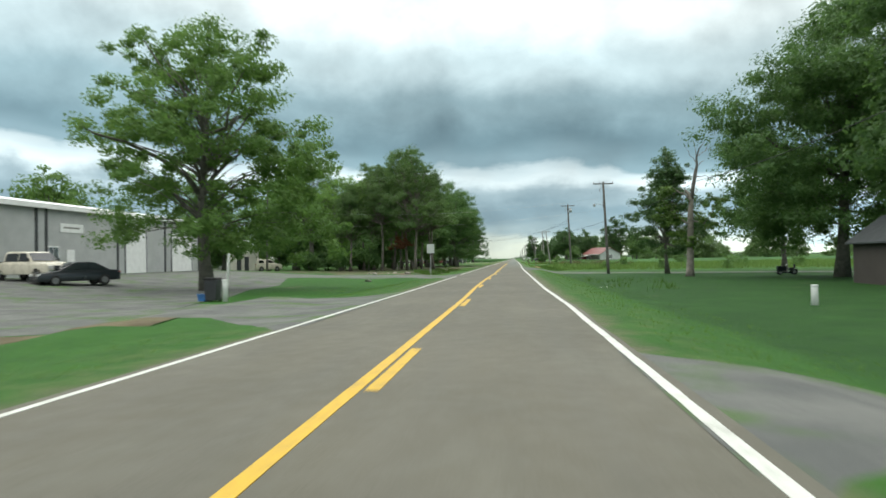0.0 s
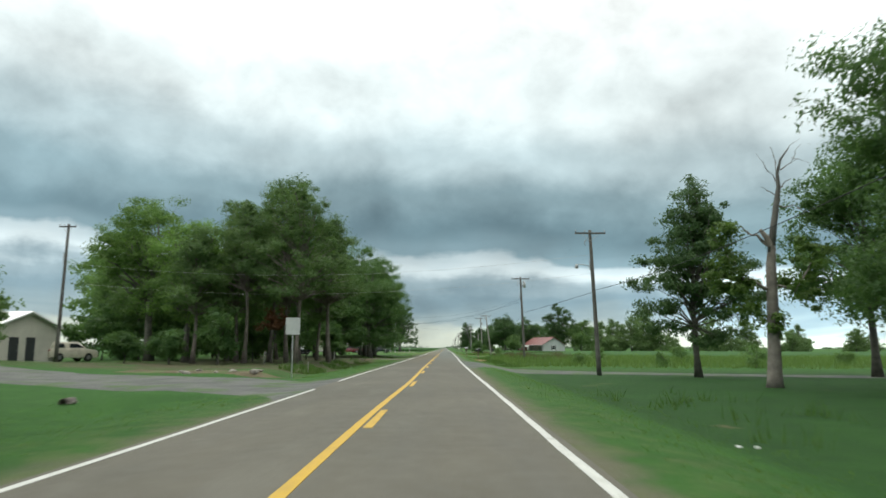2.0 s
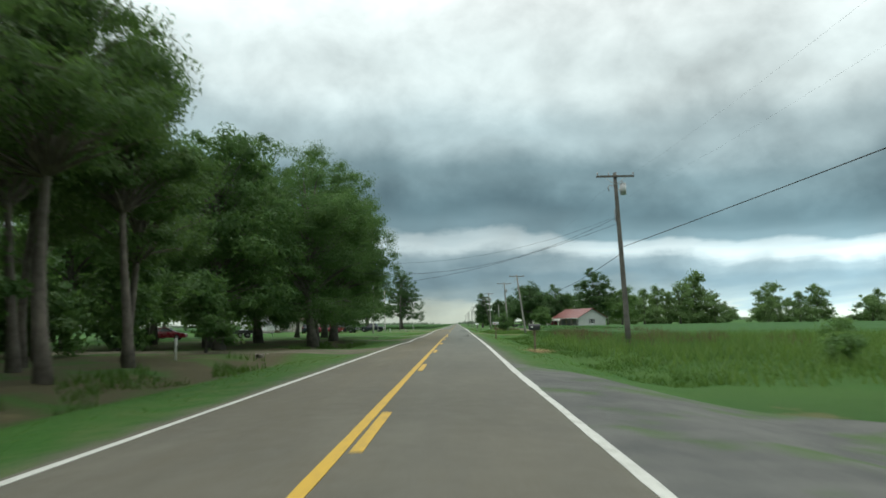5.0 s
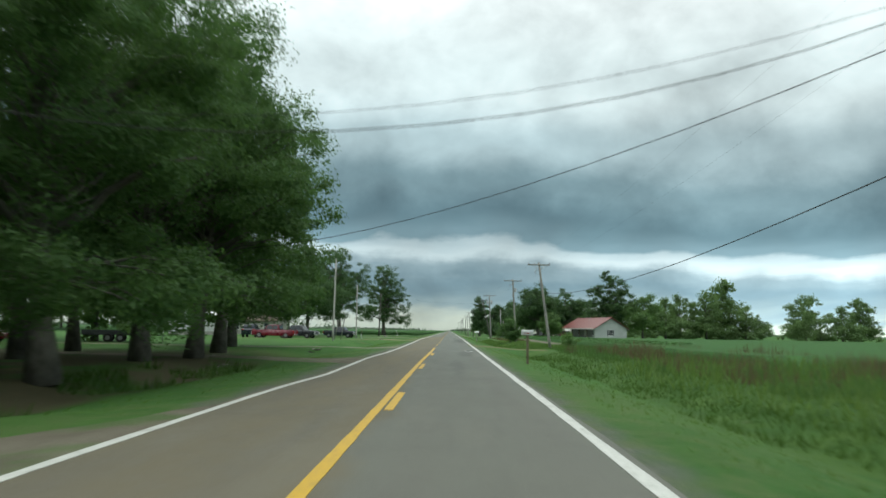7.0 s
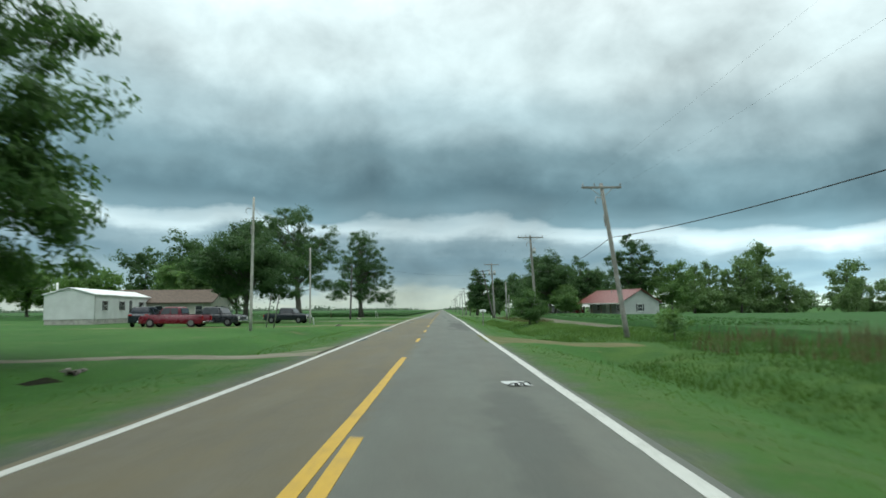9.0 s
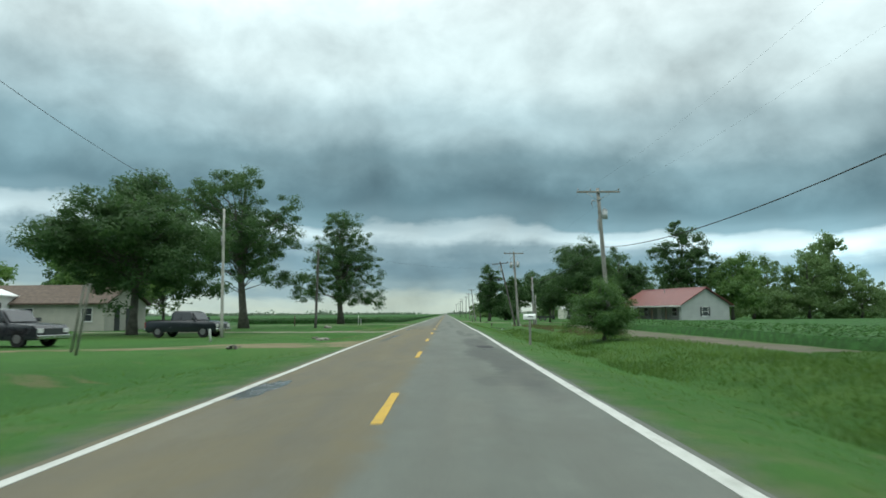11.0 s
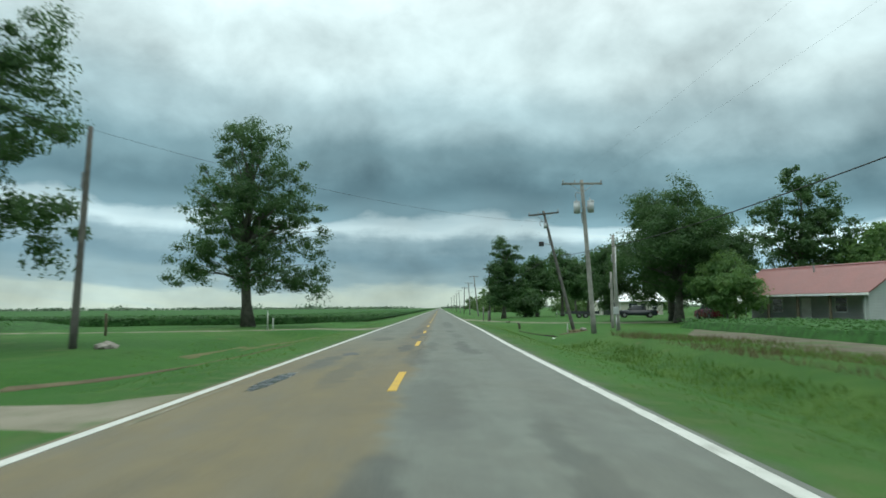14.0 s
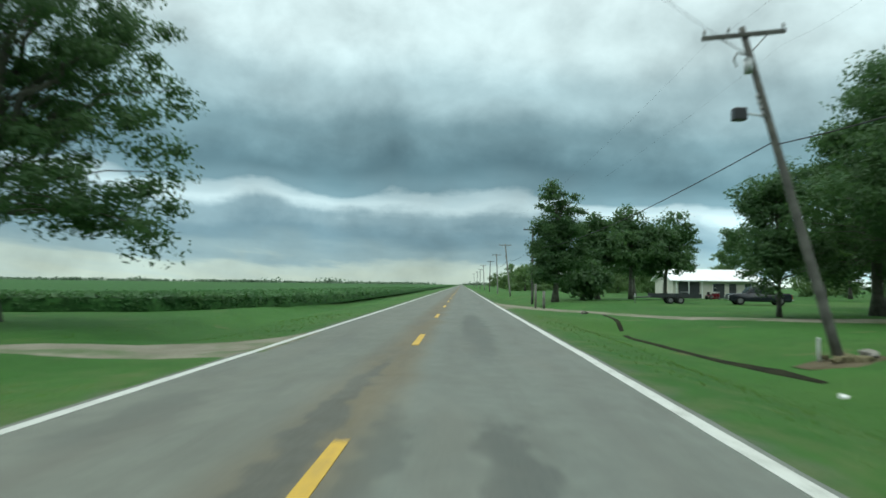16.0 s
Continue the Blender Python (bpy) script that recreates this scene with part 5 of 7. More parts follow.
BEAN_EDGE = [(276, -260), (281, -60), (284.5, -24), (287, -18), (289, -13.4), (293, -11), (299, -9.4), (313, -8.4), (360, -8), (1600, -8)]


def bean_edge(y):
    for (a, p), (b, q) in zip(BEAN_EDGE, BEAN_EDGE[1:]):
        if y <= b:
            return p + (q - p) * (y - a) / (b - a)
    return BEAN_EDGE[-1][1]


def bean_field():
    """The plain of beans whose edge bends towards the road."""
    rr = np.random.default_rng(283)
    offs = [0, 0.12, 0.5, 0.9, 1.3, 1.7, 2.1, 2.6, 3.2, 4, 5, 6.5, 8.5, 11, 15, 20, 28, 40, 60, 100, 180, 320, 560, 900]
    ys = spread([(276, 0.8), (330, 2.2), (420, 14), (760, 80), (1600, 1)])
    verts, faces, n = [], [], len(offs)
    for y in ys:
        for k, o in enumerate(offs):
            x = bean_edge(y) - o + (0.25 * noise.noise((y * 0.9, 1.0, 3.0)) if k < 3 else 0)
            lift = -0.1 if k == 0 or y == ys[0] else 0.62 * (0.85 + 0.22 * noise.noise((x * 0.7, y * 0.6, 1)))
            verts.append((x, y, -0.12 + lift))
    for j in range(len(ys) - 1):
        for i in range(n - 1):
            faces.append((j * n + i + 1, j * n + i, (j + 1) * n + i, (j + 1) * n + i + 1))
    ob = thing("soybeans", Matrix(), "dense dark-green soybean field on the flat plain", "crop", kind="stuff")
    mesh_object("canopy", verts, faces, SOY_BED, ob, "", True)
    m = 60000
    y = np.concatenate([rr.uniform(279, 292, m // 2), 290 + rr.exponential(26, m // 2)])
    o = np.concatenate([rr.exponential(7.0, m // 2), rr.exponential(1.6, m // 2)])
    x = np.array([bean_edge(v) for v in y]) - o
    z = -0.12 + np.where(o < 0.6, rr.uniform(0.05, 0.72, m), rr.uniform(0.42, 0.80, m))
    quads_mesh("leaves", leaf_points(rr, np.stack([x, y, z], 1), np.tile([0.15, -0.5, 0.8], (m, 1)), 0.10, 0.7), LEAF_SOY, ob)


bean_field()
canopy("soybeans", -260, -27.0, 258, 282.5, LEAF_SOY, 0.7, "dense green soybean field beyond the lawn", 3.0, 9000, (-60, -27, 259, 272))
canopy("soybeans", 17.6, 150, 150, 276, LEAF_SOY, 0.62, "dense dark soybean field before the house", 1.5, 46000, (17.7, 27, 188, 276))


def blades(name, label, spots, height, width, material, seed, lean=0.35, category="grass"):
    rr = np.random.default_rng(seed)
    p = np.array(spots)
    n = len(p)
    h = height * rr.uniform(0.5, 1.35, n) * np.array([1.0 + 0.75 * noise.noise((u * 0.35, v * 0.22, seed * 1.7)) + 0.4 * noise.noise((u * 1.1, v * 0.8, seed)) for u, v, _ in spots])
    a = rr.uniform(0, 6.28, n)
    d = np.stack([np.cos(a), np.sin(a), np.zeros(n)], 1)
    tip = p + np.stack([rr.normal(0, lean, n) * h, rr.normal(0, lean, n) * h, h], 1)
    w = (width * rr.uniform(0.6, 1.4, n))[:, None]
    q = np.stack([p - d * w, tip, p + d * w], 1)
    ob = quads_mesh(name, q, material, None)
    return tagged(ob, label, category, kind="stuff")


def scatter(rr, n, x0, x1, y0, y1, keep=lambda x, y: True):
    out = []
    while len(out) < n:
        x, y = rr.uniform(x0, x1), rr.uniform(y0, y1)
        if keep(x, y):
            out.append((x, y, gz(x, y)))
    return out


rr = np.random.default_rng(31)
off_road = lambda x, y: not (171 < y < 183 and x < 10.5)
weed_edge = lambda x, y: x > 7.4 + 0.9 * noise.noise((0.3, y * 0.15, 7)) and off_road(x, y)
blades("tall_weeds", "tall green weeds beyond the ditch", scatter(rr, 40000, 7.2, 17.6, 101, 205, weed_edge), 0.135, 0.016, WEED, 1)
blades("tall_weeds", "tall green weeds beyond the side road", scatter(rr, 26000, 8.5, 70, 97, 150, lambda x, y: y > 99.5 - 0.28 * (x - 10) + 3 * noise.noise((x * 0.22, 2.0, 1.0))), 0.55, 0.04, WEED_PALE, 2)
blades("dry_weeds", "patch of dry brown weeds with seedheads", scatter(rr, 4600, 10.5, 22, 122, 180, lambda x, y: noise.noise((x * 0.40, y * 0.16, 3)) + 0.35 * noise.noise((x * 1.3, y * 0.9, 8)) > 0.10), 0.72, 0.022, WEED_DRY, 3, 0.16)
blades("tall_weeds", "clumps of dark green stalks among the dry weeds", scatter(rr, 9000, 10.0, 22, 118, 184, lambda x, y: noise.noise((x * 0.35, y * 0.2, 14)) > 0.02), 0.42, 0.022, LEAF_OAK, 12, 0.2)
blades("tall_weeds", "tall green weeds along the ditch", scatter(rr, 22000, 6.8, 14, 180, 263, lambda x, y: x > 7.1 + 0.8 * noise.noise((0.7, y * 0.13, 2)) and noise.noise((x * 0.25, y * 0.1, 6)) > -0.35), 0.15, 0.016, WEED_PALE, 4)
blades("tall_weeds", "rank grass in the roadside ditch", scatter(rr, 7000, 6.6, 9.0, 96, 262, lambda x, y: noise.noise((x * 0.5, y * 0.2, 8)) > 0.05 and fill(y, RIGHT_FILLS) < 0.3), 0.20, 0.016, WEED, 5)
blades("tall_weeds", "sparse tall weeds in the lawn ditch", scatter(rr, 260, 7.5, 12.5, 40, 66, lambda x, y: noise.noise((x * 0.6, y * 0.35, 11)) > 0.25), 0.38, 0.02, WEED, 6)
blades("verge_grass", "short mown grass blades on the verge", scatter(rr, 14000, 3.9, 8.0, 4, 290, lambda x, y: fill(y, RIGHT_FILLS) < 0.5), 0.055, 0.012, BLADE, 7)
blades("verge_grass", "short mown grass blades on the verge", scatter(rr, 14000, -9.5, -3.9, 4, 290, lambda x, y: fill(y, LEFT_FILLS) < 0.5 and not (74 < y < 150 and x < -6.5)), 0.055, 0.012, BLADE, 8)
blades("tall_weeds", "ragged weeds along the grove's dark ditch", scatter(rr, 3000, -9.5, -6.6, 78, 142, lambda x, y: fill(y, LEFT_FILLS) < 0.4 and noise.noise((x * 0.5, y * 0.3, 13)) > 0.05), 0.32, 0.025, WEED, 9)
blades("dry_weeds", "thin brown dry weeds above the ditch", scatter(rr, 3500, 9.8, 14.2, 226, 264, lambda x, y: noise.noise((x * 0.4, y * 0.15, 21)) > -0.1), 0.26, 0.014, WEED_DRY, 10)

for n, (x, y, h) in enumerate([(22, 101, 1.3), (30, 99, 1.7), (41, 104, 1.5), (26, 108, 1.9), (15, 107, 1.2), (52, 110, 2.0), (36, 113, 2.1), (18.5, 114, 1.5), (12.2, 180, 1.5)]):
    tree(x, y, h, round_crown(h, 0.1, h * 0.75, 400 + n, 6), 0.04, "low leafy bush among the tall weeds", "bush", "bush", LEAF_B, BARK, 30, 60, 0.08, 0.4, 3, 0.1, seed=400 + n, twigs=False, group="bushes among the weeds")


# ---- poles and wires ----
def insulator(parent, x, y, z):
    bm = bmesh.new()
    for r1, r2, h0, h1 in ((0.02, 0.02, 0.0, 0.09), (0.055, 0.045, 0.08, 0.13), (0.04, 0.025, 0.13, 0.19)):
        bmesh.ops.create_cone(bm, cap_ends=True, segments=8, radius1=r1, radius2=r2, depth=h1 - h0, matrix=Matrix.Translation((x, y, z + (h0 + h1) / 2)))
    part("insulator", bm, PORCELAIN, parent, smooth=True)


def transformer(parent, x, y, z, s=1.0, pole_x=0.0):
    bm = bmesh.new()
    bmesh.ops.create_cone(bm, cap_ends=True, segments=16, radius1=0.23 * s, radius2=0.23 * s, depth=0.75 * s, matrix=Matrix.Translation((x, y, z)))
    bmesh.ops.create_cone(bm, cap_ends=True, segments=16, radius1=0.25 * s, radius2=0.21 * s, depth=0.08 * s, matrix=Matrix.Translation((x, y, z + 0.4 * s)))
    can = part("transformer", bm, TRANSFORMER, parent, "grey steel transformer can", True)
    tube("bushing", [(x, y, z + 0.42 * s), (x - 0.05, y, z + 0.62 * s)], [0.05 * s, 0.03 * s], PORCELAIN, can, 8)
    part("bracket", box_bm(min(x, pole_x), max(x, pole_x), y - 0.04, y + 0.04, z - 0.05, z + 0.02), METAL, can)


def utility_pole(x, y, h, top_dx=0.0, top_dy=0.0, r=0.15, wood=POLE_DARK, arm=2.3, arm_turn=0.0, label="", cans=(), cutout=True, lamp=False, arm_z=0.25, name="utility_pole", group=""):
    z0 = gz(x, y) - 0.3
    ob = thing(name, pose(x, y, z0), label, "utility pole", group)
    hh = h + 0.3
    at = lambda u: Vector((top_dx * u, top_dy * u, hh * u))
    path = [at(i / 6) for i in range(7)]
    tube("shaft", path, [r * (1.12 - 0.42 * i / 6) for i in range(7)], wood, ob, 12)
    tipv = at(1)
    if arm:
        c, s = math.cos(radians(arm_turn)), math.sin(radians(arm_turn))
        az = hh - arm_z
        cx, cy = tipv.x, tipv.y - 0.14
        bm = box_bm(-arm / 2, arm / 2, -0.045, 0.045, -0.06, 0.06, 0.01)
        bm.transform(Matrix.Translation((cx, cy, az)) @ Matrix.Rotation(radians(arm_turn), 4, "Y"))
        ca = part("crossarm", bm, wood, ob)
        for k in (-0.47, -0.18, 0.47):
            insulator(ca, cx + arm * k * c, cy, az - arm * k * s + 0.05)
        for k in (-1, 1):
            tube("brace", [(cx + k * arm * 0.28 * c, cy, az - k * arm * 0.28 * s - 0.05), (cx - top_dx * 0.07, cy + 0.02, az - 0.55)], 0.018, METAL, ca, 6)
    if cutout:
        u = (hh - 0.85) / hh
        p = at(u)
        fuse = tube("fuse_cutout", [p + Vector((-0.15, -0.12, 0)), p + Vector((-0.42, -0.15, 0.06)), p + Vector((-0.5, -0.15, -0.14)), p + Vector((-0.42, -0.15, -0.34))], [0.025, 0.03, 0.03, 0.02], PORCELAIN, ob, 6)
    for dx, dz, s in cans:
        p = at((hh - dz) / hh)
        transformer(ob, p.x + dx, p.y - 0.05, hh - dz, s, p.x)
    for k in range(4):
        p = at(0.72 + 0.018 * k)
        insulator(ob, p.x - r * 0.9 - 0.03, p.y, p.z)
    if lamp:
        p = at(0.745)
        armo = tube("lamp_arm", [p, p + Vector((-0.5, -0.1, 0.18)), p + Vector((-1.1, -0.2, 0.22))], 0.025, METAL, ob, 6)
        bm = bmesh.new()
        bmesh.ops.create_cone(bm, cap_ends=True, segments=12, radius1=0.16, radius2=0.07, depth=0.2, matrix=Matrix.Translation(p + Vector((-1.2, -0.2, 0.12))))
        bmesh.ops.create_cone(bm, cap_ends=True, segments=12, radius1=0.12, radius2=0.14, depth=0.12, matrix=Matrix.Translation(p + Vector((-1.2, -0.2, -0.03))))
        part("lamp_head", bm, TRANSFORMER, ob, "dusk-to-dawn lamp head", True)
    return lambda zz: (x + top_dx * (zz - z0) / hh, y + top_dy * (zz - z0) / hh, zz)


A = utility_pole(12.55, 85.2, 10.8, -0.42, 0.1, 0.165, POLE_DARK, 2.3, label="dark creosoted utility pole with crossarm and lamp", lamp=True)
B = utility_pole(11.3, 123.6, 10.6, -0.4, 0.2, 0.16, POLE_DARK, 2.3, label="brown leaning utility pole with a grey transformer", cans=((0.42, 1.05, 0.85),))
D = utility_pole(10.9, 183.6, 8.5, -1.05, 0.9, 0.14, POLE_GREY, 2.2, label="bleached leaning utility pole with a crossarm")
E_ = utility_pole(11.1, 222.3, 9.5, -0.55, 0, 0.15, POLE_GREY, 2.75, label="grey utility pole rising from a thicket", cans=((0.3, 1.7, 0.75),))
H = utility_pole(9.9, 267.2, 9.4, -0.45, 0.6, 0.15, POLE_GREY, 2.5, label="grey utility pole with two transformers", cans=((-0.42, 1.75, 0.9), (0.42, 1.7, 0.9)))
G = utility_pole(10.4, 276.0, 9.0, -1.95, 1.3, 0.125, POLE_DARK, 2.3, -6, label="grey pole leaning sharply out of the ditch", cans=((-0.15, 1.15, 0.5),))
I_ = utility_pole(12.3, 271.0, 6.3, -0.15, 0.3, 0.14, POLE_GREY, 0, label="short grey pole with a meter box", cutout=False)
utility_pole(13.2, 276.2, 4.1, -0.05, 0, 0.12, POLE_GREY, 0, label="short weathered stub pole", cutout=False)
WP = utility_pole(-12.2, 194.6, 9.3, 0.05, 0.2, 0.11, POLE_PALE, 0, label="slim pale pole on the lawn")
WP2 = utility_pole(-13.0, 221.2, 8.0, -0.1, 0.3, 0.10, POLE_PALE, 0, label="slim pale pole beside parked trucks", cutout=False)
F = utility_pole(-12.4, 249.6, 8.1, 0.2, 0.4, 0.13, POLE_DARK, 0, label="thin dark pole leaning on the lawn", cutout=False)
LFAR = utility_pole(-30.6, 91, 11.5, 0.2, 0.1, 0.14, POLE_DARK, 1.4, label="dark pole behind the steel building", cutout=False)
far_poles = [utility_pole(x, y, h, dx, 0.3, 0.13, w, 2.0, label="distant utility pole along the road", cutout=False, group="poles along the road") for x, y, h, dx, w in
             [(8.3, 334, 8.2, 0.05, POLE_DARK), (8.8, 375, 8.6, -0.9, POLE_GREY), (8.6, 412, 8.6, -0.3, POLE_GREY), (8.5, 455, 8.6, 0.2, POLE_DARK), (8.6, 500, 8.6, -0.5, POLE_GREY), (8.6, 560, 8.6, 0.1, POLE_DARK), (8.6, 620, 8.6, 0.3, POLE_GREY), (8.6, 690, 8.6, -0.3, POLE_GREY)]]
NEAR = utility_pole(15.3, 24.6, 10.5, 0.05, 0, 0.16, POLE_GREY, 0, label="grey pole at the lawn's edge", cutout=False)


def wire(a, b, sag, r=0.009, name="power_line", label="thin overhead power line between poles", material=CABLE):
    a, b = Vector(a), Vector(b)
    n = 18
    path = [a.lerp(b, i / n) - Vector((0, 0, 4 * sag * (i / n) * (1 - i / n))) for i in range(n + 1)]
    tagged(tube(name, path, r, material, None, 5), label, "overhead wire", "overhead wires")


cable = dict(r=0.017, name="telephone_cable", label="thick black telephone cable strung between poles")
wire((14.0, 50, 6.3), A(5.5), 0.4, **cable), wire(NEAR(6.6), (14.0, 50, 6.3), 0.3, **cable)
cable_runs = [(A, B, 5.4, 5.65, 0.05), (B, D, 5.3, 5.1, 1.05), (D, E_, 5.1, 5.4, 0.8), (E_, H, 5.4, 4.65, 0.7), (H, G, 4.65, 5.1, 0.1), (G, far_poles[0], 5.2, 5.2, 0.7), (far_poles[0], far_poles[1], 5.2, 5.2, 0.4), (far_poles[1], far_poles[2], 5.2, 5.2, 0.4)]
for p, q, u, v, sag in cable_runs:
    wire(p(u), q(v), sag, **cable)
for p, q in ((A, B), (B, D), (D, E_), (E_, H), (H, G), (G, far_poles[0]), (far_poles[0], far_poles[1])):
    for dx in (-1.05, 1.05):
        u, v = p(9.0 if p not in (D, G) else 8.0), q(9.0 if q not in (D, G) else 8.0)
        wire((u[0] + dx, u[1], u[2]), (v[0] + dx, v[1], v[2]), 0.5, 0.0016)
wire(B(7.15), (-18.3, 156.6, 6.5), 2.1, 0.011), wire(B(7.55), (-15.5, 123.9, 7.6), 3.3, 0.010), wire(B(7.6), (-16, 127.5, 7.8), 2.6, 0.006)
wire(WP(8.4), WP2(7.6), 0.5, 0.010), wire(WP2(7.6), F(7.6), 0.5, 0.008)
wire(LFAR(8.2), A(8.2), 1.3, 0.006, material=METAL), wire(LFAR(6.6), A(6.8), 1.3, 0.006, material=METAL)
wire(F(7.9), G(7.6), 0.7, 0.006), wire(I_(5.6), (30.5, 292, 3.6), 0.4, 0.009)
wire((30, 40, 10), NEAR(9.8), 0.7, 0.012)

# fittings on the poles near the drive
bx = thing("floodlight", pose(*G(5.95)), "black square floodlight on a bracket", "floodlight")
part("housing", box_bm(-0.95, -0.60, -0.22, 0.08, -0.20, 0.14, 0.03), BLACK_BOX, bx)
tube("bracket", [(-0.62, -0.08, 0.0), (0.0, -0.05, -0.08)], 0.025, METAL, bx, 6)
mt = thing("meter_box", pose(12.1, 270.82, 0.0), "grey electric meter box on the short pole", "meter box")
part("box", box_bm(-0.16, 0.16, -0.2, -0.06, 0.75, 1.25, 0.02), TRANSFORMER, mt)
tube("conduit", [(0, -0.12, -0.5), (0, -0.12, 0.75)], 0.03, METAL, mt, 8)
tube("conduit", [(0.05, -0.12, 1.25), (0.1, 0.0, 5.2)], 0.03, METAL, mt, 8)


# ---- roadside things ----
def road_sign(x, y):
    ob = thing("road_sign", pose(x, y, gz(x, y) - 0.1, 0, 0, 4), "blank-faced grey aluminium road sign on a steel post", "road sign")
    bm = box_bm(-0.03, 0.03, -0.02, 0.02, 0, 2.95, 0.004)
    part("post", bm, METAL, ob)
    bm = bmesh.new()
    bmesh.ops.create_cube(bm, size=1, matrix=Matrix.Translation((0, -0.03, 2.72)) @ Matrix.Diagonal((0.70, 0.012, 0.84, 1)))
    bmesh.ops.bevel(bm, geom=[e for e in bm.edges if abs(e.verts[0].co.y - e.verts[1].co.y) > 0.005], offset=0.04, segments=3, affect="EDGES", profile=0.5)
    part("panel", bm, SIGN_BACK, ob)
    for z in (2.45, 2.98):
        bm = bmesh.new()
        bmesh.ops.create_cone(bm, cap_ends=True, segments=6, radius1=0.018, radius2=0.018, depth=0.03, matrix=Matrix.Translation((0, -0.04, z)) @ Matrix.Rotation(radians(90), 4, "X"))
        part("bolt", bm, METAL, ob)


road_sign(-6.3, 67.5)


def mailbox(x, y, material, label, post, box=(0.22, 0.56, 0.26), top=1.32, turn=90, bars=None, plate=None):
    """A round-topped box on a post; its door faces the road."""
    z0 = gz(x, y) - 0.1
    ob = thing("mailbox", pose(x, y, z0, 0, 0, turn), label, "mailbox", "roadside mailboxes")
    hgt = top - z0
    part("post", box_bm(-0.05, 0.05, -0.05, 0.05, 0, hgt - box[2], 0.008), post, ob)
    w, l, h = box
    outline = [(-w / 2, hgt - h), (w / 2, hgt - h)] + [(w / 2 * math.cos(a), hgt - h * 0.45 + h * 0.45 * math.sin(a)) for a in np.linspace(0, math.pi, 9)]
    body = part("box", prism_bm(outline, -l / 2, l / 2), material, ob)
    part("door", prism_bm([(u * 1.05, (v - hgt + h / 2) * 1.03 + hgt - h / 2) for u, v in outline], l / 2, l / 2 + 0.025), material, body)
    part("flag", box_bm(w / 2 + 0.002, w / 2 + 0.014, -0.05, 0.10, hgt - h * 0.7, hgt - h * 0.42, 0.003), LAMP_RED, body)
    part("bracket", box_bm(-0.09, 0.09, -0.2, 0.2, hgt - h - 0.03, hgt - h), post, ob)
    if plate:
        pm, ya, yb, za, zb = plate
        part("plate", box_bm(-w / 2 - 0.006, -w / 2 - 0.001, ya, yb, hgt - h * za, hgt - h * zb), pm, body, "small flat plate on the side")
    if bars:
        part("lettering", box_bm(-w / 2 - 0.004, -w / 2 - 0.001, -0.16, 0.12, hgt - h * 0.62, hgt - h * 0.45), bars, body, "dark line of unreadable lettering")


mailbox(5.2, 118.8, BLACK_BOX, "black mailbox with a small white plate on a brown post", POST_WOOD, (0.26, 0.56, 0.31), 1.16, plate=(TRIM_WHITE, 0.10, 0.20, 0.62, 0.40))
mailbox(4.62, 146.3, DULL_BOX, "dull white mailbox on a rough wooden post", POST_WOOD, (0.20, 0.52, 0.23), 1.33, plate=(LAMP_RED, -0.06, 0.17, 0.70, 0.56))
mailbox(4.68, 210.4, WHITE_BOX, "white mailbox with dark lettering on a pale post", POLE_GREY, (0.24, 0.53, 0.24), 1.21, bars=TRIM_DARK)
straw = thing("straw_clump", pose(5.2, 118.7, gz(5.2, 118.7)), "flattened clump of dry straw round the post", "straw", kind="stuff")
r2 = np.random.default_rng(3)
q = np.stack([r2.normal(0, 0.4, 900), r2.normal(0, 0.3, 900), np.abs(r2.normal(0.02, 0.06, 900))], 1)
quads_mesh("stalks", leaf_quads(r2, q, np.tile([0, 0, 1.0], (900, 1)), 0.14, 0.06), STRAW, straw)


def pipe(x, y, h, r, label, material=PVC, tilt=0.0, name="marker_post", category="marker post"):
    z0 = gz(x, y) - 0.15
    ob = thing(name, pose(x, y, z0, 0, tilt), label, category)
    tube("tube", [(0, 0, 0), (0, 0, h + 0.1), (0, 0, h + 0.15)], [r, r, r * 0.8], material, ob, 12)
    tube("cap", [(0, 0, h + 0.10), (0, 0, h + 0.17)], [r * 1.08, r * 1.02], material, ob, 12)


pipe(13.0, 28.8, 0.78, 0.13, "stout white pipe standing in the lawn")
pipe(-11.3, 214.0, 0.65, 0.06, "leaning white plastic post in the lawn", tilt=-6)
pipe(-10.7, 271.4, 1.25, 0.04, "white plastic marker post beside the sycamore")
pipe(-10.4, 271.6, 0.75, 0.05, "short white plastic marker post beside the sycamore")
pipe(9.9, 276.2, 0.6, 0.045, "white plastic standpipe beside the leaning pole")
pipe(-12.9, 88.5, 1.0, 0.04, "thin pale stake in the ditch bank", POLE_GREY)
pipe(-7.9, 80.2, 0.75, 0.04, "thin pale stake in the ditch bank", POLE_GREY)
pipe(-10.9, 111, 0.9, 0.05, "thin white stake among the pines")
pipe(5.4, 302.4, 1.5, 0.07, "grey wooden marker post beside the drive", POLE_GREY)
pipe(6.0, 303.2, 1.1, 0.09, "grey wooden marker post beside the drive", POLE_GREY)
for x, y in ((-12.6, 203.0), (-13.6, 204.6)):
    pipe(x, y, 2.6, 0.05, "leaning pale wooden stake by the lawn", POLE_GREY, 9)
pipe(-17.2, 262.5, 1.2, 0.07, "short wooden fence post", POST_WOOD)


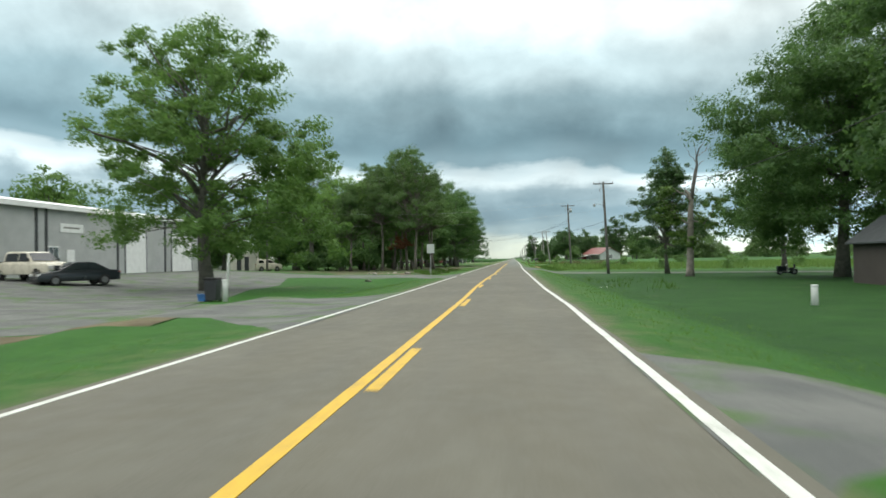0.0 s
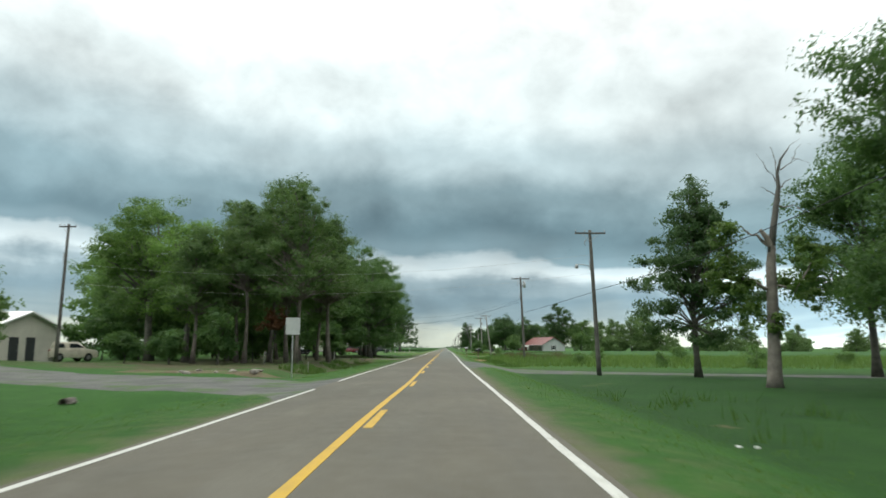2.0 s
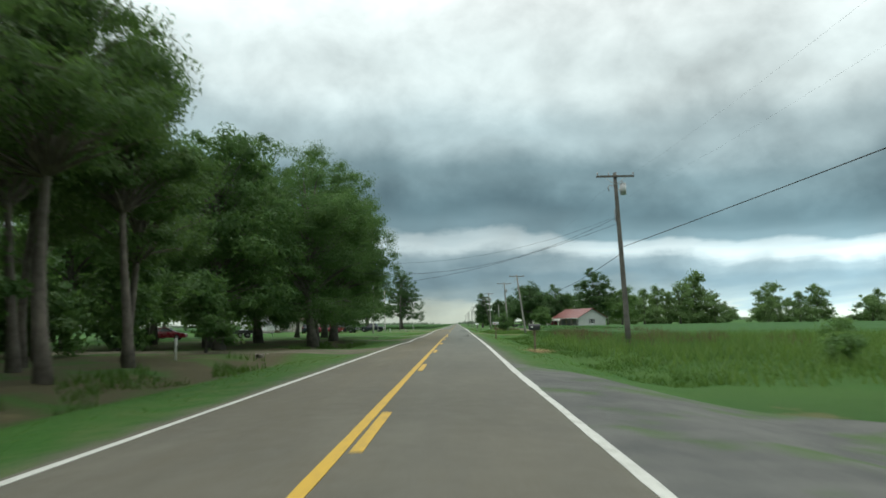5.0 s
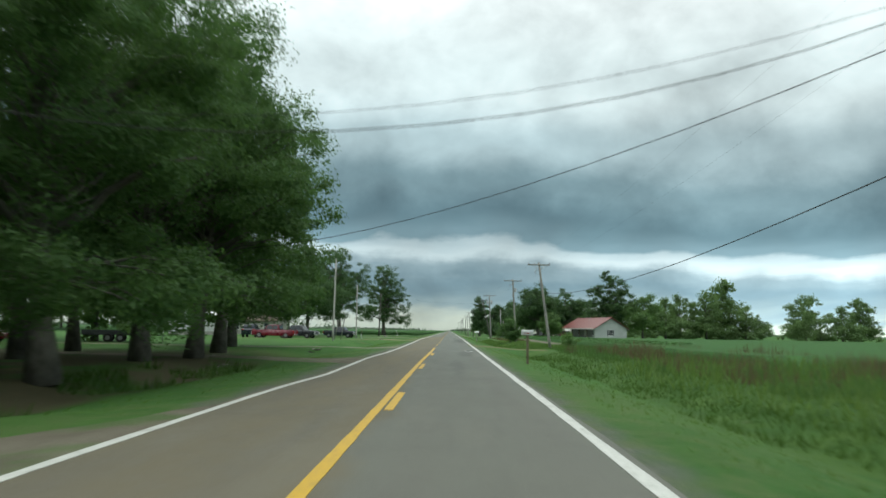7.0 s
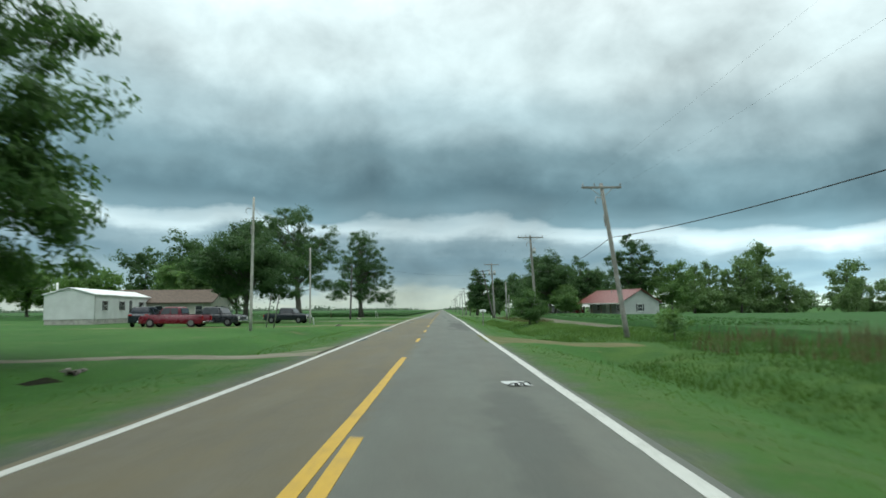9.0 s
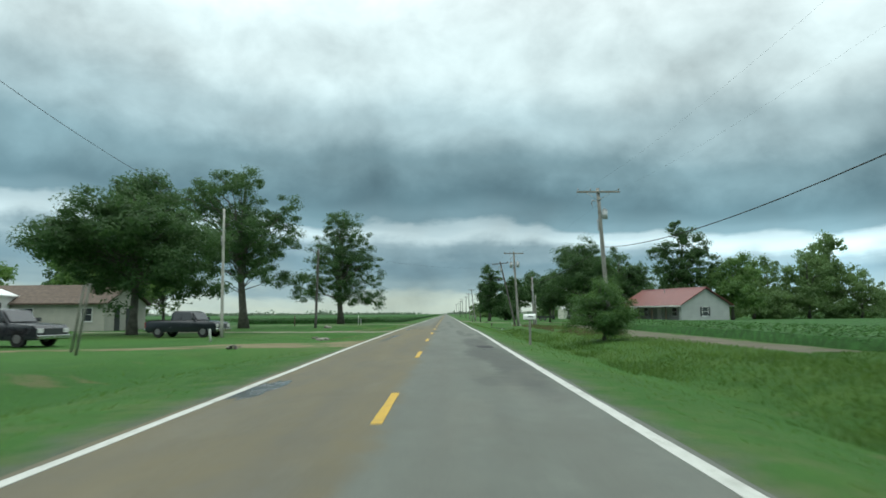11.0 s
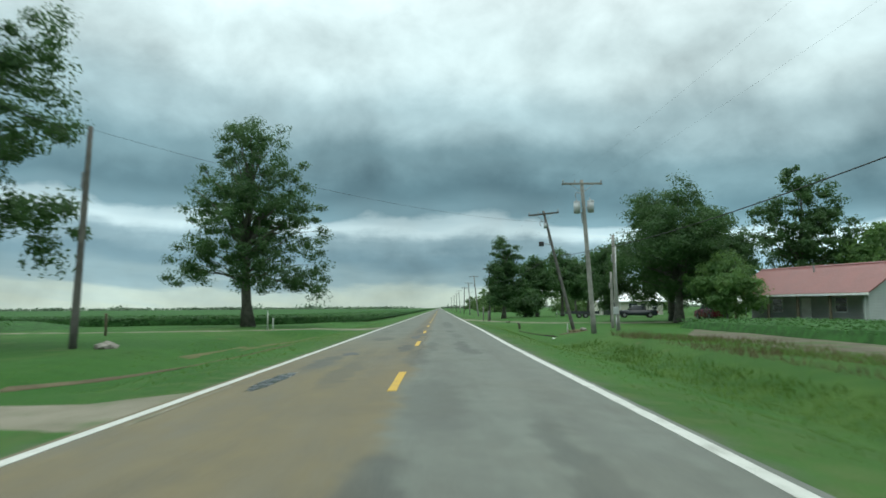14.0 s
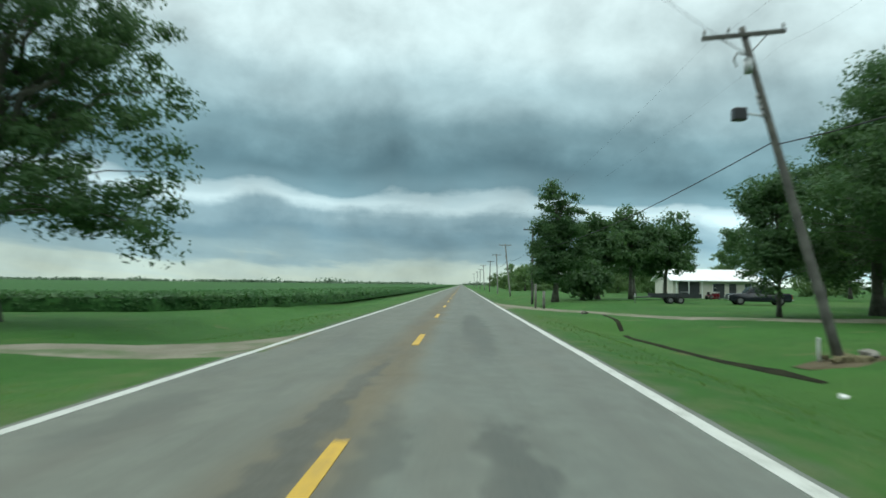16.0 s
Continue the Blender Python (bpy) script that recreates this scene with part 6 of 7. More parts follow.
def culvert(x, y, turn, label):
    """A pipe mouth with rubble over it."""
    ob = thing("culvert", pose(x, y, gz(x, y), 0, 0, turn) @ Matrix.Scale(0.72, 4), label, "culvert", "driveway culverts")
    bm = bmesh.new()
    n = 16
    rings = []
    for yy, rr_ in ((-0.4, 0.17), (0.3, 0.17), (0.3, 0.145), (-0.4, 0.145)):
        rings.append([bm.verts.new((rr_ * math.cos(2 * math.pi * k / n), yy, 0.06 + rr_ * math.sin(2 * math.pi * k / n))) for k in range(n)])
    for a, b in zip(rings, rings[1:] + rings[:1]):
        for k in range(n):
            bm.faces.new((a[k], a[(k + 1) % n], b[(k + 1) % n], b[k]))
    part("pipe", bm, RUSTY, ob, smooth=True)
    rnd = random.Random(int(x * 10 + y))
    for k in range(7):
        bm = bmesh.new()
        bmesh.ops.create_icosphere(bm, subdivisions=1, radius=rnd.uniform(0.04, 0.10), matrix=Matrix.Translation((rnd.uniform(-0.4, 0.4), rnd.uniform(-0.5, 0.5), rnd.uniform(0.0, 0.24))) @ Matrix.Diagonal((1.3, 1, 0.7, 1)))
        for v in bm.verts:
            v.co += Vector((rnd.uniform(-0.03, 0.03), rnd.uniform(-0.03, 0.03), rnd.uniform(-0.03, 0.03)))
        part("stone", bm, ROCK, ob)


culvert(-8.2, 163.2, 180, "corrugated culvert mouth with rubble in the ditch")
culvert(-7.8, 206.0, 180, "corrugated culvert mouth with pale rubble")
culvert(-8.2, 226.2, 180, "corrugated culvert mouth with pale rubble")
culvert(-8.0, 141.5, 180, "corrugated culvert mouth under the dirt driveway")
culvert(-8.2, 114.2, 180, "corrugated culvert mouth under the gravel driveway")
culvert(-9.4, 72.4, 180, "broken concrete culvert in the dirt bank")
culvert(7.6, 297.6, 180, "culvert mouth under the gravel driveway")
culvert(-9.2, 52.0, 180, "dark culvert mouth beside the side road")


def rubble(x, y, n, s, label, material=ROCK, spread_xy=0.8):
    ob = thing("rubble_heap", pose(x, y, gz(x, y)), label, "rubble")
    rnd = random.Random(int(abs(x) * 7 + y))
    for k in range(n):
        bm = bmesh.new()
        bmesh.ops.create_icosphere(bm, subdivisions=1, radius=s * rnd.uniform(0.5, 1.2), matrix=Matrix.Translation((rnd.uniform(-1, 1) * spread_xy, rnd.uniform(-1, 1) * spread_xy, s * 0.3)) @ Matrix.Diagonal((1.2, 1, 0.65, 1)))
        for v in bm.verts:
            v.co += Vector((rnd.uniform(-0.2, 0.2), rnd.uniform(-0.2, 0.2), rnd.uniform(-0.2, 0.2))) * s
        part("stone", bm, material, ob)


rubble(10.4, 275.8, 6, 0.22, "brown dirt clods at the leaning pole's foot", DIRT, 0.5)
rubble(11.2, 275.9, 2, 0.2, "pale stone beside the leaning pole", ROCK, 0.3)
rubble(8.1, 271.8, 2, 0.10, "white scrap in the ditch", PVC, 0.2)
rubble(7.2, 46.5, 2, 0.06, "white scrap lying in the grass", PVC, 0.25)
rubble(-7.6, 225.6, 5, 0.20, "pale broken concrete over the culvert mouth", ROCK, 0.35)
rubble(-11.2, 249.6, 5, 0.24, "small grey stones at the pole's foot", ROCK, 0.4)
rubble(-11, 70.5, 9, 0.2, "broken grey stones on the dirt bank", ROCK, 2.2)
rubble(19.6, 254.5, 3, 0.2, "white plastic sheeting on the soil", PVC, 0.5)



def road_scrap(x, y):
    """A torn, crumpled sheet lying on the asphalt."""
    ob = thing("plastic_scrap", pose(x, y, crown(x), 0, 0, 12) @ Matrix.Diagonal((0.55, 0.8, 0.35, 1)), "crumpled pale plastic scrap with torn black rubber", "litter")
    xs, ys = spread([(-0.36, 0.06), (0.36, 1)]), spread([(-0.42, 0.07), (0.42, 1)])
    sheet = grid_mesh("sheet", xs, ys, lambda u, v: 0.015 + 0.10 * abs(noise.noise((u * 5, v * 4, 2.0))) + 0.05 * abs(noise.noise((u * 13, v * 11, 5.0))), SIGN_BACK, ob)
    for k in range(3):
        c = [(-0.30 + 0.22 * k + 0.16 * math.cos(q), -0.46 + 0.06 * k, 0.02 + 0.15 * math.sin(q)) for q in np.linspace(0.1, 3.0, 9)]
        tube("rubber_strip", c, 0.022, BLACK, ob, 6, "curled strip of black rubber")


road_scrap(2.25, 157.6)
bin_ob = thing("trash_cart", pose(-11.6, 30.2, gz(-11.6, 30.2)), "dark wheeled trash cart at the lot entrance", "trash cart")
part("body", prism_bm([(-0.24, 0.05), (0.24, 0.05), (0.30, 0.95), (-0.30, 0.95)], -0.28, 0.28, 0.03), BLACK_BOX, bin_ob)
part("lid", prism_bm([(-0.32, 0.95), (0.32, 0.95), (0.27, 1.05), (-0.27, 1.05)], -0.31, 0.31, 0.02), BLACK, bin_ob)
for sx in (-0.2, 0.2):
    tube("wheel", [(sx - 0.03, 0.28, 0.11), (sx + 0.03, 0.28, 0.11)], 0.11, BLACK, bin_ob, 12)
pipe(-11.0, 30.1, 0.95, 0.11, "stout white pipe beside the trash cart")
pipe(-11.3, 30.9, 2.1, 0.05, "white plastic pole leaning by the tree", tilt=4)
tarp = thing("blue_tub", pose(-12.1, 30.3, gz(-12.1, 30.3)) @ Matrix.Scale(0.75, 4), "low blue plastic tub by the trash cart", "tub")
part("body", prism_bm([(-0.2, 0), (0.2, 0), (0.26, 0.42), (-0.26, 0.42)], -0.22, 0.22, 0.03), TARP_BLUE, tarp)
part("rim", prism_bm([(-0.28, 0.42), (0.28, 0.42), (0.28, 0.46), (-0.28, 0.46)], -0.24, 0.24, 0.01), TARP_BLUE, tarp)


# ---- buildings ----
def steel_building():
    x0, x1, y0, y1, eave, ridge, b = -59.0, -33.5, 20.0, 77.0, 5.75, 7.6, 0.35
    ob = thing("steel_building", Matrix(), "long grey ribbed-steel workshop with a white roof", "workshop building")
    prof = [(x0, b), (x1, b), (x1, eave), ((x0 + x1) / 2, ridge), (x0, eave)]
    part("wall", prism_bm(prof, y0, y1), SIDING_GREY, ob)
    part("foundation", box_bm(x0 - 0.05, x1 + 0.06, y0 - 0.05, y1 + 0.05, -0.8, b + 0.05), CONCRETE, ob)
    mid = (x0 + x1) / 2
    for s in (-1, 1):
        e = x1 + 0.35 if s > 0 else x0 - 0.35
        ez = eave - 0.05
        part("roof", prism_bm([(mid, ridge + 0.02), (e, ez), (e, ez + 0.22), (mid, ridge + 0.24)], y0 - 0.3, y1 + 0.3), ROOF_WHITE, ob, "white ribbed-steel roof slope")
    part("fascia", box_bm(x1 + 0.30, x1 + 0.40, y0 - 0.3, y1 + 0.3, eave - 0.22, eave + 0.16, 0.02), TRIM_WHITE, ob, "white metal fascia")
    for y in (20.1, 34.5, 49.6, 60.5, 69.2, 76.9):
        part("corner_trim", box_bm(x1, x1 + 0.07, y - 0.13, y + 0.13, b, eave - 0.1), TRIM_DARK, ob, "dark vertical trim strip")
    part("corner_trim", box_bm(x1, x1 + 0.07, 50.6, 50.85, b, eave - 0.1), TRIM_DARK, ob, "dark vertical trim strip")
    for ya, yb, z in ((61.8, 65.4, 4.7), (70.6, 75.1, 4.5)):
        d = part("roller_door", box_bm(x1, x1 + 0.05, ya, yb, b, z), TRIM_WHITE, ob, "white roll-up door")
        for k in range(6):
            part("door_panel", box_bm(x1 + 0.05, x1 + 0.07, ya + 0.05, yb - 0.05, b + 0.05 + k * (z - b) / 6, b + (k + 1) * (z - b) / 6 - 0.02), TRIM_WHITE, d)
        part("door_frame", box_bm(x1, x1 + 0.06, ya - 0.12, ya, b, z + 0.12), TRIM_DARK, d)
        part("door_frame", box_bm(x1, x1 + 0.06, yb, yb + 0.12, b, z + 0.12), TRIM_DARK, d)
        part("door_head", box_bm(x1, x1 + 0.06, ya, yb, z, z + 0.12), TRIM_DARK, d)
    d = part("door", box_bm(x1, x1 + 0.05, 53.2, 54.2, b, 2.5, 0.01), TRIM_WHITE, ob, "white entrance door")
    part("handle", box_bm(x1 + 0.05, x1 + 0.1, 54.0, 54.06, 1.3, 1.42), METAL, d)
    w = part("window", box_bm(x1, x1 + 0.05, 50.9, 52.2, 1.7, 2.75), TRIM_WHITE, ob, "small framed window")
    part("pane", box_bm(x1 + 0.05, x1 + 0.06, 51.0, 51.52, 1.8, 2.65), GLASS, w)
    part("pane", box_bm(x1 + 0.05, x1 + 0.06, 51.58, 52.1, 1.8, 2.65), GLASS, w)
    s = part("sign_board", box_bm(x1, x1 + 0.05, 52.4, 55.4, 3.85, 4.55, 0.01), TRIM_WHITE, ob, "white sign board with faded lettering")
    part("lettering", box_bm(x1 + 0.05, x1 + 0.055, 52.8, 54.9, 4.15, 4.28), POLE_GREY, s)


steel_building()


def window_unit(parent, m, w, h, frame_mat=TRIM_WHITE, shutters=True):
    def place(bm):
        bm.transform(m)
        return bm
    f = part("window", place(box_bm(-w / 2 - 0.07, w / 2 + 0.07, -0.04, 0.02, -0.07, h + 0.07)), frame_mat, parent)
    part("pane", place(box_bm(-w / 2, w / 2, -0.05, -0.04, 0, h / 2 - 0.02)), GLASS, f)
    part("pane", place(box_bm(-w / 2, w / 2, -0.05, -0.04, h / 2 + 0.02, h)), GLASS, f)
    part("sill", place(box_bm(-w / 2 - 0.1, w / 2 + 0.1, -0.1, 0, -0.11, -0.06)), frame_mat, f)
    if shutters:
        for s in (-1, 1):
            part("shutter", place(box_bm(min(s * (w / 2 + 0.09), s * (w / 2 + 0.4)), max(s * (w / 2 + 0.09), s * (w / 2 + 0.4)), -0.05, 0, -0.05, h + 0.05)), TRIM_DARK, parent, "dark window shutter")


def red_house():
    """Origin at the near corner; x runs along the gable wall, y to the far end."""
    ob = thing("house", pose(34.9, 281.2, gz(34.9, 281.2), 0, 0, 20), "grey-sided house with a red steel roof and porch", "house")
    W, L, e, r = 8.6, 15.0, 2.75, 5.1
    part("wall", prism_bm([(2.2, 0), (W, 0), (W, e), (W / 2, r - 0.12), (2.2, e + (r - e) * 2.2 / (W / 2) - 0.14)], 0.3, L - 0.2), LAP_GREY, ob, "grey lap siding walls")
    part("gable_wall", prism_bm([(0, 0), (W, 0), (W, e), (W / 2, r - 0.1), (0, e)], 0.0, 0.3), LAP_GREY, ob, "grey lap siding gable")
    for s in (-1, 1):
        xe = -0.5 if s < 0 else W + 0.5
        ze = e - (r - e) * 0.5 / (W / 2)
        bm = prism_bm([(W / 2, r - 0.02), (xe, ze - 0.02), (xe, ze + 0.10), (W / 2, r + 0.10)], -0.45, L + 0.45)
        roof = part("roof", bm, ROOF_RED, ob, "red ribbed-steel roof slope")
        part("fascia", prism_bm([(xe - 0.03, ze - 0.12), (xe + 0.03, ze - 0.12), (xe + 0.03, ze + 0.06), (xe - 0.03, ze + 0.06)], -0.45, L + 0.45), TRIM_WHITE, roof)
    part("ridge_cap", prism_bm([(W / 2 - 0.2, r + 0.05), (W / 2 + 0.2, r + 0.05), (W / 2, r + 0.17)], -0.45, L + 0.45), ROOF_RED, ob)
    for y in (0.35, 3.6, 7.0, 10.4, 14.6):
        part("porch_post", box_bm(-0.08, 0.08, y - 0.08, y + 0.08, 0.15, e - 0.1), LAP_GREY if y < 1 else POST_WOOD, ob)
    part("porch_floor", box_bm(-0.3, 2.2, 0.3, L, -0.2, 0.15), CONCRETE, ob)
    part("porch_gable", prism_bm([(0, e), (W, e), (W / 2, r - 0.1)], L - 0.25, L), TRIM_DARK, ob)
    window_unit(ob, Matrix.Translation((4.2, 0, 1.0)), 0.95, 1.25)
    dr = part("door", box_bm(2.13, 2.2, 7.6, 8.6, 0.15, 2.2), TRIM_WHITE, ob)
    part("handle", box_bm(2.08, 2.13, 8.4, 8.46, 1.1, 1.2), METAL, dr)
    for y in (4.4, 11.4):
        window_unit(ob, Matrix.Translation((2.2, y, 1.0)) @ Matrix.Rotation(radians(-90), 4, "Z"), 1.1, 1.2, shutters=False)
    part("vent_pipe", box_bm(3.2, 3.3, 8, 8.1, r - 0.9, r + 0.15), METAL, ob)


red_house()


def mobile_home():
    ob = thing("mobile_home", pose(-36.7, 223.0, gz(-38, 223), 0, 0, 7), "long white ribbed-metal mobile home with a shallow roof", "mobile home")
    W, L, b, e, r = 5.2, 25.0, 0.55, 3.2, 3.95
    part("wall", prism_bm([(-W, b), (0, b), (0, e), (-W / 2, r - 0.05), (-W, e)], 0, L), SIDING_WHITE, ob)
    part("skirting", box_bm(-W + 0.05, -0.05, 0.05, L - 0.05, -0.2, b), CONCRETE, ob, "grey skirting")
    for s in (-1, 1):
        xe = 0.15 if s > 0 else -W - 0.15
        part("roof", prism_bm([(-W / 2, r), (xe, e - 0.03), (xe, e + 0.09), (-W / 2, r + 0.1)], -0.15, L + 0.15), ROOF_WHITE, ob, "pale metal roof slope")
    part("trim", box_bm(0, 0.03, -0.02, 0.1, b, e), METAL, ob)
    for y, w in ((3.2, 0.9), (9.2, 1.2), (17, 1.0)):
        window_unit(ob, Matrix.Translation((0.02, y, 1.55)) @ Matrix.Rotation(radians(90), 4, "Z"), w, 1.0, shutters=True)
    d = part("door", box_bm(0, 0.05, 12.2, 13.1, b + 0.1, 2.75), TRIM_DARK, ob)
    part("step", box_bm(0, 1.0, 12.0, 13.3, -0.1, 0.5), POST_WOOD, ob)
    tube("vent", [(-W / 2 - 1.6, 0.8, r - 0.6), (-W / 2 - 1.6, 0.8, r + 0.6)], 0.12, TRIM_WHITE, ob, 10)


mobile_home()


def simple_house(x, y, turn, W, L, e, r, walls, roofm, label, doors=True, over=0.4):
    ob = thing("house", pose(x, y, gz(x, y), 0, 0, turn), label, "house")
    part("wall", prism_bm([(-W / 2, -0.2), (W / 2, -0.2), (W / 2, e), (0, r - 0.05), (-W / 2, e)], 0, L), walls, ob)
    for s in (-1, 1):
        xe = s * (W / 2 + over)
        ze = e - (r - e) * over / (W / 2)
        part("roof", prism_bm([(0, r), (xe, ze), (xe, ze + 0.14), (0, r + 0.14)], -over, L + over), roofm, ob)
    for yy in (1.6, L / 2, L - 1.6):
        for s in (-1, 1):
            window_unit(ob, Matrix.Translation((s * W / 2, yy, 0.95)) @ Matrix.Rotation(radians(90 * s), 4, "Z"), 0.9, 1.15, shutters=False)
    if doors:
        for xx in (-W * 0.22, W * 0.05):
            dd = part("door", box_bm(xx - 0.5, xx + 0.5, -0.06, 0.0, 0, 2.1), TRIM_DARK, ob)
            part("handle", box_bm(xx + 0.36, xx + 0.42, -0.1, -0.06, 0.95, 1.05), METAL, dd)
    return ob


simple_house(-30.4, 247, 90, 9, 14, 2.6, 4.3, LAP_CREAM, ROOF_BROWN, "low pale house with a brown shingle roof")
pale = simple_house(43.4, 366, 92, 8.4, 12.4, 2.6, 4.1, LAP_TAN, ROOF_WHITE, "pale house with a white metal roof beyond the lawn", doors=False, over=0.55)
# dark panels painted for shaded openings; the widest is the porch recess
for ya, yb, zt in ((3.3, 4.3, 2.1), (5.0, 6.2, 2.1), (8.6, 11.6, 2.35)):
    part("door", box_bm(-4.28, -4.2, ya, yb, 0, zt), TRIM_DARK, pale, "flat dark panel standing in for a shaded opening")
for yy in (8.3, 10.2, 12.0):
    part("porch_post", box_bm(-4.72, -4.60, yy, yy + 0.12, -0.2, 2.45), TRIM_WHITE, pale)
simple_house(-34.5, 93.5, 80, 7, 11, 3.0, 4.2, LAP_TAN, ROOF_WHITE, "low pale house beyond the side road")


def shed():
    ob = thing("shed", pose(23.6, 44.0, gz(23.6, 44), 0, 0, -2), "dark weathered board shed under the trees", "shed")
    part("wall", prism_bm([(0, -0.2), (4.0, -0.2), (4.0, 2.75), (2.0, 4.25), (0, 2.75)], 0, 5.6), SHED_WOOD, ob)
    for s in (-1, 1):
        xe = -0.35 if s < 0 else 4.35
        part("roof", prism_bm([(2.0, 4.30), (xe, 2.53), (xe, 2.64), (2.0, 4.42)], -0.45, 6.0), TRIM_DARK, ob, "dark sagging roof slope")
    for k in range(11):
        part("board", box_bm(0.06 + 0.36 * k, 0.12 + 0.36 * k, -0.025, 0.0, 0, 2.7 + min(k, 10 - k) * 0.22), SHED_WOOD, ob)
    part("door", box_bm(1.3, 2.5, -0.06, 0, 0, 2.05), TRIM_DARK, ob)
    part("window", box_bm(0.35, 1.0, -0.05, 0, 1.2, 1.85), GLASS, ob)
    part("step", box_bm(1.2, 2.6, -0.9, -0.06, -0.2, 0.18), CONCRETE, ob)


shed()


# ---- vehicles ----
def paint(name, col, rough=0.28):
    return plain(name, col, rough, spec=0.5, var=0.06)


RIM = plain("dull_wheel_steel", (0.22, 0.22, 0.22), 0.5, 0.5, var=0.2)


def wheel(parent, x, y, r=0.36, w=0.24):
    bm = bmesh.new()
    m = Matrix.Translation((x, y, r)) @ Matrix.Rotation(radians(90), 4, "X")
    bmesh.ops.create_cone(bm, cap_ends=True, segments=20, radius1=r, radius2=r, depth=w, matrix=m)
    bmesh.ops.bevel(bm, geom=[e for e in bm.edges if abs(e.calc_length() - 2 * r * math.sin(math.pi / 20)) < 0.01], offset=0.03, segments=2, affect="EDGES", profile=0.5)
    wh = part("wheel", bm, BLACK, parent)
    bm = bmesh.new()
    bmesh.ops.create_cone(bm, cap_ends=True, segments=16, radius1=r * 0.58, radius2=r * 0.5, depth=w + 0.03, matrix=m)
    part("rim", bm, RIM, wh)


def car_body(parent, outline, half, material, label, taper=0.0):
    """A body shell: a side outline drawn in at the roof."""
    bm = prism_bm(outline, -half, half)
    zs = [z for _, z in outline]
    lo, hi = min(zs), max(zs)
    for v in bm.verts:
        u = (v.co.z - lo) / (hi - lo)
        v.co.y *= 1 - taper * u ** 2
    bmesh.ops.bevel(bm, geom=list(bm.edges), offset=0.05, segments=3, affect="EDGES", profile=0.6)
    return part("body", bm, material, parent, label, True)


def pickup(x, y, turn, material, label, lift=0.0, crew=False, size=1.0):
    """Points along +x; origin on the ground at its middle."""
    ob = thing("pickup_truck", pose(x, y, gz(x, y), 0, 0, turn) @ Matrix.Diagonal((size, 1, 0.5 + size * 0.5, 1)), label, "pickup truck")
    g = 0.42 + lift
    body = car_body(ob, [(-2.75, g + 0.05), (-2.7, g + 0.62), (-0.75, g + 0.66), (1.05, g + 0.68), (2.55, g + 0.58), (2.75, g + 0.4), (2.75, g - 0.08), (-2.6, g - 0.13)], 0.98, material, "painted lower body")
    rear = -0.55 if crew else 0.0
    cab = [(-0.85 + rear, g + 0.62), (-0.72 + rear, g + 1.22), (-0.5 + rear, g + 1.32), (0.55, g + 1.30), (0.72, g + 1.22), (1.2, g + 0.64)]
    bm = prism_bm(cab, -0.92, 0.92)
    for v in bm.verts:
        v.co.y *= 1 - 0.16 * max(0, (v.co.z - g - 0.62) / 0.7)
    bmesh.ops.bevel(bm, geom=list(bm.edges), offset=0.05, segments=2, affect="EDGES", profile=0.5)
    cb = part("cab", bm, material, ob, smooth=True)
    for s in (-1, 1):
        for a, b in ((-0.62 + rear, 0.0), (0.08, 0.78)):
            yb, yt = s * 0.915, s * 0.80
            v = [(a, yb, g + 0.70), (b + (0.14 if b > 0.5 else 0), yb, g + 0.70), (b - (0.12 if b > 0.5 else 0), yt, g + 1.20), (a + (0.06 if a < 0 else 0), yt, g + 1.20)]
            v2 = [(p[0], p[1] + s * 0.02, p[2]) for p in v]
            mesh_object("window", v + v2, [(0, 1, 2, 3), (7, 6, 5, 4), (0, 4, 5, 1), (1, 5, 6, 2), (2, 6, 7, 3), (3, 7, 4, 0)], GLASS, cb)
        part("mirror", box_bm(0.95, 1.1, min(s * 0.95, s * 1.15), max(s * 0.95, s * 1.15), g + 0.72, g + 0.9, 0.02), TRIM_DARK, cb)
        part("headlight", box_bm(2.70, 2.78, min(s * 0.6, s * 0.93), max(s * 0.6, s * 0.93), g + 0.22, g + 0.42, 0.02), LAMP_CLEAR, ob)
        part("tail_light", box_bm(-2.79, -2.71, min(s * 0.85, s * 0.97), max(s * 0.85, s * 0.97), g + 0.2, g + 0.55, 0.01), LAMP_RED, ob)
    part("windscreen", prism_bm([(0.80, g + 1.2), (1.17, g + 0.72), (1.2, g + 0.73), (0.83, g + 1.22)], -0.76, 0.76), GLASS, cb)
    part("rear_window", prism_bm([(-0.87 + rear, g + 0.75), (-0.76 + rear, g + 1.2), (-0.79 + rear, g + 1.2), (-0.9 + rear, g + 0.75)], -0.7, 0.7), GLASS, cb)
    part("bed_well", box_bm(-2.6, -1.0 + rear, -0.82, 0.82, g + 0.55, g + 0.69), BLACK, ob)
    part("bumper", box_bm(2.72, 2.88, -0.95, 0.95, g - 0.05, g + 0.14, 0.03), CHROME, ob)
    part("bumper", box_bm(-2.9, -2.74, -0.95, 0.95, g - 0.05, g + 0.1, 0.03), CHROME, ob)
    part("grille", box_bm(2.74, 2.79, -0.55, 0.55, g + 0.18, g + 0.42), TRIM_DARK, ob)
    for xx in (-1.75, 1.75):
        for yy in (-0.86, 0.86):
            wheel(ob, xx, yy, 0.39 + lift * 0.3)
    return ob


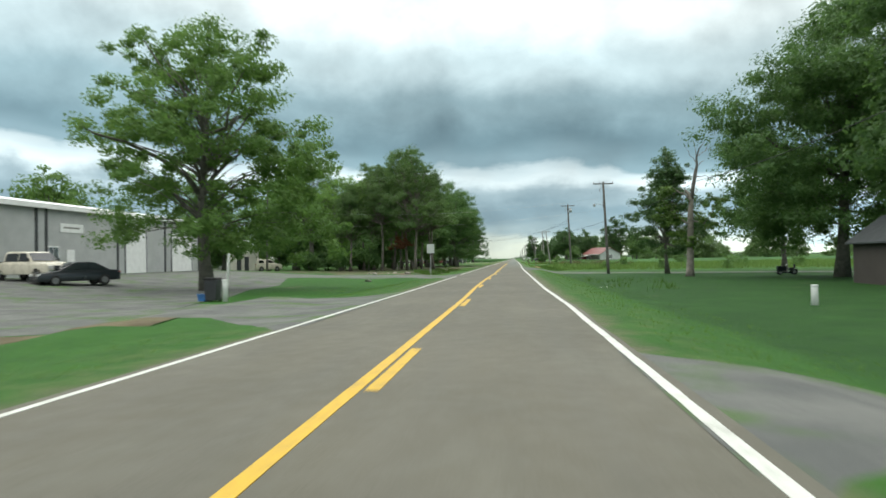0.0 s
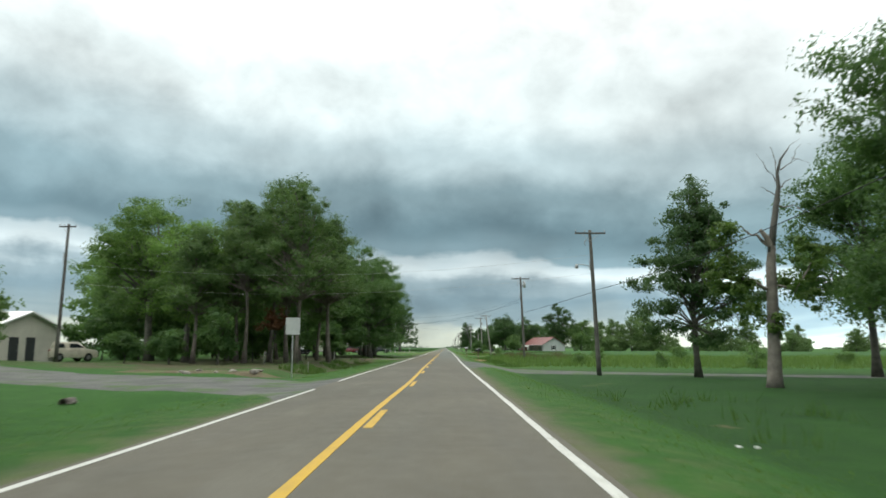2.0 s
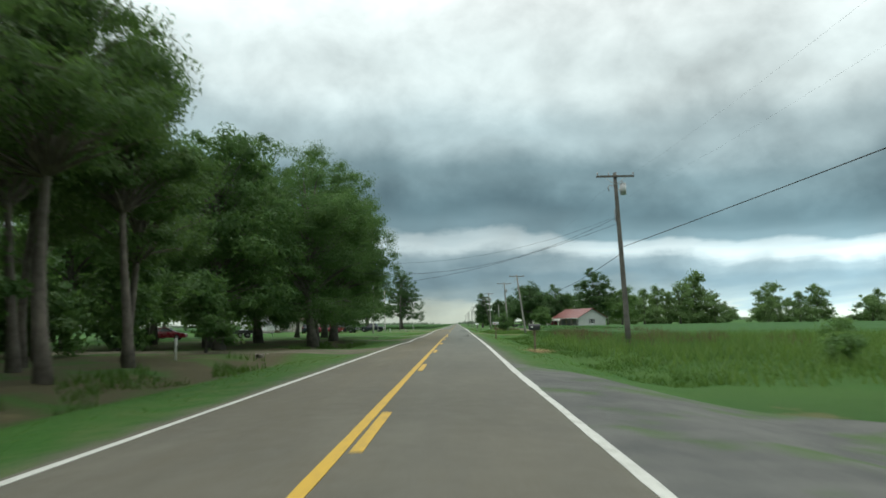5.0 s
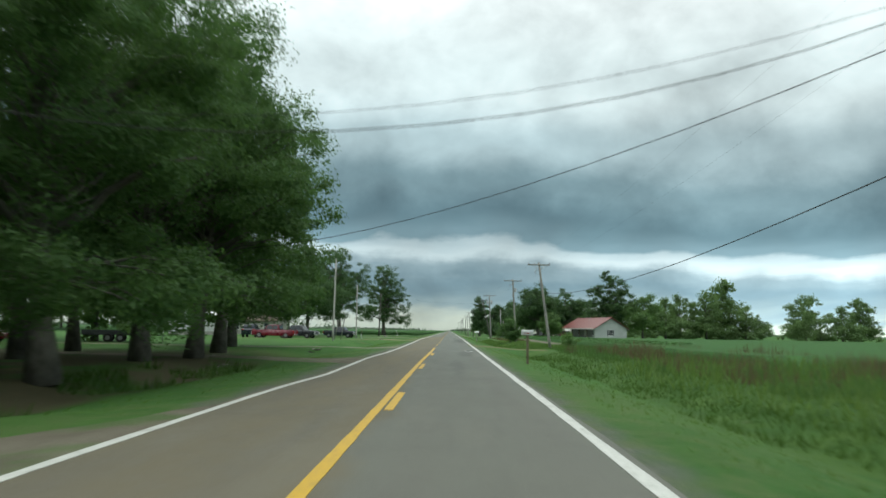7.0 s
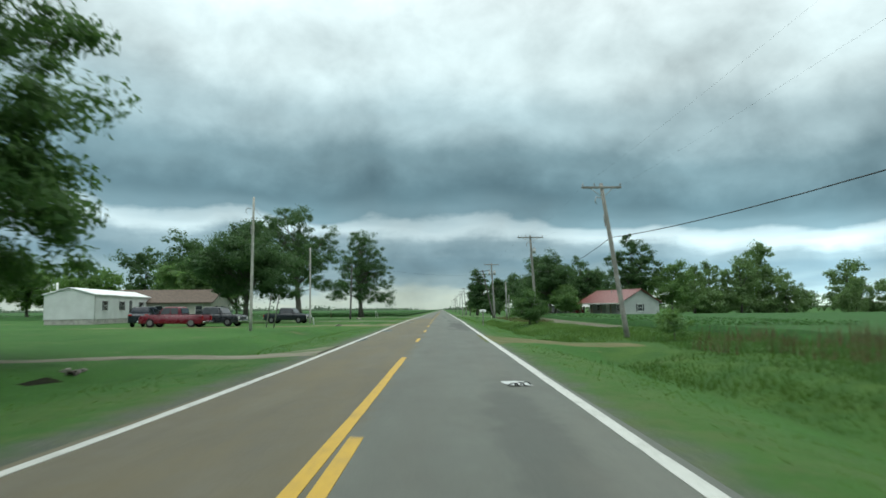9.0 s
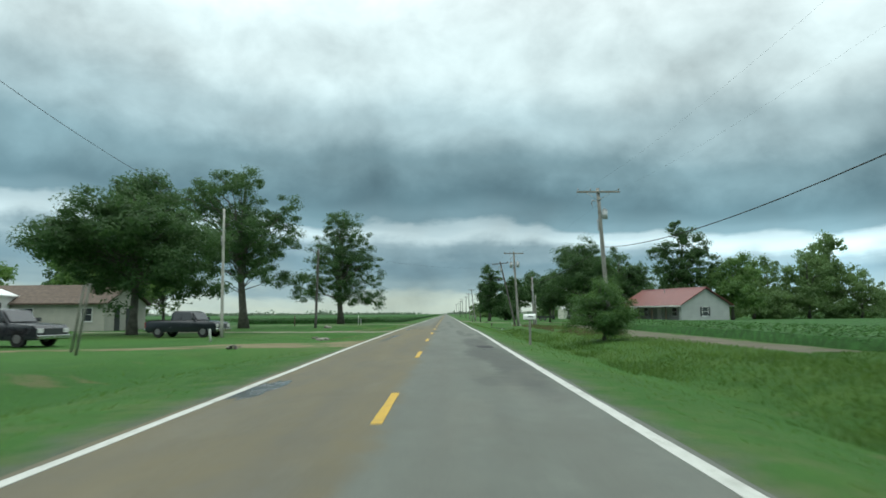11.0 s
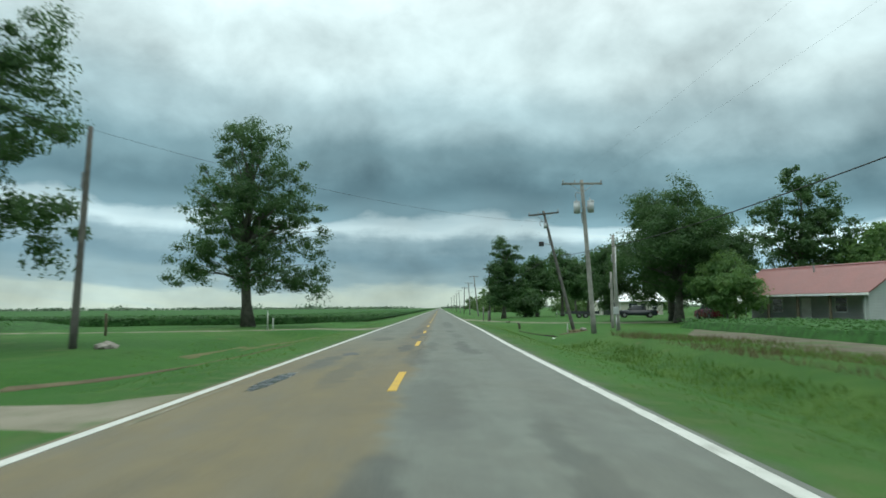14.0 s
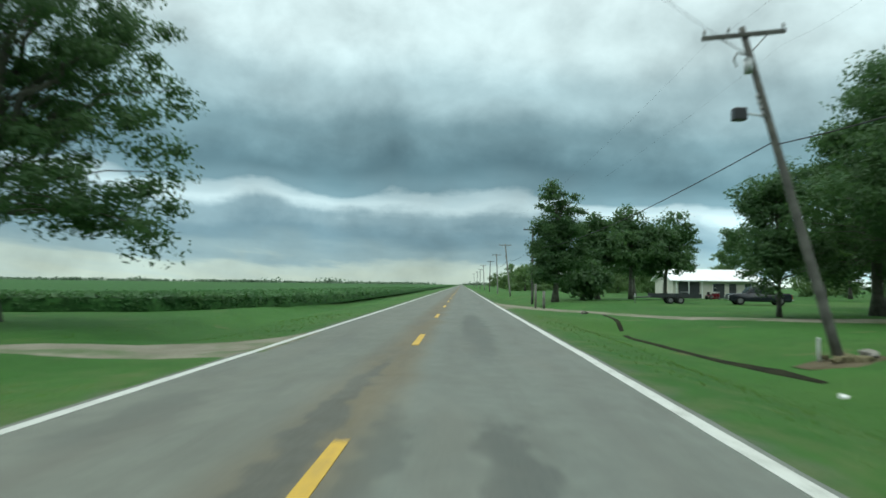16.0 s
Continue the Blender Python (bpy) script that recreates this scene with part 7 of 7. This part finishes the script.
def sedan(x, y, turn, material, label, suv=False, name="car"):
    ob = thing(name, pose(x, y, gz(x, y), 0, 0, turn), label, "car")
    up = 0.28 if suv else 0.0
    car_body(ob, [(-2.35, 0.30 + up * 0.3), (-2.38, 0.72 + up), (-2.2, 0.92 + up), (-1.2, 0.98 + up), (1.0, 0.94 + up), (2.15, 0.78 + up), (2.38, 0.6 + up), (2.35, 0.26 + up * 0.3)], 0.90, material, "painted lower body")
    roof = [(-2.1, 0.93 + up), (-1.9, 1.5 + up), (0.5, 1.52 + up), (1.25, 0.93 + up)] if suv else [(-1.75, 0.95), (-1.0, 1.38), (-0.6, 1.45), (0.25, 1.44), (1.2, 0.93)]
    bm = prism_bm(roof, -0.84, 0.84)
    for v in bm.verts:
        v.co.y *= 1 - 0.22 * max(0, (v.co.z - 0.93 - up) / 0.5)
    bmesh.ops.bevel(bm, geom=list(bm.edges), offset=0.06, segments=2, affect="EDGES", profile=0.5)
    cb = part("cabin", bm, material, ob, smooth=True)
    t = 1.36 + up
    for s in (-1, 1):
        for a, b, c, d in (((-1.8, -0.9, -0.95, -1.7) if suv else (-1.35, -0.5, -0.5, -0.92)), (-0.42, 1.0, 0.35, -0.42)):
            yb, yt = s * 0.838, s * 0.70
            v = [(a, yb, 0.99 + up), (b, yb, 0.99 + up), (c, yt, t), (d, yt, t)]
            v2 = [(p[0], p[1] + s * 0.02, p[2]) for p in v]
            mesh_object("window", v + v2, [(0, 1, 2, 3), (7, 6, 5, 4), (0, 4, 5, 1), (1, 5, 6, 2), (2, 6, 7, 3), (3, 7, 4, 0)], GLASS, cb)
        part("headlight", box_bm(2.2, 2.36, min(s * 0.5, s * 0.85), max(s * 0.5, s * 0.85), 0.58 + up, 0.72 + up, 0.03), LAMP_CLEAR, ob)
        part("tail_light", box_bm(-2.4, -2.3, min(s * 0.55, s * 0.87), max(s * 0.55, s * 0.87), 0.7 + up, 0.85 + up, 0.02), LAMP_RED, ob)
    part("windscreen", prism_bm([(0.42, 1.36 + up), (1.12, 0.99 + up), (1.16, 1.0 + up), (0.46, 1.38 + up)], -0.64, 0.64), GLASS, cb)
    part("bumper", box_bm(2.3, 2.42, -0.85, 0.85, 0.3 + up, 0.5 + up, 0.03), material, ob)
    for xx in (-1.4, 1.42):
        for yy in (-0.80, 0.80):
            wheel(ob, xx, yy, 0.33 + up * 0.25, 0.22)
    return ob


WHITE_PAINT, RED_PAINT, BLACK_PAINT = paint("cream_car_paint", (0.56, 0.52, 0.42)), paint("red_car_paint", (0.125, 0.006, 0.016)), paint("black_car_paint", (0.016, 0.020, 0.024), 0.2)
GREY_PAINT, BLUE_PAINT = paint("dark_grey_car_paint", (0.022, 0.026, 0.03)), paint("dark_blue_car_paint", (0.012, 0.018, 0.028))
pickup(-28.6, 42.2, -18, WHITE_PAINT, "cream crew-cab pickup truck parked at the workshop", lift=0.16, crew=True)
sedan(-25.3, 41.6, -128, BLACK_PAINT, "glossy black sedan parked on the gravel lot")
pickup(-21.6, 206.0, 176, RED_PAINT, "red pickup truck parked on the lawn")
pickup(-19.4, 209.6, -12, GREY_PAINT, "dark pickup truck behind the red one")
sedan(-25.9, 210.6, 95, BLUE_PAINT, "dark SUV beside the red pickup", True)
pickup(-15.7, 222.9, -8, BLACK_PAINT, "dull black pickup truck parked on the lawn", lift=0.06, size=0.86)
sedan(-33.0, 164.0, 12, RED_PAINT, "red car parked beneath the oaks")
sedan(30.5, 303.0, 95, RED_PAINT, "dark red car parked beside the maple", True)
pickup(28.4, 325.2, 172, BLACK_PAINT, "dark pickup truck parked beneath the maples")
sedan(-33.5, 98.5, 60, WHITE_PAINT, "white SUV parked beyond the side road", True)
sedan(-39, 101, 70, GREY_PAINT, "dark grey car parked beyond the side road")
sedan(-45, 99, 80, WHITE_PAINT, "white car parked beyond the side road")


def flat_trailer(x, y, turn, label):
    ob = thing("utility_trailer", pose(x, y, gz(x, y), 0, 0, turn), label, "trailer")
    part("deck", box_bm(-2.6, 2.0, -1.0, 1.0, 0.55, 0.68, 0.02), TRIM_DARK, ob)
    for s in (-1, 1):
        part("side_rail", box_bm(-2.6, 2.0, min(s * 0.95, s * 1.02), max(s * 0.95, s * 1.02), 0.68, 0.95), TRIM_DARK, ob)
        tube("tongue", [(2.0, s * 0.7, 0.6), (3.5, 0, 0.55)], 0.05, TRIM_DARK, ob, 6)
        for xx in (-0.7, 0.2):
            wheel(ob, xx, s * 1.12, 0.34, 0.2)
    tube("jack", [(3.3, 0, -0.02), (3.3, 0, 0.9)], 0.04, METAL, ob, 8)


flat_trailer(20.6, 326.0, 172, "dark flatbed utility trailer parked on the lawn")
# trailer shape added in place of the dark picnic bench
flat_trailer(-25.5, 170.5, 20, "small dark trailer shape standing in for a picnic bench")


def mower(x, y, turn, col, label):
    ob = thing("riding_mower", pose(x, y, gz(x, y), 0, 0, turn), label, "riding mower")
    part("hood", box_bm(0.1, 0.95, -0.28, 0.28, 0.35, 0.82, 0.06), col, ob)
    part("deck", box_bm(-0.4, 0.5, -0.55, 0.55, 0.12, 0.28, 0.04), col, ob)
    part("fender", box_bm(-0.85, -0.1, -0.45, 0.45, 0.40, 0.55, 0.06), col, ob)
    seat = part("seat", box_bm(-0.6, -0.15, -0.24, 0.24, 0.55, 0.68, 0.05), BLACK, ob)
    part("backrest", box_bm(-0.68, -0.56, -0.24, 0.24, 0.6, 1.0, 0.05), BLACK, seat)
    tube("steering_column", [(0.2, 0, 0.75), (0.02, 0, 1.0)], 0.025, METAL, ob, 6)
    for xx, r in ((-0.55, 0.26), (0.7, 0.19)):
        for yy in (-0.42, 0.42):
            wheel(ob, xx, yy, r, 0.18)


mower(33.5, 352, 20, RED_PAINT, "red riding mower beside the pale house")
mower(27.6, 71.5, 170, BLACK_PAINT, "dark riding mower parked on the lawn")

hc = thing("play_slide", pose(31.6, 300.5, gz(31.6, 300.5)), "white folding canopy frame near the porch", "canopy")
for sx in (-1.2, 1.2):
    for sy in (-1.2, 1.2):
        tube("leg", [(sx, sy, 0), (sx, sy, 2.0)], 0.03, METAL, hc, 6)
bm = bmesh.new()
bmesh.ops.create_cone(bm, cap_ends=False, segments=4, radius1=1.9, radius2=0.05, depth=0.9, matrix=Matrix.Translation((0, 0, 2.4)) @ Matrix.Rotation(radians(45), 4, "Z"))
part("canopy", bm, PVC, hc, "white fabric top")
hc.name = "canopy_tent"
